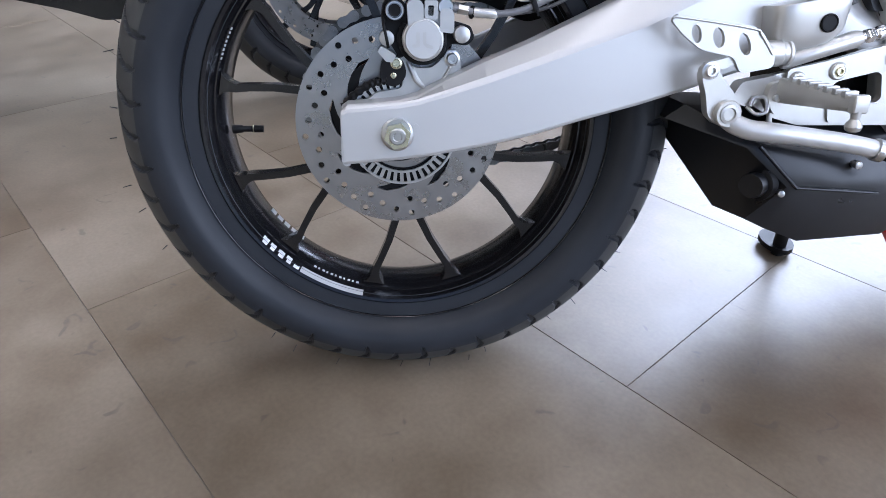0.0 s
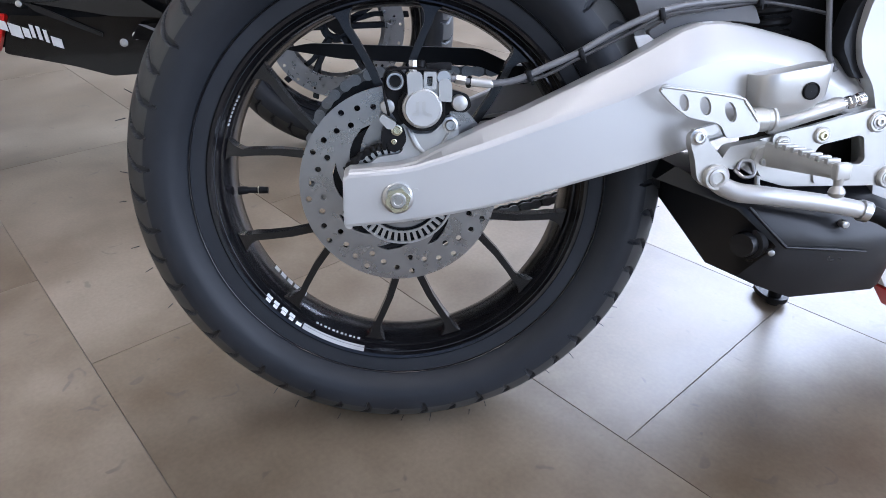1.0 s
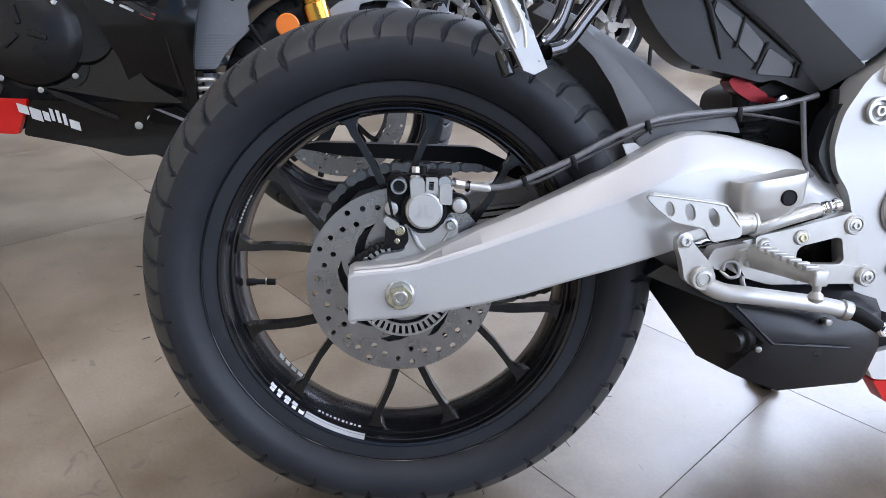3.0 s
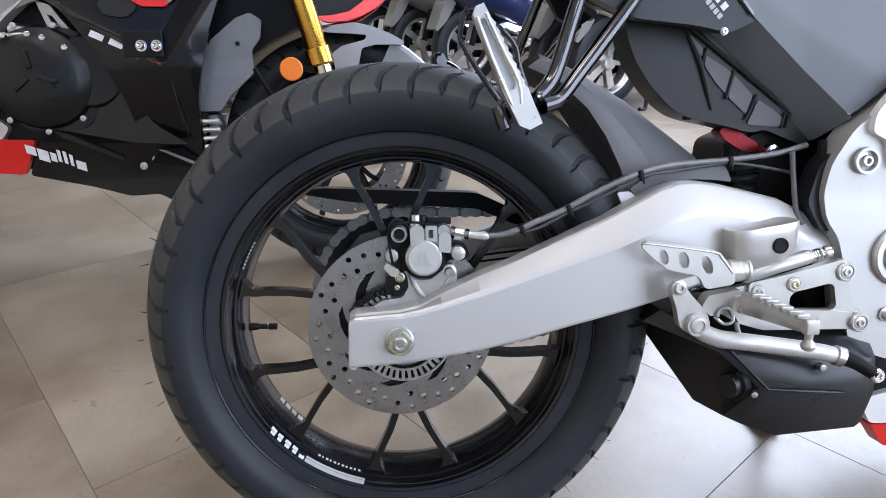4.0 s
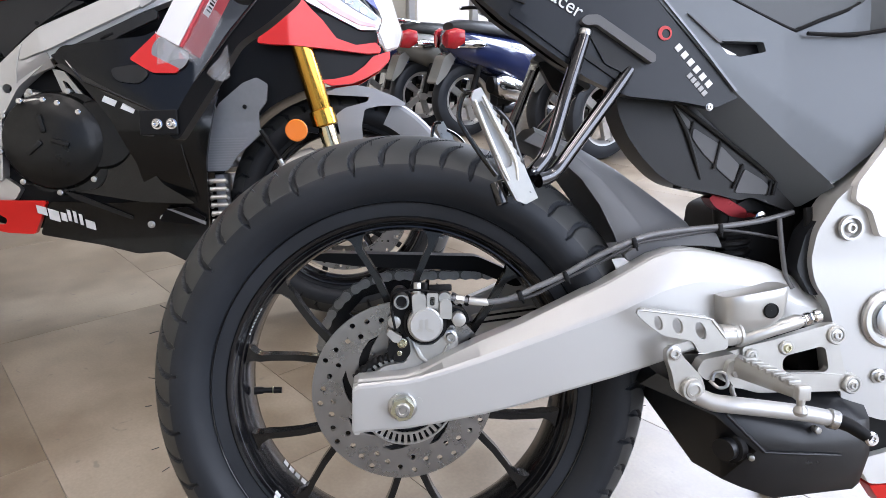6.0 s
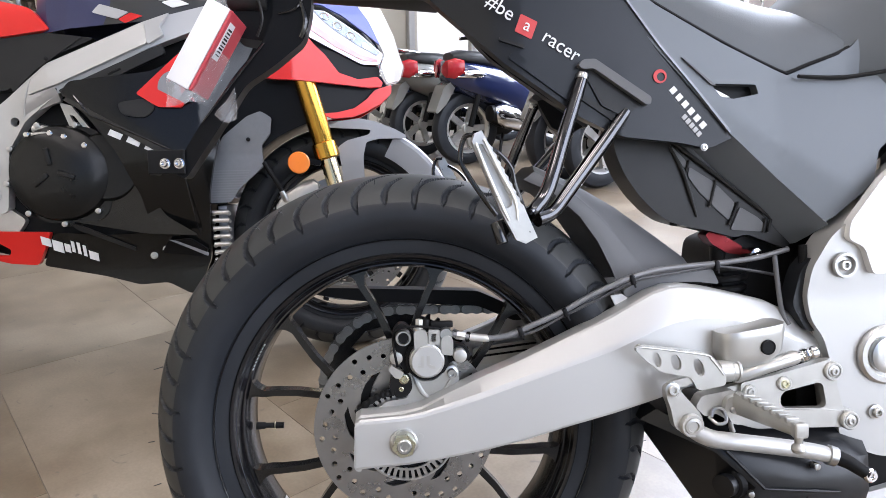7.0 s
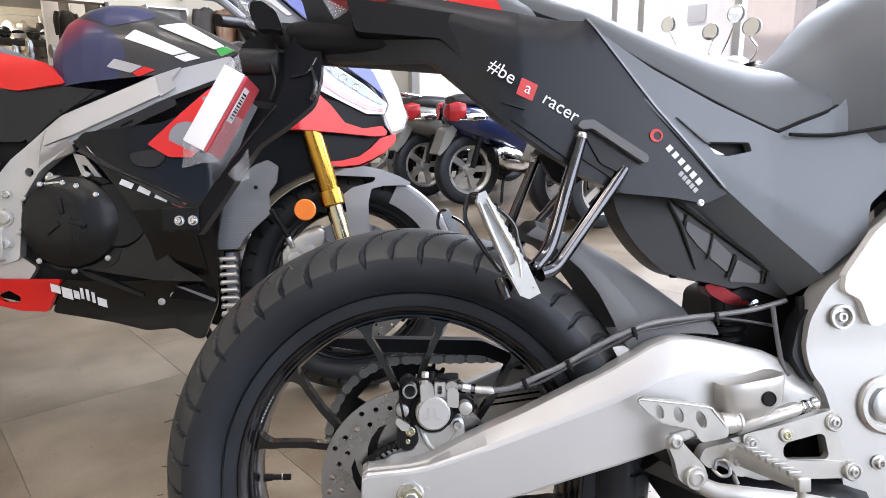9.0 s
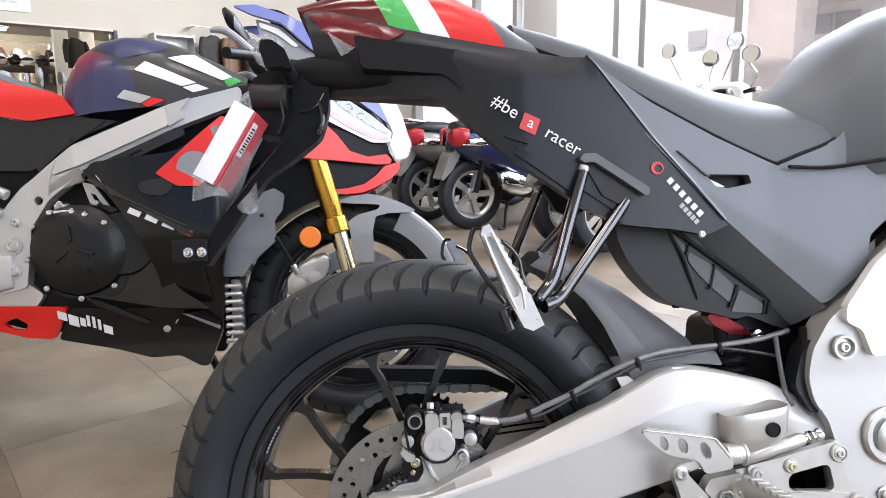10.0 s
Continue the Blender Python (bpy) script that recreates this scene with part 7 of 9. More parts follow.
for sd in (-1, 1):
    hs = []
    for k in range(22):
        a = 2 * math.pi * k / 22
        for r, da in ((0.155, 0.0), (0.142, 0.12), (0.130, 0.05)):
            hs.append(circle_loop(FC[0] + r * math.cos(a + da), FC[2] + r * math.sin(a + da), 0.0036, 8))
    hs.append(circle_loop(FC[0], FC[2], 0.118, 48))
    dk = part("brake_disc", prism(circle_loop(FC[0], FC[2], 0.165, 72), sd * 0.062, sd * 0.067, 0, hs), M["disc"], fw, "drilled steel front brake disc", 25)
    for k in range(6):
        part("carrier_arm", box((0.030, sd * 0.058, -0.007), (0.122, sd * 0.066, 0.007), 0.002, 1, AT_F @ Matrix.Rotation(-2 * math.pi * k / 6, 4, "Y")), M["rim"], dk)
    cb = loft([oval(x, sd * 0.075, z, 0.030, h, 16, 4) for x, z, h in ((-0.168, 0.372, 0.022), (-0.150, 0.380, 0.040), (-0.105, 0.400, 0.048), (-0.075, 0.420, 0.036), (-0.062, 0.428, 0.018))])
    cpl = part("brake_caliper", cb, M["cast"], bike2, "cast aluminium radial front brake caliper")
    for x, z in ((-0.140, 0.375), (-0.100, 0.392)):
        part("piston_boss", cyl((x, sd * 0.100, z), (x, sd * 0.112, z), 0.017, 20, None, 0.002), M["cast"], cpl)
    # fork leg
    top, mid, low = Vector((-0.114, sd * 0.105, 0.830)), Vector((-0.0355, sd * 0.105, 0.514)), Vector((0.005, sd * 0.105, 0.345))
    leg = part("fork_leg", tube([top, top.lerp(mid, 0.98), mid], [0.0265, 0.0265, 0.0250], 28), M["gold"], bike2, "gold anodised front fork tube")
    ax_d = (mid - top).normalized()
    part("fork_collar", tube([mid - ax_d * 0.034, mid - ax_d * 0.031, mid + ax_d * 0.006, mid + ax_d * 0.010], [0.0265, 0.0315, 0.0315, 0.026], 28), M["gold"], leg)
    part("fork_slider", tube([mid, low], 0.0215, 24), M["gold_pale"], leg, "bright fork slider")
    part("fork_foot", prism(rounded([(-0.024, 0.372), (0.030, 0.372), (0.040, 0.300), (0.012, 0.276), (-0.018, 0.300)], 0.012, 3), sd * 0.085, sd * 0.125, 0.006), M["satin_black"], leg)
    rf = part("reflector", lathe([(0.0270, 0.0), (0.0270, -0.006), (0.0245, -0.0085), (0.0001, -0.0085)], (-0.105, sd * 0.128, 0.496), 36), M["amber"], bike2, "round orange side reflector")
    if sd > 0:
        rf.matrix_basis = Matrix.Translation((0, 2 * 0.128, 0)) @ Matrix.Diagonal((1, -1, 1, 1))
    part("reflector_stay", prism(rounded([(-0.108, 0.500), (-0.101, 0.512), (-0.050, 0.500), (-0.054, 0.486)], 0.004, 2), sd * 0.112, sd * 0.126, 0.002), M["satin_black"], leg)
part("brake_line", tube([(-0.190, -0.125, 0.500), (-0.165, -0.120, 0.455), (-0.150, -0.112, 0.425), (-0.142, -0.104, 0.405)], 0.006, 10, 5), M["plastic"], bike2)
part("line_fitting", cyl((-0.152, -0.113, 0.428), (-0.142, -0.108, 0.402), 0.0075, 12, None, 0.001), M["steel"], bike2)

# front mudguard
mg = lathe([(0.290, -0.0672), (0.300, -0.064), (0.306, -0.050), (0.309, -0.028), (0.3095, 0), (0.309, 0.028), (0.306, 0.050), (0.300, 0.064), (0.290, 0.0672), (0.290, 0.0642), (0.298, 0.060), (0.303, 0.048), (0.306, 0.028), (0.3065, 0), (0.306, -0.028), (0.303, -0.048), (0.298, -0.060), (0.290, -0.0642)], FC, 64, True, "y", (6, 104))
mudg = part("front_mudguard", mg, M["fender_grey"], bike2, "satin grey front mudguard")
for sd in (-1, 1):
    skirt = lathe([(0.236, sd * 0.0660), (0.262, sd * 0.0685), (0.291, sd * 0.0675), (0.291, sd * 0.0645), (0.262, sd * 0.0655), (0.236, sd * 0.0630)], FC, 64, True, "y", (6, 63))
    part("guard_side", skirt, M["fender_grey"], mudg)
STAY = rounded([(-0.031, 0.585), (-0.008, 0.599), (0.047, 0.607), (0.089, 0.599), (0.138, 0.580), (0.172, 0.561), (0.168, 0.554), (0.101, 0.554), (0.065, 0.546), (0.056, 0.508), (0.057, 0.425), (0.004, 0.425), (0.000, 0.482), (-0.008, 0.534), (0.017, 0.551), (0.073, 0.565), (0.079, 0.577), (0.005, 0.582)], 0.006, 3)
part("guard_stay", panel(STAY, lambda x, z: 0.098 - 0.14 * max(0.0, z - 0.50) - 0.12 * max(0.0, x - 0.05), 0.006, 0.003, 0.02), M["fender_grey"], mudg, "", 40)

# radiator and oil cooler
rad = part("radiator", box((-0.012, -0.105, -0.080), (0.012, 0.105, 0.100), 0.003, 2, Matrix.Translation((-0.292, 0, 0.490)) @ Matrix.Rotation(radians(-12), 4, "Y")), M["radiator"], bike2, "grey aluminium radiator")
part("radiator_side", panel(rounded([(-0.326, 0.404), (-0.314, 0.493), (-0.285, 0.564), (-0.224, 0.612), (-0.191, 0.624), (-0.166, 0.608), (-0.172, 0.568), (-0.193, 0.542), (-0.192, 0.490), (-0.253, 0.437), (-0.276, 0.404)], 0.006, 3), lambda x, z: 0.116 + 0.10 * max(0.0, z - 0.52), 0.010, 0.003, 0.02), M["radiator"], rad, "grey radiator side shroud", 40)
bm = bmesh.new()
for i in range(12):
    z = 0.412 + i * 0.0062
    add_box(bm, (-0.321 + i * 0.0006, -0.1175, z), (-0.268 + i * 0.0040, -0.1155, z + 0.0026))
tagged(part("fin", bm, M["fender_grey"], rad), kind="stuff")
part("inner_duct", prism(rounded([(-0.340, 0.402), (-0.300, 0.600), (-0.200, 0.720), (-0.050, 0.720)] + [(FC[0] + 0.3085 * math.cos(radians(q)), FC[2] + 0.3085 * math.sin(radians(q))) for q in (101, 108, 115, 122, 129, 136, 143, 150, 157, 161)], 0.004, 2), -0.098, 0.098, 0.006), M["satin_black"], rad, "black inner duct")
part("shroud_screw", cyl((-0.224, -0.120, 0.556), (-0.224, -0.126, 0.556), 0.005, 12, None, 0.001), M["plastic"], rad)
oc = part("oil_cooler", box((-0.310, -0.100, 0.232), (-0.288, 0.100, 0.396), 0.003), M["radiator"], bike2, "ribbed aluminium oil cooler")
for i in range(8):
    z = 0.240 + i * 0.0195
    part("cooler_rib", tube([(-0.318, -0.118, z), (-0.318, -0.124, z + 0.004), (-0.282, -0.124, z + 0.004), (-0.282, -0.118, z)], 0.0058, 10), M["alloy"], oc)

# side fairing and belly
def fair_depth(x, z):
    k = max(0.0, min(1.0, (z - 0.24) / 0.30))
    d = 0.118 + 0.068 * k * k * (3 - 2 * k)
    crease = 0.64 - 0.55 * (x + 0.60)
    d -= 0.16 * max(0.0, z - crease - 0.02) * 0.5
    d -= 0.25 * max(0.0, x + 0.33) * 0.9
    return max(0.03, d)


FAIR = rounded([(-0.618, 0.664), (-0.598, 0.690), (-0.425, 0.712), (-0.270, 0.785), (-0.205, 0.850), (-0.185, 0.800), (-0.240, 0.690), (-0.285, 0.560), (-0.316, 0.430), (-0.330, 0.270), (-0.366, 0.184), (-0.385, 0.184), (-0.434, 0.214), (-0.500, 0.212), (-0.576, 0.237), (-0.712, 0.270), (-0.676, 0.348), (-0.560, 0.338), (-0.455, 0.338), (-0.470, 0.430), (-0.510, 0.530), (-0.566, 0.612)], 0.010, 3)
fair = part("side_fairing", panel(FAIR, fair_depth, 0.012, 0.005, 0.022), M["fairing_black"], bike2, "satin black side fairing", 35)
part("far_side_fairing", panel(FAIR, fair_depth, 0.012, 0.005, 0.06, 1), M["satin_black"], fair)
part("fairing_crease", panel(rounded([(-0.612, 0.648), (-0.600, 0.652), (-0.385, 0.522), (-0.372, 0.508), (-0.398, 0.514)], 0.003, 2), lambda x, z: fair_depth(x, z) + 0.006, 0.010, 0.003, 0.02), M["gloss_black"], fair, "glossy black crease edge")
part("panel_edge", tube([(-0.366, -0.176, 0.470), (-0.356, -0.168, 0.400), (-0.345, -0.150, 0.325)], [0.0010, 0.0016, 0.0010], 8, 4), M["gloss_black"], fair, "glossy panel edge")
# the strip's grey paints a highlight along the lower lip
part("facet_edge", panel(rounded([(-0.420, 0.320), (-0.405, 0.318), (-0.332, 0.284), (-0.334, 0.276)], 0.002, 2), lambda x, z: fair_depth(x, z) + 0.0175, 0.004, 0.001, 0.02), M["fender_grey"], fair, "grey strip painted as a highlight on the facet edge")
part("belly_edge", panel(rounded([(-0.640, 0.372), (-0.610, 0.362), (-0.500, 0.304), (-0.502, 0.296), (-0.620, 0.352)], 0.002, 2), lambda x, z: fair_depth(x, z) + 0.006, 0.006, 0.002, 0.02), M["plastic_soft"], fair)
part("lower_lip", panel(rounded([(-0.420, 0.318), (-0.372, 0.322), (-0.332, 0.292), (-0.345, 0.276), (-0.440, 0.290)], 0.006, 2), lambda x, z: fair_depth(x, z) + 0.016, 0.016, 0.004, 0.02), M["satin_black"], fair)
for x, z in ((-0.432, 0.296), (-0.462, 0.282), (-0.400, 0.300)):
    bm = bmesh.new()
    add_bolt(bm, x, -fair_depth(x, z) - 0.001, z, 0.006, 0.005)
    part("fairing_bolt", bm, M["steel"], fair)
red_b = rounded([(-1.020, 0.362), (-0.860, 0.360), (-0.682, 0.350), (-0.722, 0.272), (-0.780, 0.278), (-0.900, 0.318), (-1.020, 0.330)], 0.008, 3)
HOLE = rounded([(-0.830, 0.318), (-0.800, 0.330), (-0.775, 0.312), (-0.780, 0.298), (-0.810, 0.300)], 0.005, 2)
part("belly_red", panel(red_b, lambda x, z: fair_depth(x, z) + 0.002, 0.012, 0.004, 0.03, -1, [HOLE]), M["red"], fair, "red belly fairing")
part("belly_backing", prism(rounded([(-1.000, 0.355), (-0.700, 0.345), (-0.730, 0.280), (-0.780, 0.285), (-0.900, 0.322), (-1.000, 0.335)], 0.006, 2), -0.060, 0.060, 0.004), M["plastic"], fair)
# plain bars in place of the maker's name
for i, (w, h, dz) in enumerate(((0.020, 0.020, 0.0), (0.022, 0.026, -0.006), (0.012, 0.020, 0.0), (0.007, 0.027, 0.004), (0.007, 0.028, 0.004), (0.007, 0.026, 0.003), (0.020, 0.020, 0.0))):
    x = -0.706 + sum((0.023, 0.025, 0.015, 0.012, 0.012, 0.012, 0.022)[:i])
    z = 0.322 - 0.40 * (x + 0.706) + dz
    part("maker_mark_bar", panel([(x, z), (x + w, z - 0.4 * w), (x + w, z - 0.4 * w + h), (x, z + h)], lambda x, z: fair_depth(x, z) + 0.0045, 0.001, 0.0004, 0.03), M["decal"], fair)
# plain slanted bars in place of the model name
for i in range(4):
    x, z = -0.524 + i * 0.038, 0.569 - 0.44 * i * 0.038
    part("model_mark_bar", panel([(x, z), (x + 0.026, z - 0.0125), (x + 0.033, z - 0.0005), (x + 0.007, z + 0.012)], lambda x, z: fair_depth(x, z) + 0.003, 0.001, 0.0003, 0.03), M["decal"] if i < 3 else M["decal_red"], fair)
part("lower_facet", panel(rounded([(-0.640, 0.372), (-0.560, 0.548), (-0.545, 0.566), (-0.418, 0.378), (-0.345, 0.330), (-0.470, 0.338)], 0.010, 3), lambda x, z: 0.128 + 0.16 * max(0.0, x + 0.60), 0.008, 0.004, 0.02), M["fairing_black"], fair, "large black lower facet", 35)
part("red_flash", panel(rounded([(-0.457, 0.660), (-0.377, 0.736), (-0.305, 0.800), (-0.275, 0.790), (-0.300, 0.720), (-0.360, 0.628), (-0.410, 0.629)], 0.006, 3), lambda x, z: fair_depth(x, z) + 0.010, 0.010, 0.003, 0.02), M["red"], fair, "red fairing flash")
for x, z, r in ((-0.369, 0.672, 0.040), (-0.316, 0.748, 0.026)):
    part("grey_disc_mark", prism(circle_loop(x, z, r, 28), -fair_depth(x, z) - 0.0105, -fair_depth(x, z) - 0.0120), M["fender_grey"], fair)
part("air_scoop", panel(rounded([(-0.500, 0.640), (-0.440, 0.650), (-0.415, 0.630), (-0.440, 0.605), (-0.490, 0.612)], 0.014, 4), lambda x, z: fair_depth(x, z) + 0.006, 0.008, 0.004, 0.02), M["plastic_soft"], fair)

# frame, engine
FRM = rounded([(-0.900, 0.440), (-0.835, 0.560), (-0.803, 0.606), (-0.777, 0.638), (-0.740, 0.668), (-0.692, 0.706), (-0.655, 0.734), (-0.430, 0.832), (-0.262, 0.880), (-0.262, 0.838), (-0.390, 0.786), (-0.432, 0.768), (-0.630, 0.670), (-0.714, 0.607), (-0.758, 0.541), (-0.772, 0.400), (-0.860, 0.380)], 0.012, 3)


def frame_depth(x, z):
    return 0.132 + 0.02 * max(0.0, min(1.0, (x + 0.75) / 0.1)) - 0.10 * max(0.0, x + 0.45)


frm = part("frame", panel(FRM, frame_depth, 0.030, 0.008, 0.02, -1, [circle_loop(-0.738, 0.606, 0.0105, 20)]), M["silver"], bike2, "silver aluminium twin-spar frame", 30)
part("far_frame", panel(FRM, frame_depth, 0.030, 0.008, 0.05, 1), M["silver"], frm)
# pressed faces of the spar: upper face, inward web under it, end plate and the weld between them
part("spar_face", panel(rounded([(-0.692, 0.692), (-0.660, 0.722), (-0.550, 0.776), (-0.438, 0.823), (-0.430, 0.778), (-0.631, 0.686), (-0.697, 0.664)], 0.006, 3), lambda x, z: frame_depth(x, z) + 0.008 - 0.16 * (z - (0.715 + 0.46 * (x + 0.66))), 0.010, 0.005, 0.02), M["silver"], frm, "", 30)
part("spar_web", panel(rounded([(-0.712, 0.618), (-0.700, 0.660), (-0.636, 0.680), (-0.632, 0.652)], 0.003, 2), lambda x, z: frame_depth(x, z) + 0.012 - 0.7 * max(0.0, 0.640 + 0.58 * (x + 0.66) + 0.028 - z), 0.010, 0.002, 0.012), M["silver"], frm, "", 30)
part("spar_end", panel(rounded([(-0.434, 0.826), (-0.378, 0.846), (-0.402, 0.816), (-0.394, 0.797), (-0.428, 0.776)], 0.004, 2), lambda x, z: frame_depth(x, z) + 0.012 + 0.10 * (x + 0.43), 0.010, 0.003, 0.02), M["silver"], frm, "", 30)
part("weld", tube([(-0.714, -0.142, 0.616), (-0.706, -0.147, 0.660), (-0.692, -0.148, 0.702)], [0.0016, 0.0026, 0.0018], 8, 4), M["silver"], frm)
part("weld", tube([(-0.436, -0.158, 0.820), (-0.429, -0.160, 0.778)], [0.0022, 0.0030], 8, 2), M["silver"], frm)
part("fairing_lip", panel(rounded([(-0.628, 0.672), (-0.430, 0.762), (-0.398, 0.774), (-0.394, 0.754), (-0.604, 0.652)], 0.006, 3), lambda x, z: frame_depth(x, z) + 0.016, 0.012, 0.004, 0.02), M["plastic_soft"], fair, "satin black upper lip", 30)
for x, z in ((-0.585, 0.676), (-0.510, 0.711), (-0.500, 0.716)):
    part("lip_slot", cyl((x - 0.009, -0.168, z - 0.004), (x + 0.009, -0.168, z + 0.004), 0.003, 8, None, 0.001), M["plastic"], fair)
for pts in ([(-0.590, -0.186, 0.658), (-0.574, -0.190, 0.636), (-0.560, -0.192, 0.616)], [(-0.560, -0.192, 0.614), (-0.490, -0.194, 0.582), (-0.390, -0.192, 0.532)]):
    part("gloss_edge", tube(pts, [0.0014, 0.0034, 0.0016], 8, 4), M["gloss_black"], fair, "glossy fairing edge")
part("engine_stay", prism([(-0.642, 0.650), (-0.616, 0.642), (-0.560, 0.560), (-0.615, 0.566)], -0.118, -0.130, 0.002, [[(-0.622, 0.622), (-0.612, 0.618), (-0.585, 0.576), (-0.606, 0.580)]]), M["cast"], bike2, "cast aluminium triangular stay")
for x, z, r in ((-0.800, 0.500, 0.015), (-0.790, 0.555, 0.008), (-0.800, 0.440, 0.012)):
    bm = bmesh.new()
    add_bolt(bm, x, -frame_depth(x, z) - 0.002, z, r, 0.008)
    part("frame_bolt", bm, M["plastic"] if r == 0.010 else M["steel"], frm)
eng = part("engine", prism(rounded([(-0.860, 0.330), (-0.860, 0.560), (-0.700, 0.660), (-0.420, 0.700), (-0.340, 0.600), (-0.360, 0.300), (-0.600, 0.280)], 0.03, 3), -0.100, 0.100, 0.01), M["plastic"], bike2, "dark engine block with black covers")
cov = lathe([(0.113, -0.100), (0.112, -0.140), (0.106, -0.152), (0.096, -0.158), (0.080, -0.166), (0.040, -0.172), (0.0001, -0.173)], (-0.648, 0, 0.486), 56)
part("clutch_cover", cov, M["cover_black"], eng, "black round clutch cover", 30)
part("side_cover", lathe([(0.080, -0.095), (0.080, -0.140), (0.074, -0.150), (0.0001, -0.152)], (-0.548, 0, 0.498), 44), M["cover_black"], eng)
part("cover_web", prism(rounded([(-0.745, 0.470), (-0.700, 0.370), (-0.560, 0.372), (-0.520, 0.470), (-0.560, 0.590), (-0.700, 0.600)], 0.03, 4), -0.100, -0.138, 0.008), M["cover_black"], eng)
for a in (100, 220, 340):
    part("cover_rib", box((0.012, -0.1785, -0.006), (0.052, -0.168, 0.006), 0.004, 2, Matrix.Translation((-0.655, 0, 0.492)) @ Matrix.Rotation(-radians(a), 4, "Y")), M["cover_black"], eng)
for i in range(9):
    a = radians(30 + i * 40)
    x, z = -0.648 + 0.118 * math.cos(a), 0.486 + 0.118 * math.sin(a)
    part("cover_bolt", cyl((x, -0.105, z), (x, -0.148, z), 0.0070, 12, None, 0.0015), M["steel"], eng)
for pts, r, mt in (([(-0.712, -0.150, 0.574), (-0.655, -0.155, 0.577), (-0.618, -0.152, 0.566), (-0.578, -0.150, 0.545)], 0.005, "steel"), ([(-0.700, -0.135, 0.590), (-0.660, -0.140, 0.586), (-0.640, -0.140, 0.578)], 0.009, "cast")):
    part("engine_pipe", tube(pts, r, 12, 4), M[mt], eng)
for x, z in ((-0.704, 0.575), (-0.655, 0.577), (-0.626, 0.569), (-0.584, 0.548)):
    part("pipe_nut", cyl((x, -0.145, z), (x, -0.166, z), 0.0070, 6, None, 0.001), M["chrome"], eng)
part("exhaust_bracket", prism(rounded([(-0.870, 0.400), (-0.790, 0.420), (-0.740, 0.380), (-0.760, 0.350), (-0.870, 0.350)], 0.01, 3), -0.095, -0.120, 0.003), M["cast"], eng)
for x, z in ((-0.830, 0.580), (-0.850, 0.520), (-0.845, 0.470), (-0.850, 0.640)):
    part("rearset_boss", cyl((x, -0.120, z), (x, -0.165, z), 0.014, 18, None, 0.003), M["cast"], eng)
part("rearset_arm", tube([(-0.930, -0.150, 0.640), (-0.850, -0.150, 0.640), (-0.800, -0.150, 0.620)], 0.013, 14, 3), M["cast"], eng)
part("inner_core", prism(rounded([(-0.980, 0.640), (-0.780, 0.720), (-0.300, 0.880), (-0.150, 0.880), (-0.140, 0.760), (-0.300, 0.640), (-0.360, 0.300), (-0.480, 0.250), (-0.820, 0.320)], 0.02, 3), -0.085, 0.085, 0.01), M["plastic"], bike2, "black inner body")

# tank
TK = ((-0.705, 0.872, 0.800, 0.060), (-0.690, 0.938, 0.806, 0.090), (-0.660, 0.986, 0.812, 0.110), (-0.610, 1.018, 0.818, 0.124), (-0.560, 1.031, 0.822, 0.130), (-0.500, 1.030, 0.828, 0.132), (-0.440, 1.014, 0.834, 0.130), (-0.390, 0.994, 0.842, 0.124), (-0.320, 0.960, 0.858, 0.112), (-0.250, 0.922, 0.872, 0.095))


def tank_at(x):
    xs = [t[0] for t in TK]
    return [float(np.interp(x, xs, [t[i] for t in TK])) for i in (1, 2, 3)]


def tank_edge(z):
    """Where the red-to-blue field ends on the tank's flank."""
    return float(np.interp(z, (0.820, 0.850, 0.878, 0.900, 0.936, 0.964, 0.982, 1.030), (-0.534, -0.520, -0.511, -0.515, -0.536, -0.579, -0.630, -0.690)))


def tank_loft(x0, x1, name, label=""):
    """One skin whose columns turn to follow the edge between the paints: 0 red to blue, 1 black."""
    def at(x, a):
        t, b, hw = tank_at(x)
        return (x, hw * math.copysign(abs(math.cos(a)) ** 0.75, math.cos(a)), b + (t - b) * max(0.0, math.sin(a)) ** 0.75)

    rows = []
    for j in range(65):
        a, e = math.pi * j / 64, -0.55
        for _ in range(30):
            e = 0.5 * e + 0.5 * tank_edge(at(e, a)[2])
        rows.append([at(x0 + (e - x0) * k / 60 if k <= 60 else e + (x1 - e) * (k - 60) / 60, a) for k in range(121)])
    bm = loft([[row[k] for row in rows] for k in range(121)], closed=False, cap=False)
    for f in bm.faces:
        c = f.calc_center_median()
        f.material_index = 0 if c.x < tank_edge(c.z) else 1
    ob = part(name, bm, M["faded"], bike2, label, 50)
    ob.data.materials.append(M["tank_dark"])
    return ob


def tank_depth(x, z):
    t, b, hw = tank_at(x)
    s = max(0.0, min(1.0, (z - b) / max(1e-4, t - b))) ** (1 / 0.75)
    return hw * max(0.02, 1 - s * s) ** 0.375


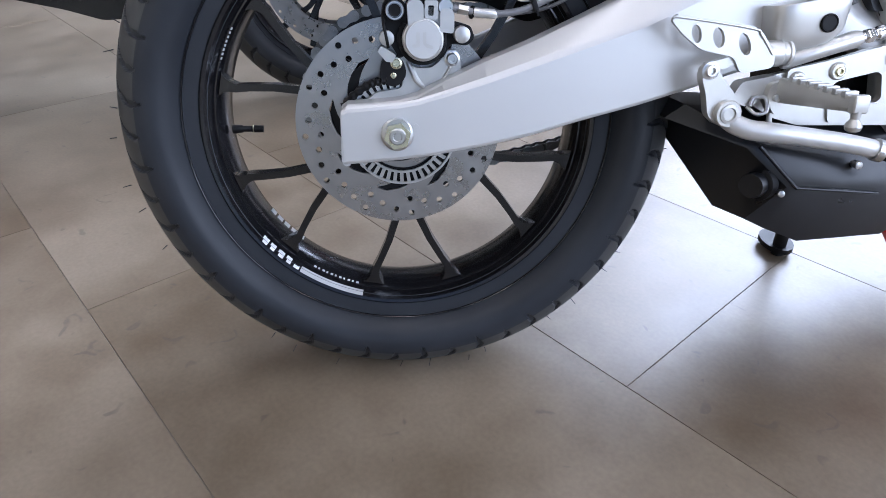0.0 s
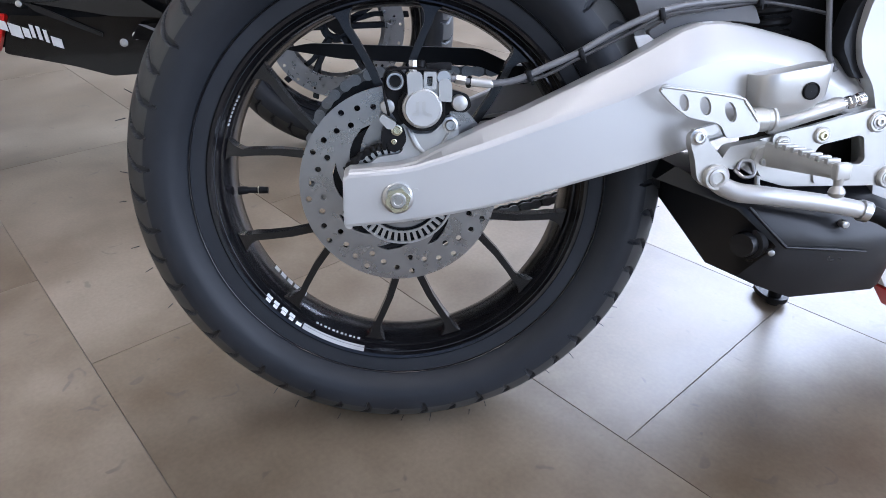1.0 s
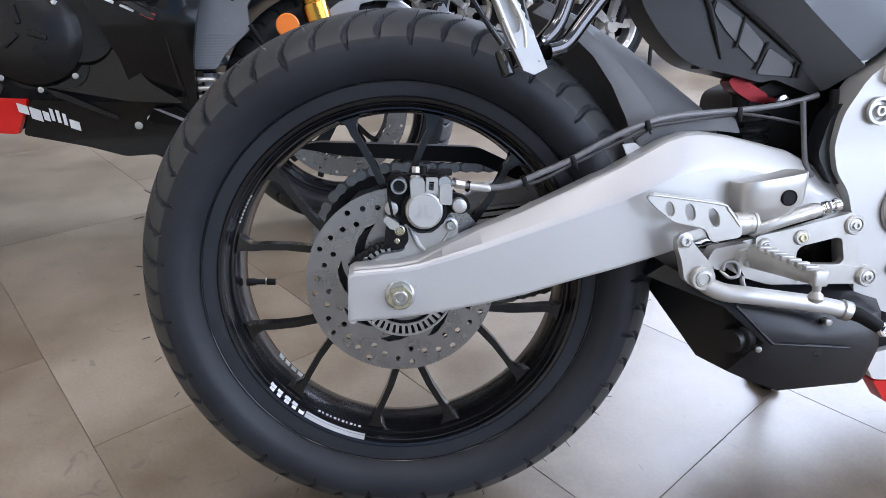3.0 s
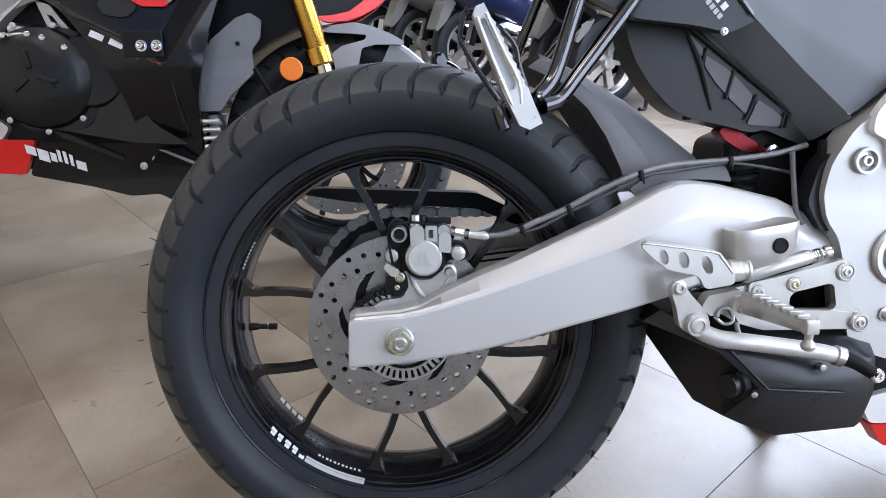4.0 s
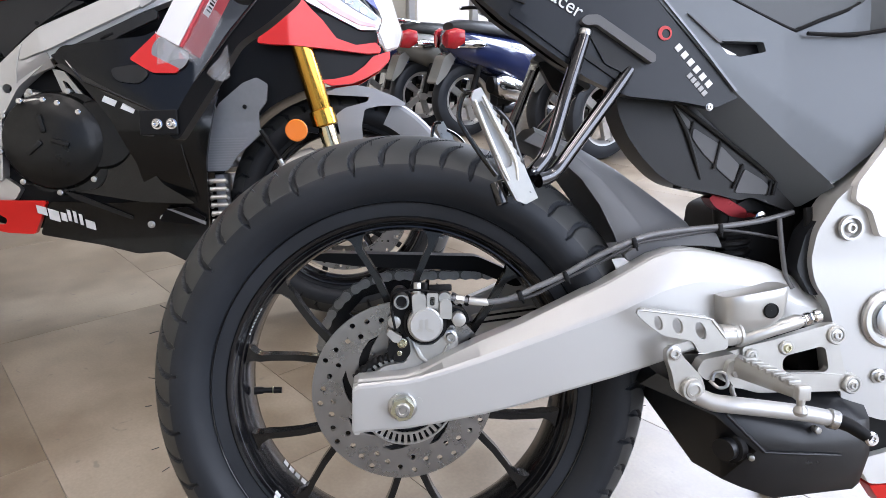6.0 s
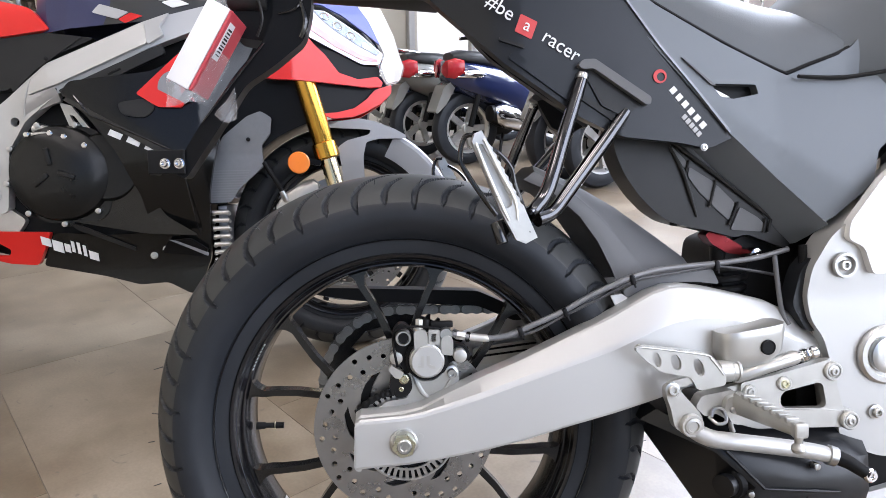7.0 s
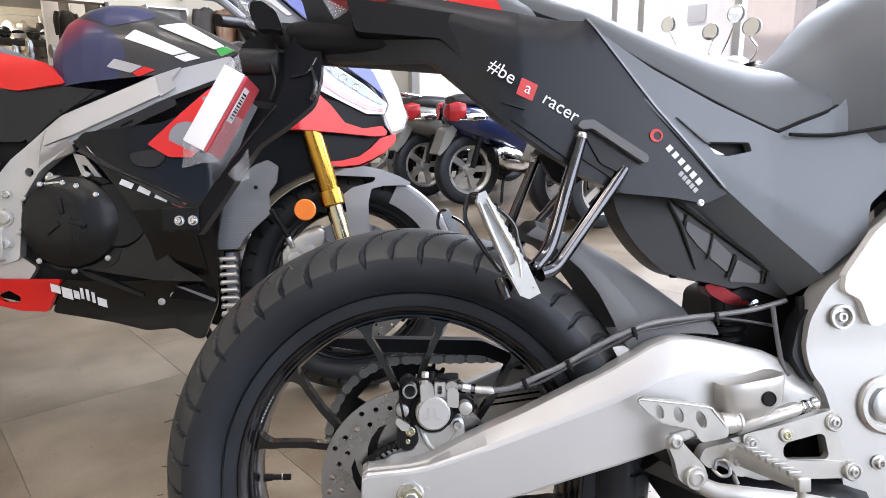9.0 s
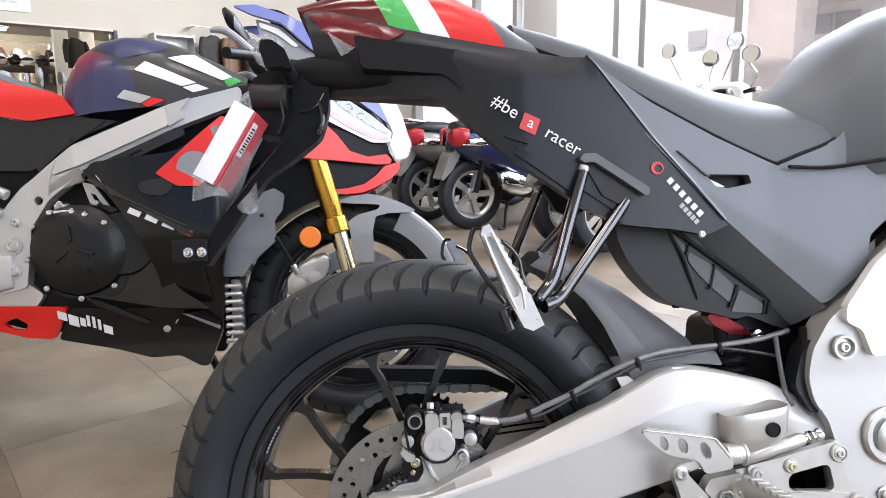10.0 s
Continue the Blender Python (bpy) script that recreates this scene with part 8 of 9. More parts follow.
tk = tank_loft(-0.705, -0.250, "fuel_tank", "red fading to dark blue tank with black front")
part("blue_field", panel(rounded([(-0.600, 0.982), (-0.545, 0.952), (-0.505, 0.962), (-0.455, 0.975), (-0.440, 0.990), (-0.470, 1.004), (-0.530, 1.016), (-0.600, 1.004)], 0.008, 3), lambda x, z: tank_depth(x, z) + 0.0015, 0.002, 0.0008, 0.008), M["blue"], tk, "dark blue top field", 50)
for pts, mt in (([(-0.512, 0.922), (-0.488, 0.945), (-0.369, 0.892), (-0.403, 0.882)], "white"), ([(-0.401, 0.879), (-0.368, 0.889), (-0.340, 0.878), (-0.377, 0.867)], "white"), ([(-0.554, 0.853), (-0.536, 0.872), (-0.473, 0.854), (-0.500, 0.838)], "decal_grey"), ([(-0.497, 0.837), (-0.470, 0.853), (-0.443, 0.846), (-0.483, 0.829)], "red"), ([(-0.437, 0.956), (-0.380, 0.974), (-0.286, 0.913), (-0.309, 0.901)], "white"), ([(-0.306, 0.901), (-0.284, 0.912), (-0.262, 0.902), (-0.294, 0.884)], "green")):
    part("tank_stripe", panel(rounded(pts, 0.003, 2), lambda x, z: tank_depth(x, z) + 0.003, 0.002, 0.001, 0.012), M[mt], tk, "", 50)

# seat and tail edge
SE = rounded([(-0.652, 0.818), (-0.760, 0.800), (-1.020, 0.850), (-1.020, 0.990), (-0.900, 0.950), (-0.817, 0.897), (-0.692, 0.866)], 0.010, 3)
st = part("seat", panel(SE, lambda x, z: 0.118 - 0.3 * max(0.0, z - 0.86), 0.02, 0.010, 0.03), M["red"], bike2, "red seat panel with grey cushion", 40)
part("seat_pad", loft([oval(x, 0, z, hw, h, 20, 3) for x, z, hw, h in ((-0.690, 0.850, 0.070, 0.020), (-0.740, 0.860, 0.100, 0.030), (-0.860, 0.900, 0.105, 0.040), (-1.020, 0.960, 0.100, 0.045))]), M["seat"], st)
part("side_cover", panel(rounded([(-1.020, 0.840), (-0.760, 0.798), (-0.664, 0.812), (-0.560, 0.800), (-0.690, 0.742), (-0.760, 0.680), (-1.020, 0.690)], 0.010, 3), lambda x, z: 0.110, 0.02, 0.006, 0.03), M["plastic_soft"], bike2, "black plastic side cover", 40)

sc2 = part("cover_facet", panel(rounded([(-0.776, 0.744), (-0.684, 0.770), (-0.586, 0.802), (-0.640, 0.764), (-0.696, 0.724), (-0.744, 0.676)], 0.006, 3), lambda x, z: 0.114, 0.012, 0.004, 0.03), M["plastic_soft"], bike2, "raised black plastic facet", 40)
part("facet_hole", cyl((-0.668, -0.113, 0.752), (-0.668, -0.1150, 0.752), 0.005, 14, None, 0.0005), M["plastic"], sc2)

# nose, headlamp and upper fairing
def nose_depth(x, z):
    return max(0.012, 0.128 - 0.46 * max(0.0, x + 0.09) - 0.25 * max(0.0, z - 0.84))


nb = loft([oval(x, 0, z, hw, h, 24, 2.6) for x, z, hw, h in ((-0.260, 0.830, 0.110, 0.050), (-0.120, 0.810, 0.118, 0.085), (-0.020, 0.790, 0.088, 0.095), (0.070, 0.765, 0.050, 0.080), (0.120, 0.735, 0.026, 0.040))])
nose = part("nose_fairing", nb, M["satin_black"], bike2, "red white and blue nose fairing with twin headlamps")
for sd in (-1, 1):
    cell = 0.015 if sd < 0 else 0.05
    part("red_cowl", panel(rounded([(-0.160, 0.690), (-0.130, 0.722), (-0.090, 0.768), (-0.061, 0.778), (-0.049, 0.768), (-0.035, 0.752), (-0.012, 0.731), (0.020, 0.690), (0.068, 0.677), (0.119, 0.687), (0.133, 0.673), (0.129, 0.662), (0.096, 0.658), (-0.015, 0.664), (-0.135, 0.668), (-0.165, 0.672)], 0.004, 3), lambda x, z: nose_depth(x, z) + 0.024, 0.012, 0.004, cell, sd), M["red"], nose, "", 40)
    part("red_chin", panel(rounded([(0.158, 0.672), (0.157, 0.650), (0.128, 0.622), (0.087, 0.599), (0.050, 0.584), (0.000, 0.578), (-0.030, 0.590), (0.010, 0.594), (0.055, 0.606), (0.088, 0.630), (0.112, 0.656), (0.130, 0.662)], 0.006, 4), lambda x, z: nose_depth(x, z) + 0.004, 0.014, 0.006, cell, sd), M["red"], nose, "", 45)
    hl = part("headlamp", panel(rounded([(-0.056, 0.791), (-0.041, 0.843), (-0.007, 0.842), (0.032, 0.821), (0.080, 0.794), (0.138, 0.750), (0.128, 0.722), (0.081, 0.719), (0.015, 0.747), (-0.050, 0.776)], 0.006, 3), lambda x, z: nose_depth(x, z) + 0.004, 0.012, 0.004, cell, sd), M["lamp_shell"], nose, "clear headlamp with chrome reflectors", 30)
    part("lens", panel(rounded([(-0.034, 0.839), (-0.007, 0.839), (0.032, 0.817), (0.080, 0.790), (0.130, 0.752), (0.122, 0.744), (0.072, 0.766), (0.011, 0.800), (-0.018, 0.822)], 0.004, 3), lambda x, z: nose_depth(x, z) + 0.0065, 0.005, 0.002, cell, sd), M["headlight"], hl)
    for cx, cz, r in ((-0.008, 0.828, 0.011), (0.022, 0.808, 0.0125), (0.056, 0.787, 0.0120), (0.092, 0.766, 0.0100)):
        part("reflector_cell", panel(circle_loop(cx, cz, r, 18, r * 0.72, -0.6), lambda x, z: nose_depth(x, z) + 0.0085 - 1.6 * max(0.0, 0.007 - math.hypot(x - cx, z - cz)), 0.003, 0.001, cell, sd), M["chrome"], hl, "", 60)
    part("red_brow", panel(rounded([(-0.050, 0.796), (-0.046, 0.812), (0.020, 0.772), (0.082, 0.742), (0.126, 0.736), (0.124, 0.728), (0.080, 0.730), (0.015, 0.757)], 0.003, 2), lambda x, z: nose_depth(x, z) + 0.0066, 0.004, 0.002, cell, sd), M["pink_film"], hl)
    part("blue_top", panel(rounded([(-0.100, 0.880), (-0.060, 0.905), (0.000, 0.905), (0.066, 0.877), (0.103, 0.828), (0.131, 0.771), (0.081, 0.806), (0.033, 0.836), (-0.014, 0.855), (-0.040, 0.858)], 0.005, 3), lambda x, z: nose_depth(x, z) + 0.008, 0.010, 0.004, cell, sd), M["blue_light"], nose, "", 40)
    part("white_tip", panel(rounded([(0.066, 0.878), (0.135, 0.868), (0.169, 0.798), (0.191, 0.719), (0.182, 0.684), (0.147, 0.675), (0.130, 0.718), (0.142, 0.748), (0.132, 0.771), (0.104, 0.828)], 0.006, 3), lambda x, z: nose_depth(x, z) + 0.006, 0.010, 0.004, cell, sd), M["white"], nose, "", 40)
    part("upper_fairing", panel(rounded([(-0.264, 1.070), (-0.207, 1.074), (-0.114, 1.039), (-0.062, 1.010), (-0.050, 0.960), (-0.062, 0.948), (-0.081, 0.965), (-0.144, 1.024), (-0.215, 1.045)], 0.008, 3), lambda x, z: 0.118 - 0.25 * max(0.0, z - 0.95) - 0.1 * max(0.0, x + 0.12), 0.010, 0.004, 0.02, sd), M["blue_light"], nose, "blue upper fairing edge", 40)
    part("fairing_inner", panel(rounded([(-0.210, 1.040), (-0.144, 1.020), (-0.083, 0.962), (-0.062, 0.945), (-0.036, 0.905), (-0.120, 0.896), (-0.170, 0.930), (-0.196, 0.985)], 0.010, 3), lambda x, z: 0.100 - 0.2 * max(0.0, z - 0.92), 0.008, 0.004, 0.03, sd), M["fender_grey"], nose, "grey inner fairing", 40)
    part("white_stripe", panel(rounded([(-0.200, 1.030), (-0.150, 1.012), (-0.100, 0.966), (-0.112, 0.962), (-0.156, 0.998), (-0.198, 1.016)], 0.004, 2), lambda x, z: 0.104 - 0.2 * max(0.0, z - 0.92), 0.006, 0.002, 0.03, sd), M["white"], nose)
    mir = part("mirror", loft([oval(x, sd * y, z, ry, rz, 18, 2.6) for x, y, z, ry, rz in ((-0.205, 0.120, 0.950, 0.008, 0.008), (-0.226, 0.150, 0.966, 0.018, 0.020), (-0.246, 0.168, 0.990, 0.026, 0.028), (-0.266, 0.172, 1.012, 0.024, 0.020), (-0.274, 0.172, 1.022, 0.010, 0.008))]), M["satin_black"], nose, "black folded mirror")
    part("lever", tube([(-0.300, sd * 0.20, 0.968), (-0.262, sd * 0.20, 0.966), (-0.208, sd * 0.19, 0.922)], [0.006, 0.010, 0.010], 10, 4), M["fender_grey"], nose, "grey hand lever")
part("nose_inner", panel(rounded([(-0.060, 0.760), (0.015, 0.745), (0.081, 0.715), (0.128, 0.718), (0.122, 0.656), (0.088, 0.626), (0.050, 0.603), (0.000, 0.590), (-0.060, 0.600)], 0.006, 3), lambda x, z: nose_depth(x, z) - 0.004, 0.012, 0.004, 0.03), M["satin_black"], nose)
part("film_wrap", panel(rounded([(0.118, 0.752), (0.186, 0.738), (0.194, 0.716), (0.183, 0.680), (0.150, 0.664), (0.126, 0.690)], 0.004, 2), lambda x, z: nose_depth(x, z) + 0.020 + 0.006 * math.sin(90 * x + 60 * z), 0.002, 0.001, 0.010), M["film"], nose, "clear film over the nose tip", 20)
part("windscreen", panel(rounded([(-0.205, 1.078), (-0.150, 1.072), (-0.058, 1.020), (-0.020, 0.950), (-0.034, 0.912), (-0.150, 1.010)], 0.01, 3), lambda x, z: 0.055 - 0.1 * max(0.0, x + 0.1), 0.003, 0.002, 0.04), M["plastic"], nose)
nose.matrix_basis = Matrix.Translation((-0.016, 0.0, 0.028))
part("handlebar", tube([(-0.170, -0.02, 0.930), (-0.200, -0.20, 0.930), (-0.260, -0.330, 0.905)], 0.013, 14, 4), M["plastic"], bike2, "black handlebar grip")
part("lever", tube([(-0.180, -0.190, 0.940), (-0.150, -0.230, 0.935), (-0.190, -0.330, 0.910)], 0.006, 10, 4), M["plastic"], bike2)
part("side_stand", tube([(-0.420, 0.060, 0.230), (-0.390, 0.130, 0.120), (-0.370, 0.170, 0.032)], 0.011, 12, 3), M["plastic"], bike2, "black side stand")

# rear wheel, arm, tail and silencer
RC = (-1.425, 0.0, 0.312)
AT_R = Matrix.Translation(RC)
rw = part("rear_wheel", moved(rim_bm(0.203, 0.070), AT_R), M["rim"], bike2, "black rear wheel rim")
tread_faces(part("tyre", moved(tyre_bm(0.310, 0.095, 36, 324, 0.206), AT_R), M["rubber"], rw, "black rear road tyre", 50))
for k in range(5):
    for me in thin:
        ob = new("spoke", me)
        ob.parent = rw
        ob.matrix_basis = AT_R @ Matrix.Rotation(-radians(8 + 72 * k), 4, "Y")
part("hub", lathe([(0.02, -0.07), (0.048, -0.07), (0.048, -0.04), (0.036, -0.02), (0.036, 0.02), (0.048, 0.04), (0.048, 0.07), (0.02, 0.07)], RC, 32), M["rim"], rw)
for sd in (-1, 1):
    part("swingarm", loft([oval(x, sd * 0.125, z, 0.022, h, 18, 4) for x, z, h in ((-1.500, 0.312, 0.026), (-1.430, 0.314, 0.034), (-1.300, 0.345, 0.042), (-1.050, 0.400, 0.065), (-0.880, 0.430, 0.055), (-0.800, 0.440, 0.040))]), M["silver"], bike2, "silver aluminium swingarm arm")
part("tail_unit", loft([oval(x, 0, z, hw, h, 22, 3) for x, z, hw, h in ((-0.960, 0.880, 0.105, 0.060), (-1.100, 0.930, 0.100, 0.060), (-1.300, 0.990, 0.080, 0.050), (-1.420, 1.020, 0.045, 0.030), (-1.440, 1.024, 0.020, 0.015))]), M["red"], bike2, "red and black tail unit", 40)
part("under_tail", loft([oval(x, 0, z, hw, h, 20, 3) for x, z, hw, h in ((-0.950, 0.800, 0.090, 0.060), (-1.150, 0.860, 0.080, 0.050), (-1.380, 0.960, 0.050, 0.030))]), M["plastic"], bike2)
sil = part("silencer", loft([oval(x, -0.165, z, ry, h, 22, 3) for x, z, ry, h in ((-0.900, 0.330, 0.030, 0.040), (-0.960, 0.350, 0.050, 0.070), (-1.180, 0.430, 0.055, 0.080), (-1.230, 0.450, 0.040, 0.060))]), M["exhaust"], bike2, "dark steel silencer", 40)
part("silencer_cap", loft([oval(x, -0.165, z, ry, h, 22, 3) for x, z, ry, h in ((-1.215, 0.444, 0.046, 0.066), (-1.245, 0.456, 0.042, 0.060), (-1.262, 0.462, 0.026, 0.036))]), M["plastic"], sil)


# ---- scooters in a row along the shop front ----
def scooter(m, paint, label, mirror_h=1.28, rack=False, wheel_r=0.280, reach=0.305, bar=0.345):
    s = thing("scooter", m, label, "scooter", "scooters in a row")
    R0 = wheel_r
    k = R0 / 0.306

    def wheel_at(x, name):
        c = (x, 0, R0)
        w = part(name, lathe([(R0 * 0.66, -0.050), (R0 * 0.68, -0.055), (R0 * 0.64, -0.052), (R0 * 0.58, -0.034), (R0 * 0.56, 0), (R0 * 0.58, 0.034), (R0 * 0.64, 0.052), (R0 * 0.68, 0.055), (R0 * 0.66, 0.050), (R0 * 0.60, 0)], c, 40, True), M["alloy"], s, "silver cast scooter wheel")
        part("tyre", lathe([(R0 * 0.66, -0.050), (R0 * 0.74, -0.060), (R0 * 0.84, -0.064), (R0 * 0.94, -0.052), (R0 * 0.985, -0.030), (R0, 0), (R0 * 0.985, 0.030), (R0 * 0.94, 0.052), (R0 * 0.84, 0.064), (R0 * 0.74, 0.060), (R0 * 0.66, 0.050)], c, 56), M["rubber"], w, "black scooter tyre")
        for i in range(5):
            part("spoke", prism(rounded([(0.03, -0.020), (R0 * 0.60, -0.026), (R0 * 0.60, 0.026), (0.03, 0.020)], 0.005, 2), -0.030, 0.004, 0.003), M["alloy"], w).matrix_basis = Matrix.Translation(c) @ Matrix.Rotation(2 * math.pi * i / 5, 4, "Y")
        part("hub", cyl((x, -0.06, R0), (x, 0.06, R0), 0.045, 24, None, 0.006), M["alloy"], w)
        return w

    wheel_at(-0.09, "rear_wheel")
    wheel_at(1.28, "front_wheel")
    body = part("rear_body", loft([oval(x, 0, z, hw, h, 28, 2.5, t) for x, z, hw, h, t in ((-0.300, 0.700, 0.030, 0.030, 0.040), (-0.275, 0.695, 0.090, 0.070, 0.090), (-0.200, 0.680, 0.150, 0.120, 0.110), (-0.060, 0.650, 0.190, 0.150, 0.130), (0.120, 0.620, 0.205, 0.190, 0.130), (0.300, 0.560, 0.200, 0.230, 0.170), (0.460, 0.480, 0.180, 0.230, 0.200), (0.540, 0.440, 0.160, 0.200, 0.200))]), paint, s, "rounded painted rear body")
    part("seat", loft([oval(x, 0, z, hw, h, 24, 2.6, t) for x, z, hw, h, t in ((-0.240, 0.800, 0.080, 0.020, 0.040), (-0.160, 0.795, 0.130, 0.030, 0.065), (0.060, 0.775, 0.150, 0.035, 0.075), (0.300, 0.750, 0.140, 0.035, 0.060), (0.500, 0.735, 0.110, 0.040, 0.050), (0.570, 0.720, 0.060, 0.030, 0.030))]), M["plastic_soft"], s, "black scooter seat")
    for sd in (-1, 1):
        lamp = part("tail_lamp", loft([oval(x, sd * y, z, ry, rz, 14, 2.4) for x, y, z, ry, rz in ((-0.312, 0.050, 0.720, 0.020, 0.030), (-0.300, 0.085, 0.722, 0.032, 0.062), (-0.250, 0.125, 0.728, 0.030, 0.074), (-0.190, 0.155, 0.740, 0.014, 0.046))]), M["red_lens_bright"], s, "red tail lamp lens")
        part("chrome_strip", tube([(-0.300, sd * 0.075, 0.675), (-0.240, sd * 0.130, 0.668), (-0.150, sd * 0.172, 0.668)], 0.008, 8, 4), M["chrome"], lamp)
        part("indicator", loft([oval(x, sd * y, z, 0.020, rz, 12, 2.2) for x, y, z, rz in ((-0.190, 0.155, 0.690, 0.018), (-0.140, 0.172, 0.688, 0.034), (-0.060, 0.188, 0.684, 0.026), (-0.030, 0.192, 0.682, 0.008))]), M["chrome"], s, "clear indicator lens")
    part("rear_flap", prism(rounded([(-0.310, 0.600), (-0.240, 0.640), (-0.210, 0.600), (-0.290, 0.470), (-0.370, 0.400), (-0.385, 0.415)], 0.02, 3), -0.075, 0.075, 0.010), M["scooter_grey"], s, "grey plastic rear mud flap")
    part("engine_case", loft([oval(x, 0.10, z, 0.050, h, 18, 3) for x, z, h in ((-0.06, 0.27, 0.06), (0.05, 0.29, 0.10), (0.35, 0.30, 0.10), (0.45, 0.31, 0.06))]), M["plastic"], s, "dark engine casing")
    muf = part("silencer", loft([oval(x, -0.165, z, ry, h, 22, 2.2) for x, z, ry, h in ((0.010, 0.400, 0.020, 0.020), (0.030, 0.395, 0.062, 0.062), (0.110, 0.375, 0.070, 0.082), (0.290, 0.335, 0.068, 0.088), (0.400, 0.300, 0.056, 0.066), (0.450, 0.285, 0.022, 0.022))]), M["plastic"], s, "chrome-covered black silencer")
    part("heat_shield", loft([oval(x, -0.178, z, ry, h, 22, 2.2) for x, z, ry, h in ((0.040, 0.398, 0.040, 0.040), (0.080, 0.390, 0.068, 0.074), (0.140, 0.378, 0.076, 0.092), (0.260, 0.350, 0.074, 0.090), (0.340, 0.325, 0.052, 0.064), (0.385, 0.312, 0.022, 0.030))]), M["chrome"], muf, "polished heat shield")
    part("exhaust_pipe", tube([(0.430, -0.160, 0.290), (0.480, -0.120, 0.250), (0.540, -0.040, 0.250)], 0.016, 10, 4), M["plastic"], s)
    for sd in (-1, 1):
        part("shock", tube([(-0.110, sd * 0.120, 0.300), (-0.040, sd * 0.130, 0.560)], 0.022, 14), M["plastic"], s)
    part("floorboard", prism(rounded([(0.480, 0.320), (0.500, 0.250), (0.980, 0.240), (1.060, 0.420), (1.030, 0.440), (0.940, 0.290)], 0.02, 3), -0.170, 0.170, 0.012), M["plastic_soft"], s, "black floorboard")
    shield = part("leg_shield", loft([oval(x, 0, z, hw, h, 24, 3) for x, z, hw, h in ((0.960, 0.560, 0.190, 0.270), (1.000, 0.570, 0.200, 0.290), (1.060, 0.570, 0.170, 0.270), (1.120, 0.560, 0.110, 0.200), (1.150, 0.550, 0.050, 0.110))]), paint, s, "painted leg shield")
    part("front_mudguard", lathe([(R0 + 0.004, -0.075), (R0 + 0.020, -0.068), (R0 + 0.030, 0), (R0 + 0.020, 0.068), (R0 + 0.004, 0.075), (R0 + 0.014, 0.06), (R0 + 0.024, 0), (R0 + 0.014, -0.06)], (1.28, 0, R0), 30, True, "y", (20, 150)), paint, s)
    part("steering_head", tube([(1.240, 0, 0.42), (1.120, 0, 0.80), (1.060, 0, 1.000)], [0.045, 0.040, 0.040], 14), M["plastic"], s)
    for sd in (-1, 1):
        part("fork_leg", tube([(1.280, sd * 0.075, R0), (1.225, sd * 0.075, 0.470)], 0.018, 12), M["plastic"], s)
    cowl = part("handlebar_cowl", loft([oval(x, 0, z, hw, h, 20, 2.6) for x, z, hw, h in ((0.970, 0.985, 0.060, 0.030), (1.000, 1.000, 0.130, 0.065), (1.070, 1.000, 0.150, 0.085), (1.150, 0.980, 0.110, 0.080), (1.190, 0.965, 0.050, 0.050))]), paint, s, "painted handlebar cowl")
    part("headlamp", loft([oval(x, 0, z, hw, h, 20, 2.2) for x, z, hw, h in ((1.160, 0.975, 0.085, 0.065), (1.198, 0.965, 0.070, 0.055), (1.212, 0.960, 0.030, 0.025))]), M["headlight"], cowl)
    for sd in (-1, 1):
        part("grip", tube([(1.010, sd * 0.150, 1.010), (0.990, sd * 0.230, 1.020), (0.955, sd * bar, 1.015)], [0.014, 0.017, 0.017], 12, 3), M["plastic"], s, "black rubber handlebar grip")
        part("bar_end", cyl((0.954, sd * bar, 1.015), (0.948, sd * (bar + 0.02), 1.014), 0.018, 12, None, 0.002), M["chrome"], s)
        part("brake_lever", tube([(1.050, sd * 0.170, 1.010), (1.050, sd * 0.230, 1.010), (1.010, sd * 0.350, 1.005)], 0.007, 8, 3), M["alloy"], s)
        mr = part("mirror_stalk", tube([(1.060, sd * 0.150, 1.040), (1.075, sd * 0.190, 1.120), (1.050, sd * (reach - 0.015), mirror_h - 0.05), (1.040, sd * (reach - 0.005), mirror_h)], 0.006, 10, 4), M["chrome"], s)
        part("mirror_head", loft([oval(x, sd * reach, mirror_h + 0.01, ry, rz, 22, 2.2) for x, ry, rz in ((1.070, 0.020, 0.016), (1.060, 0.062, 0.048), (1.040, 0.072, 0.056), (1.034, 0.070, 0.054))]), M["fender_grey"], mr, "round rear-view mirror")
        part("mirror_glass", lathe([(0.0001, 0), (0.058, 0), (0.058, 0.002), (0.0001, 0.002)], (1.031, sd * reach, mirror_h + 0.01), 26, False, "x"), M["mirror"], mr)
    for sd in (-1, 1):
        part("stand_leg", tube([(0.200, sd * 0.090, 0.230), (0.150, sd * 0.140, 0.120), (0.120, sd * 0.170, 0.012), (0.060, sd * 0.180, 0.010)], 0.012, 10, 4), M["plastic"], s, "black centre stand leg")
    if rack:
        rk = part("luggage_rack", tube([(-0.150, -0.110, 0.850), (-0.330, -0.110, 0.875), (-0.400, -0.070, 0.880), (-0.400, 0.070, 0.880), (-0.330, 0.110, 0.875), (-0.150, 0.110, 0.850)], 0.009, 10, 4), M["chrome"], s, "chrome luggage rack")
        for y in (-0.055, 0.0, 0.055):
            part("rack_bar", tube([(-0.400, y, 0.880), (-0.150, y, 0.852)], 0.006, 8), M["chrome"], rk)
        part("rack_hoop", tube([(-0.360, -0.090, 0.880), (-0.400, -0.090, 0.960), (-0.400, 0.090, 0.960), (-0.360, 0.090, 0.880)], 0.008, 10, 4), M["chrome"], rk)
    return s


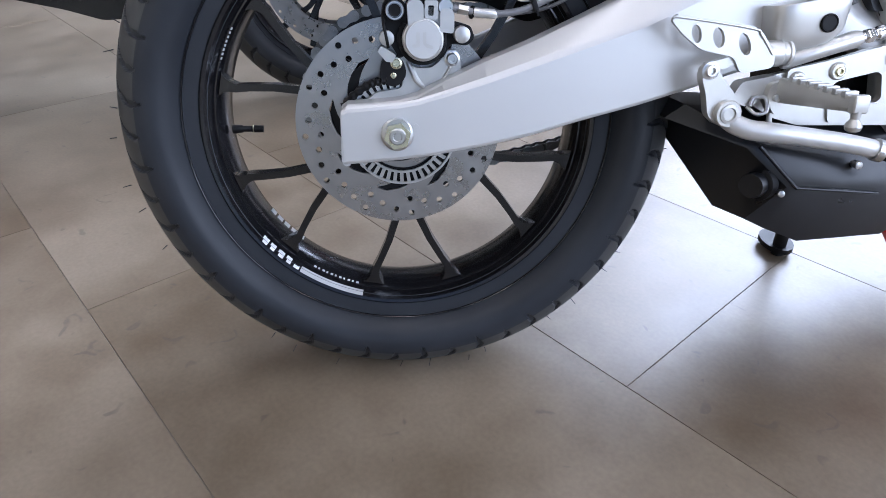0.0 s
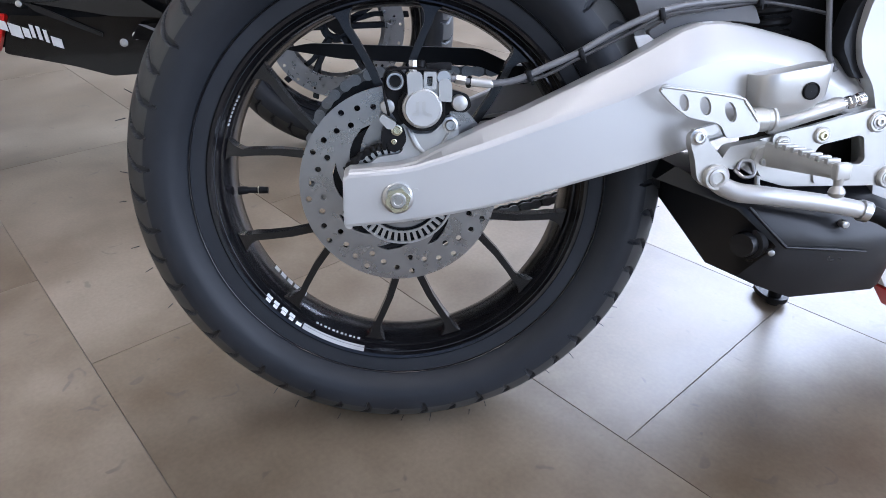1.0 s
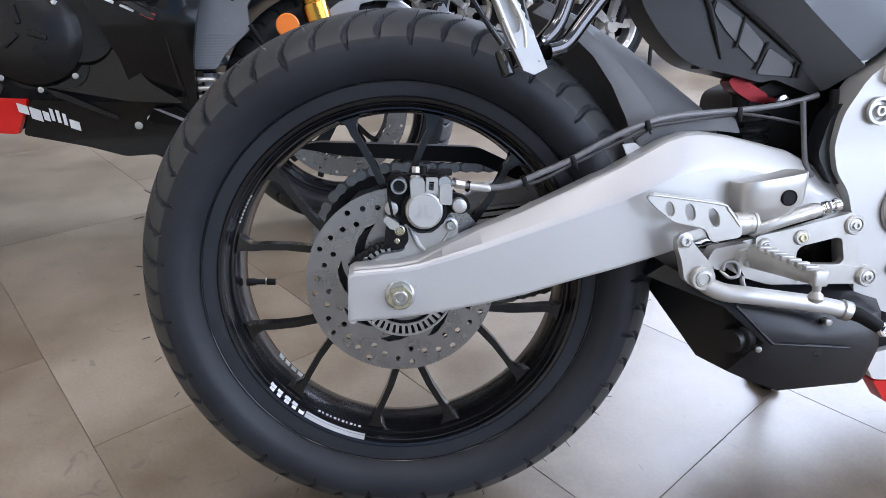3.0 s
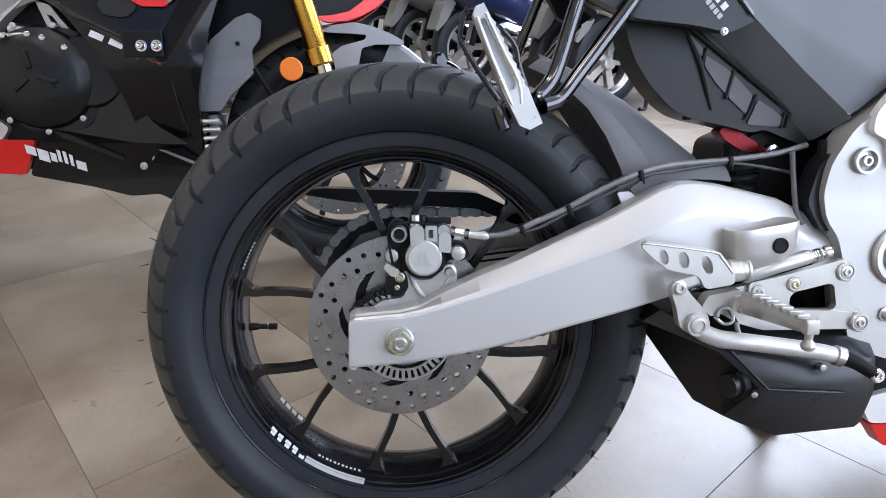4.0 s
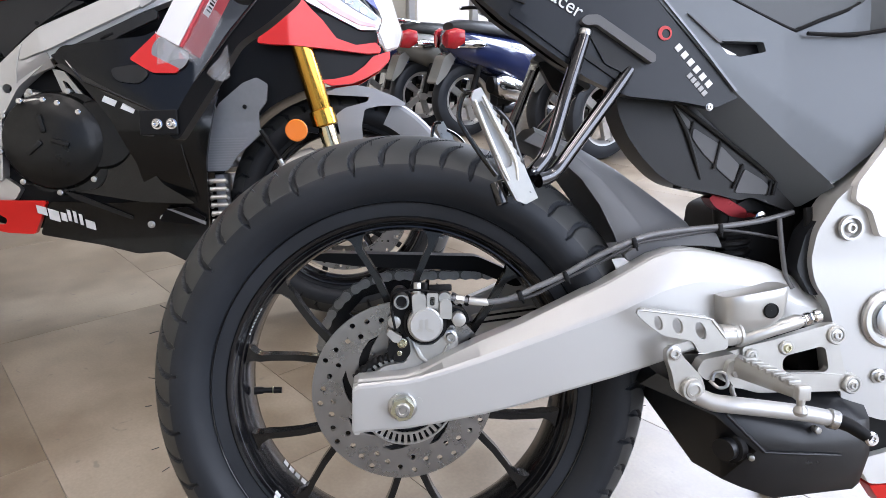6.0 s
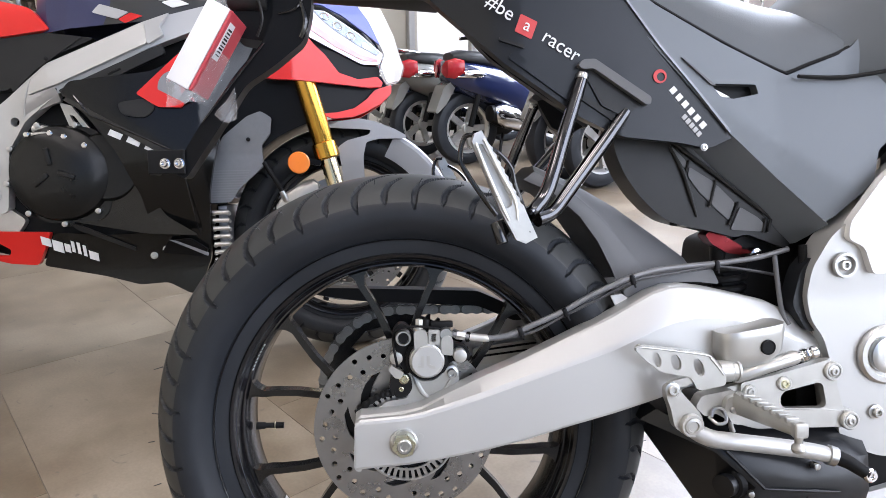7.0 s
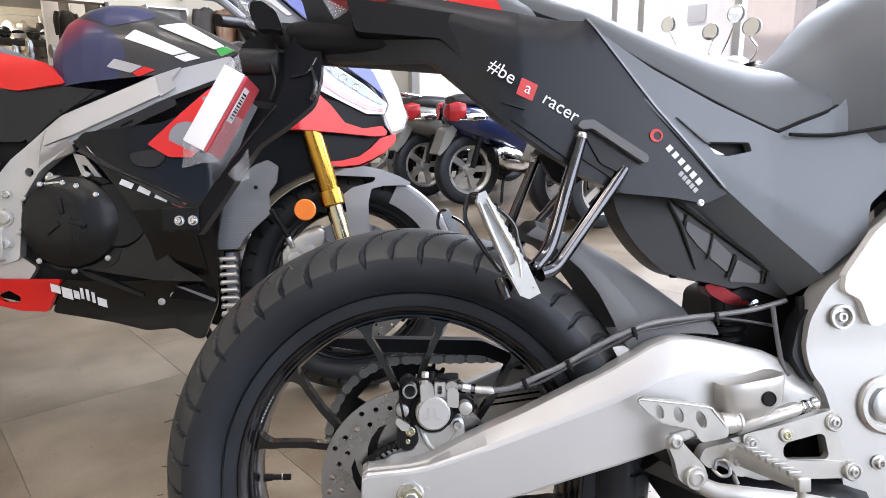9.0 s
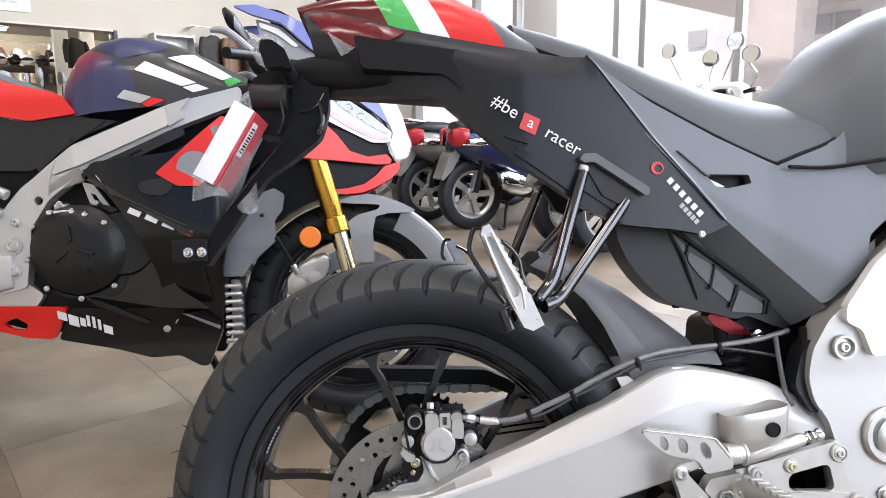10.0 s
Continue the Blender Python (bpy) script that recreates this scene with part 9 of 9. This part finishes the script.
HEAD = 82 - 53.9
for u, v, paint, label, mh, rk, turn in (
        (-3.10, 3.15, "scooter_blue", "dark blue scooter with chrome silencer, parked on tiles", 1.26, False, -6),
        (-3.70, 3.20, "scooter_grey", "grey scooter with chrome luggage rack, parked on tiles", 1.26, True, -6),
        (-2.10, 3.10, "scooter_grey", "dark grey scooter parked beside the shop front", 1.34, False, -8),
        (-1.79, 3.05, "scooter_white", "white scooter with black grips, parked on tiles", 1.25, False, -4),
        (-4.30, 3.25, "scooter_blue", "dark scooter with chrome rack at the end of the row", 1.26, True, -4),
        (-5.75, -0.45, "scooter_grey", "grey scooter with chrome rack beside the wall opening", 1.24, True, 8),
        (-6.25, -0.20, "scooter_blue", "dark scooter parked close to the wall opening", 1.26, True, 14)):
    p = in_room(u, v, 0)
    scooter(pose(p.x, p.y, 0, 0, 0, HEAD + turn), M[paint], label, mh, rk, 0.280, *((0.16, 0.28) if paint == "scooter_white" else (0.305, 0.345)))
# two more beside the sport motorcycle
for x, y, turn, mh in ((-3.45, 2.35, 5, 1.06), (-3.30, 3.05, 9, 1.10)):
    scooter(pose(x, y, 0, 0, 0, turn), M["gloss_black" if y < 2.5 else "scooter_grey"], "dark scooter parked behind the red and black motorcycle" if y < 2.5 else "grey scooter parked in the second row", mh, False)


# ---- clothing, helmets and shelves ----
def helmet(m, mat, label):
    h = thing("helmet", m, label, "helmet", "helmets on the shelf")
    sh = loft([oval(x, 0, z, hw, hh, 22, 2.2) for x, z, hw, hh in ((-0.130, 0.135, 0.02, 0.02), (-0.120, 0.135, 0.07, 0.07), (-0.080, 0.132, 0.105, 0.105), (0.0, 0.130, 0.118, 0.122), (0.070, 0.125, 0.108, 0.112), (0.115, 0.110, 0.080, 0.085), (0.135, 0.095, 0.040, 0.045))])
    part("shell", sh, mat, h)
    part("visor", loft([oval(x, 0, 0.140, hw, hh, 20, 2.6) for x, hw, hh in ((0.040, 0.117, 0.040), (0.085, 0.106, 0.045), (0.122, 0.080, 0.040), (0.142, 0.040, 0.024))]), M["gloss_black"], h, "dark visor")
    part("neck_roll", lathe([(0.095, 0.012), (0.100, 0.0), (0.088, -0.0), (0.080, 0.016), (0.088, 0.026)], (0, 0, 0.0), 28, True, "z"), M["cloth_dark"], h)
    return h


def jacket(m, mat, label, seed):
    """A garment on a hanger: shoulders, sleeves and a folded hem."""
    rnd = random.Random(seed)
    j = thing("jacket", m, label, "jacket", "hanging clothes")
    secs = []
    for i, (z, hw, d) in enumerate(((0.0, 0.045, 0.03), (-0.03, 0.12, 0.05), (-0.07, 0.21, 0.07), (-0.20, 0.22, 0.085), (-0.40, 0.21, 0.085), (-0.60, 0.215, 0.090), (-0.66, 0.215, 0.085))):
        secs.append([((d + rnd.uniform(-0.010, 0.010)) * math.cos(2 * math.pi * q / 20), hw * math.sin(2 * math.pi * q / 20), z + rnd.uniform(-0.006, 0.006)) for q in range(20)])
    part("body", loft(secs), mat, j, "", 60)
    for sd in (-1, 1):
        part("sleeve", tube([(0, sd * 0.19, -0.07), (0.02, sd * 0.25, -0.25), (0.03, sd * 0.25, -0.55)], [0.065, 0.060, 0.045], 14, 4), mat, j)
    part("hanger", tube([(0, 0, 0.10), (0.02, 0, 0.13), (0.0, 0, 0.06), (0, 0, 0.0)], 0.004, 8, 3), M["steel"], j)
    return j


# a high rail with pale garments at the far end, helmets on a stepped shelf before it
rail = thing("clothes_rail", ROOM @ Matrix.Translation((-14.5, 0, 0)), "steel clothes rail with hanging jackets", "clothes rail")
part("bar", cyl((0, 0.2, 2.56), (0, 4.6, 2.56), 0.014, 14), M["steel"], rail)
for v in (0.3, 2.4, 4.5):
    part("post", cyl((0, v, 0), (0, v, 2.57), 0.018, 14), M["steel"], rail)
    part("foot", box((-0.25, v - 0.02, 0), (0.25, v + 0.02, 0.03), 0.004), M["steel"], rail)
for i in range(15):
    v = 0.5 + i * 0.27
    k = (0, 0, 1, 0, 2, 0, 0, 1, 0, 0, 2, 0, 1, 0, 0)[i]
    jacket(ROOM @ Matrix.Translation((-14.5, v, 2.44)) @ Matrix.Rotation(radians(62 + 16 * (i % 3)), 4, "Z"), M[("cloth_light", "cloth_dark", "boot_brown")[k]], ("pale riding jacket on a hanger", "dark riding jacket on a hanger", "brown riding jacket on a hanger")[k], i)
shelf = thing("helmet_shelf", ROOM @ Matrix.Translation((-12.4, 1.6, 0)), "dark sloping display shelf for helmets", "shelf")
part("board", box((-0.14, -0.60, 1.885), (0.14, 0.62, 1.91), 0.004), M["dark_frame"], shelf)
part("lip", box((0.12, -0.60, 1.80), (0.145, 0.62, 1.885), 0.004), M["cloth_dark"], shelf)
for v in (-0.59, 0.61):
    part("side", box((-0.14, v - 0.012, 0), (0.14, v + 0.012, 1.91), 0.003), M["dark_frame"], shelf)
for i in range(6):
    k = (0, 1, 2, 1, 0, 1)[i]
    helmet(ROOM @ Matrix.Translation((-12.4, 1.08 + i * 0.20, 1.915)) @ Matrix.Rotation(radians(-25), 4, "Z") @ Matrix.Scale(0.80, 4), M[("cloth_dark", "white", "gloss_black")[k]], ("dark helmet with black visor", "white helmet with dark visor", "black helmet with dark visor")[k])
jacket(ROOM @ Matrix.Translation((-9.45, 1.76, 2.06)) @ Matrix.Rotation(radians(20), 4, "Z") @ Matrix.Scale(0.6, 4), M["cloth_dark"], "dark riding jacket hung on the column", 40)
# jackets and a shallow shelf on the wall beside the opening
wr = thing("wall_rail", ROOM @ Matrix.Translation((-6.72, 0, 0)), "thin steel wall rail with dark jackets", "clothes rail")
part("bar", cyl((0, 2.30, 1.93), (0, 3.60, 1.93), 0.008, 12), M["steel"], wr)
for v in (2.34, 3.0, 3.56):
    part("bracket", box((-0.18, v - 0.012, 1.92), (0.0, v + 0.012, 1.94), 0.003), M["steel"], wr)
for i, v in enumerate((2.52, 2.74, 2.98, 3.22, 3.46)):
    k = i % 2
    jacket(ROOM @ Matrix.Translation((-6.66, v, 1.84)) @ Matrix.Rotation(radians(24 + 9 * i), 4, "Z") @ Matrix.Scale(0.72, 4), M[("cloth_dark", "boot_brown")[k]], ("dark riding jacket on a wall rail", "brown riding jacket on a wall rail")[k], 50 + i)
ws = thing("wall_shelf", ROOM @ Matrix.Translation((-6.80, 2.12, 0)), "grey shallow wall shelf with papers", "shelf")
for z in (1.40, 1.60, 1.80):
    part("board", box((-0.09, -0.21, z), (0.09, 0.21, z + 0.018), 0.003), M["alu_frame"], ws)
for v in (-0.21, 0.20):
    part("side", box((-0.09, v, 1.36), (0.09, v + 0.014, 1.83), 0.003), M["alu_frame"], ws)
part("back", box((-0.095, -0.21, 1.36), (-0.088, 0.214, 1.83)), M["alu_frame"], ws)
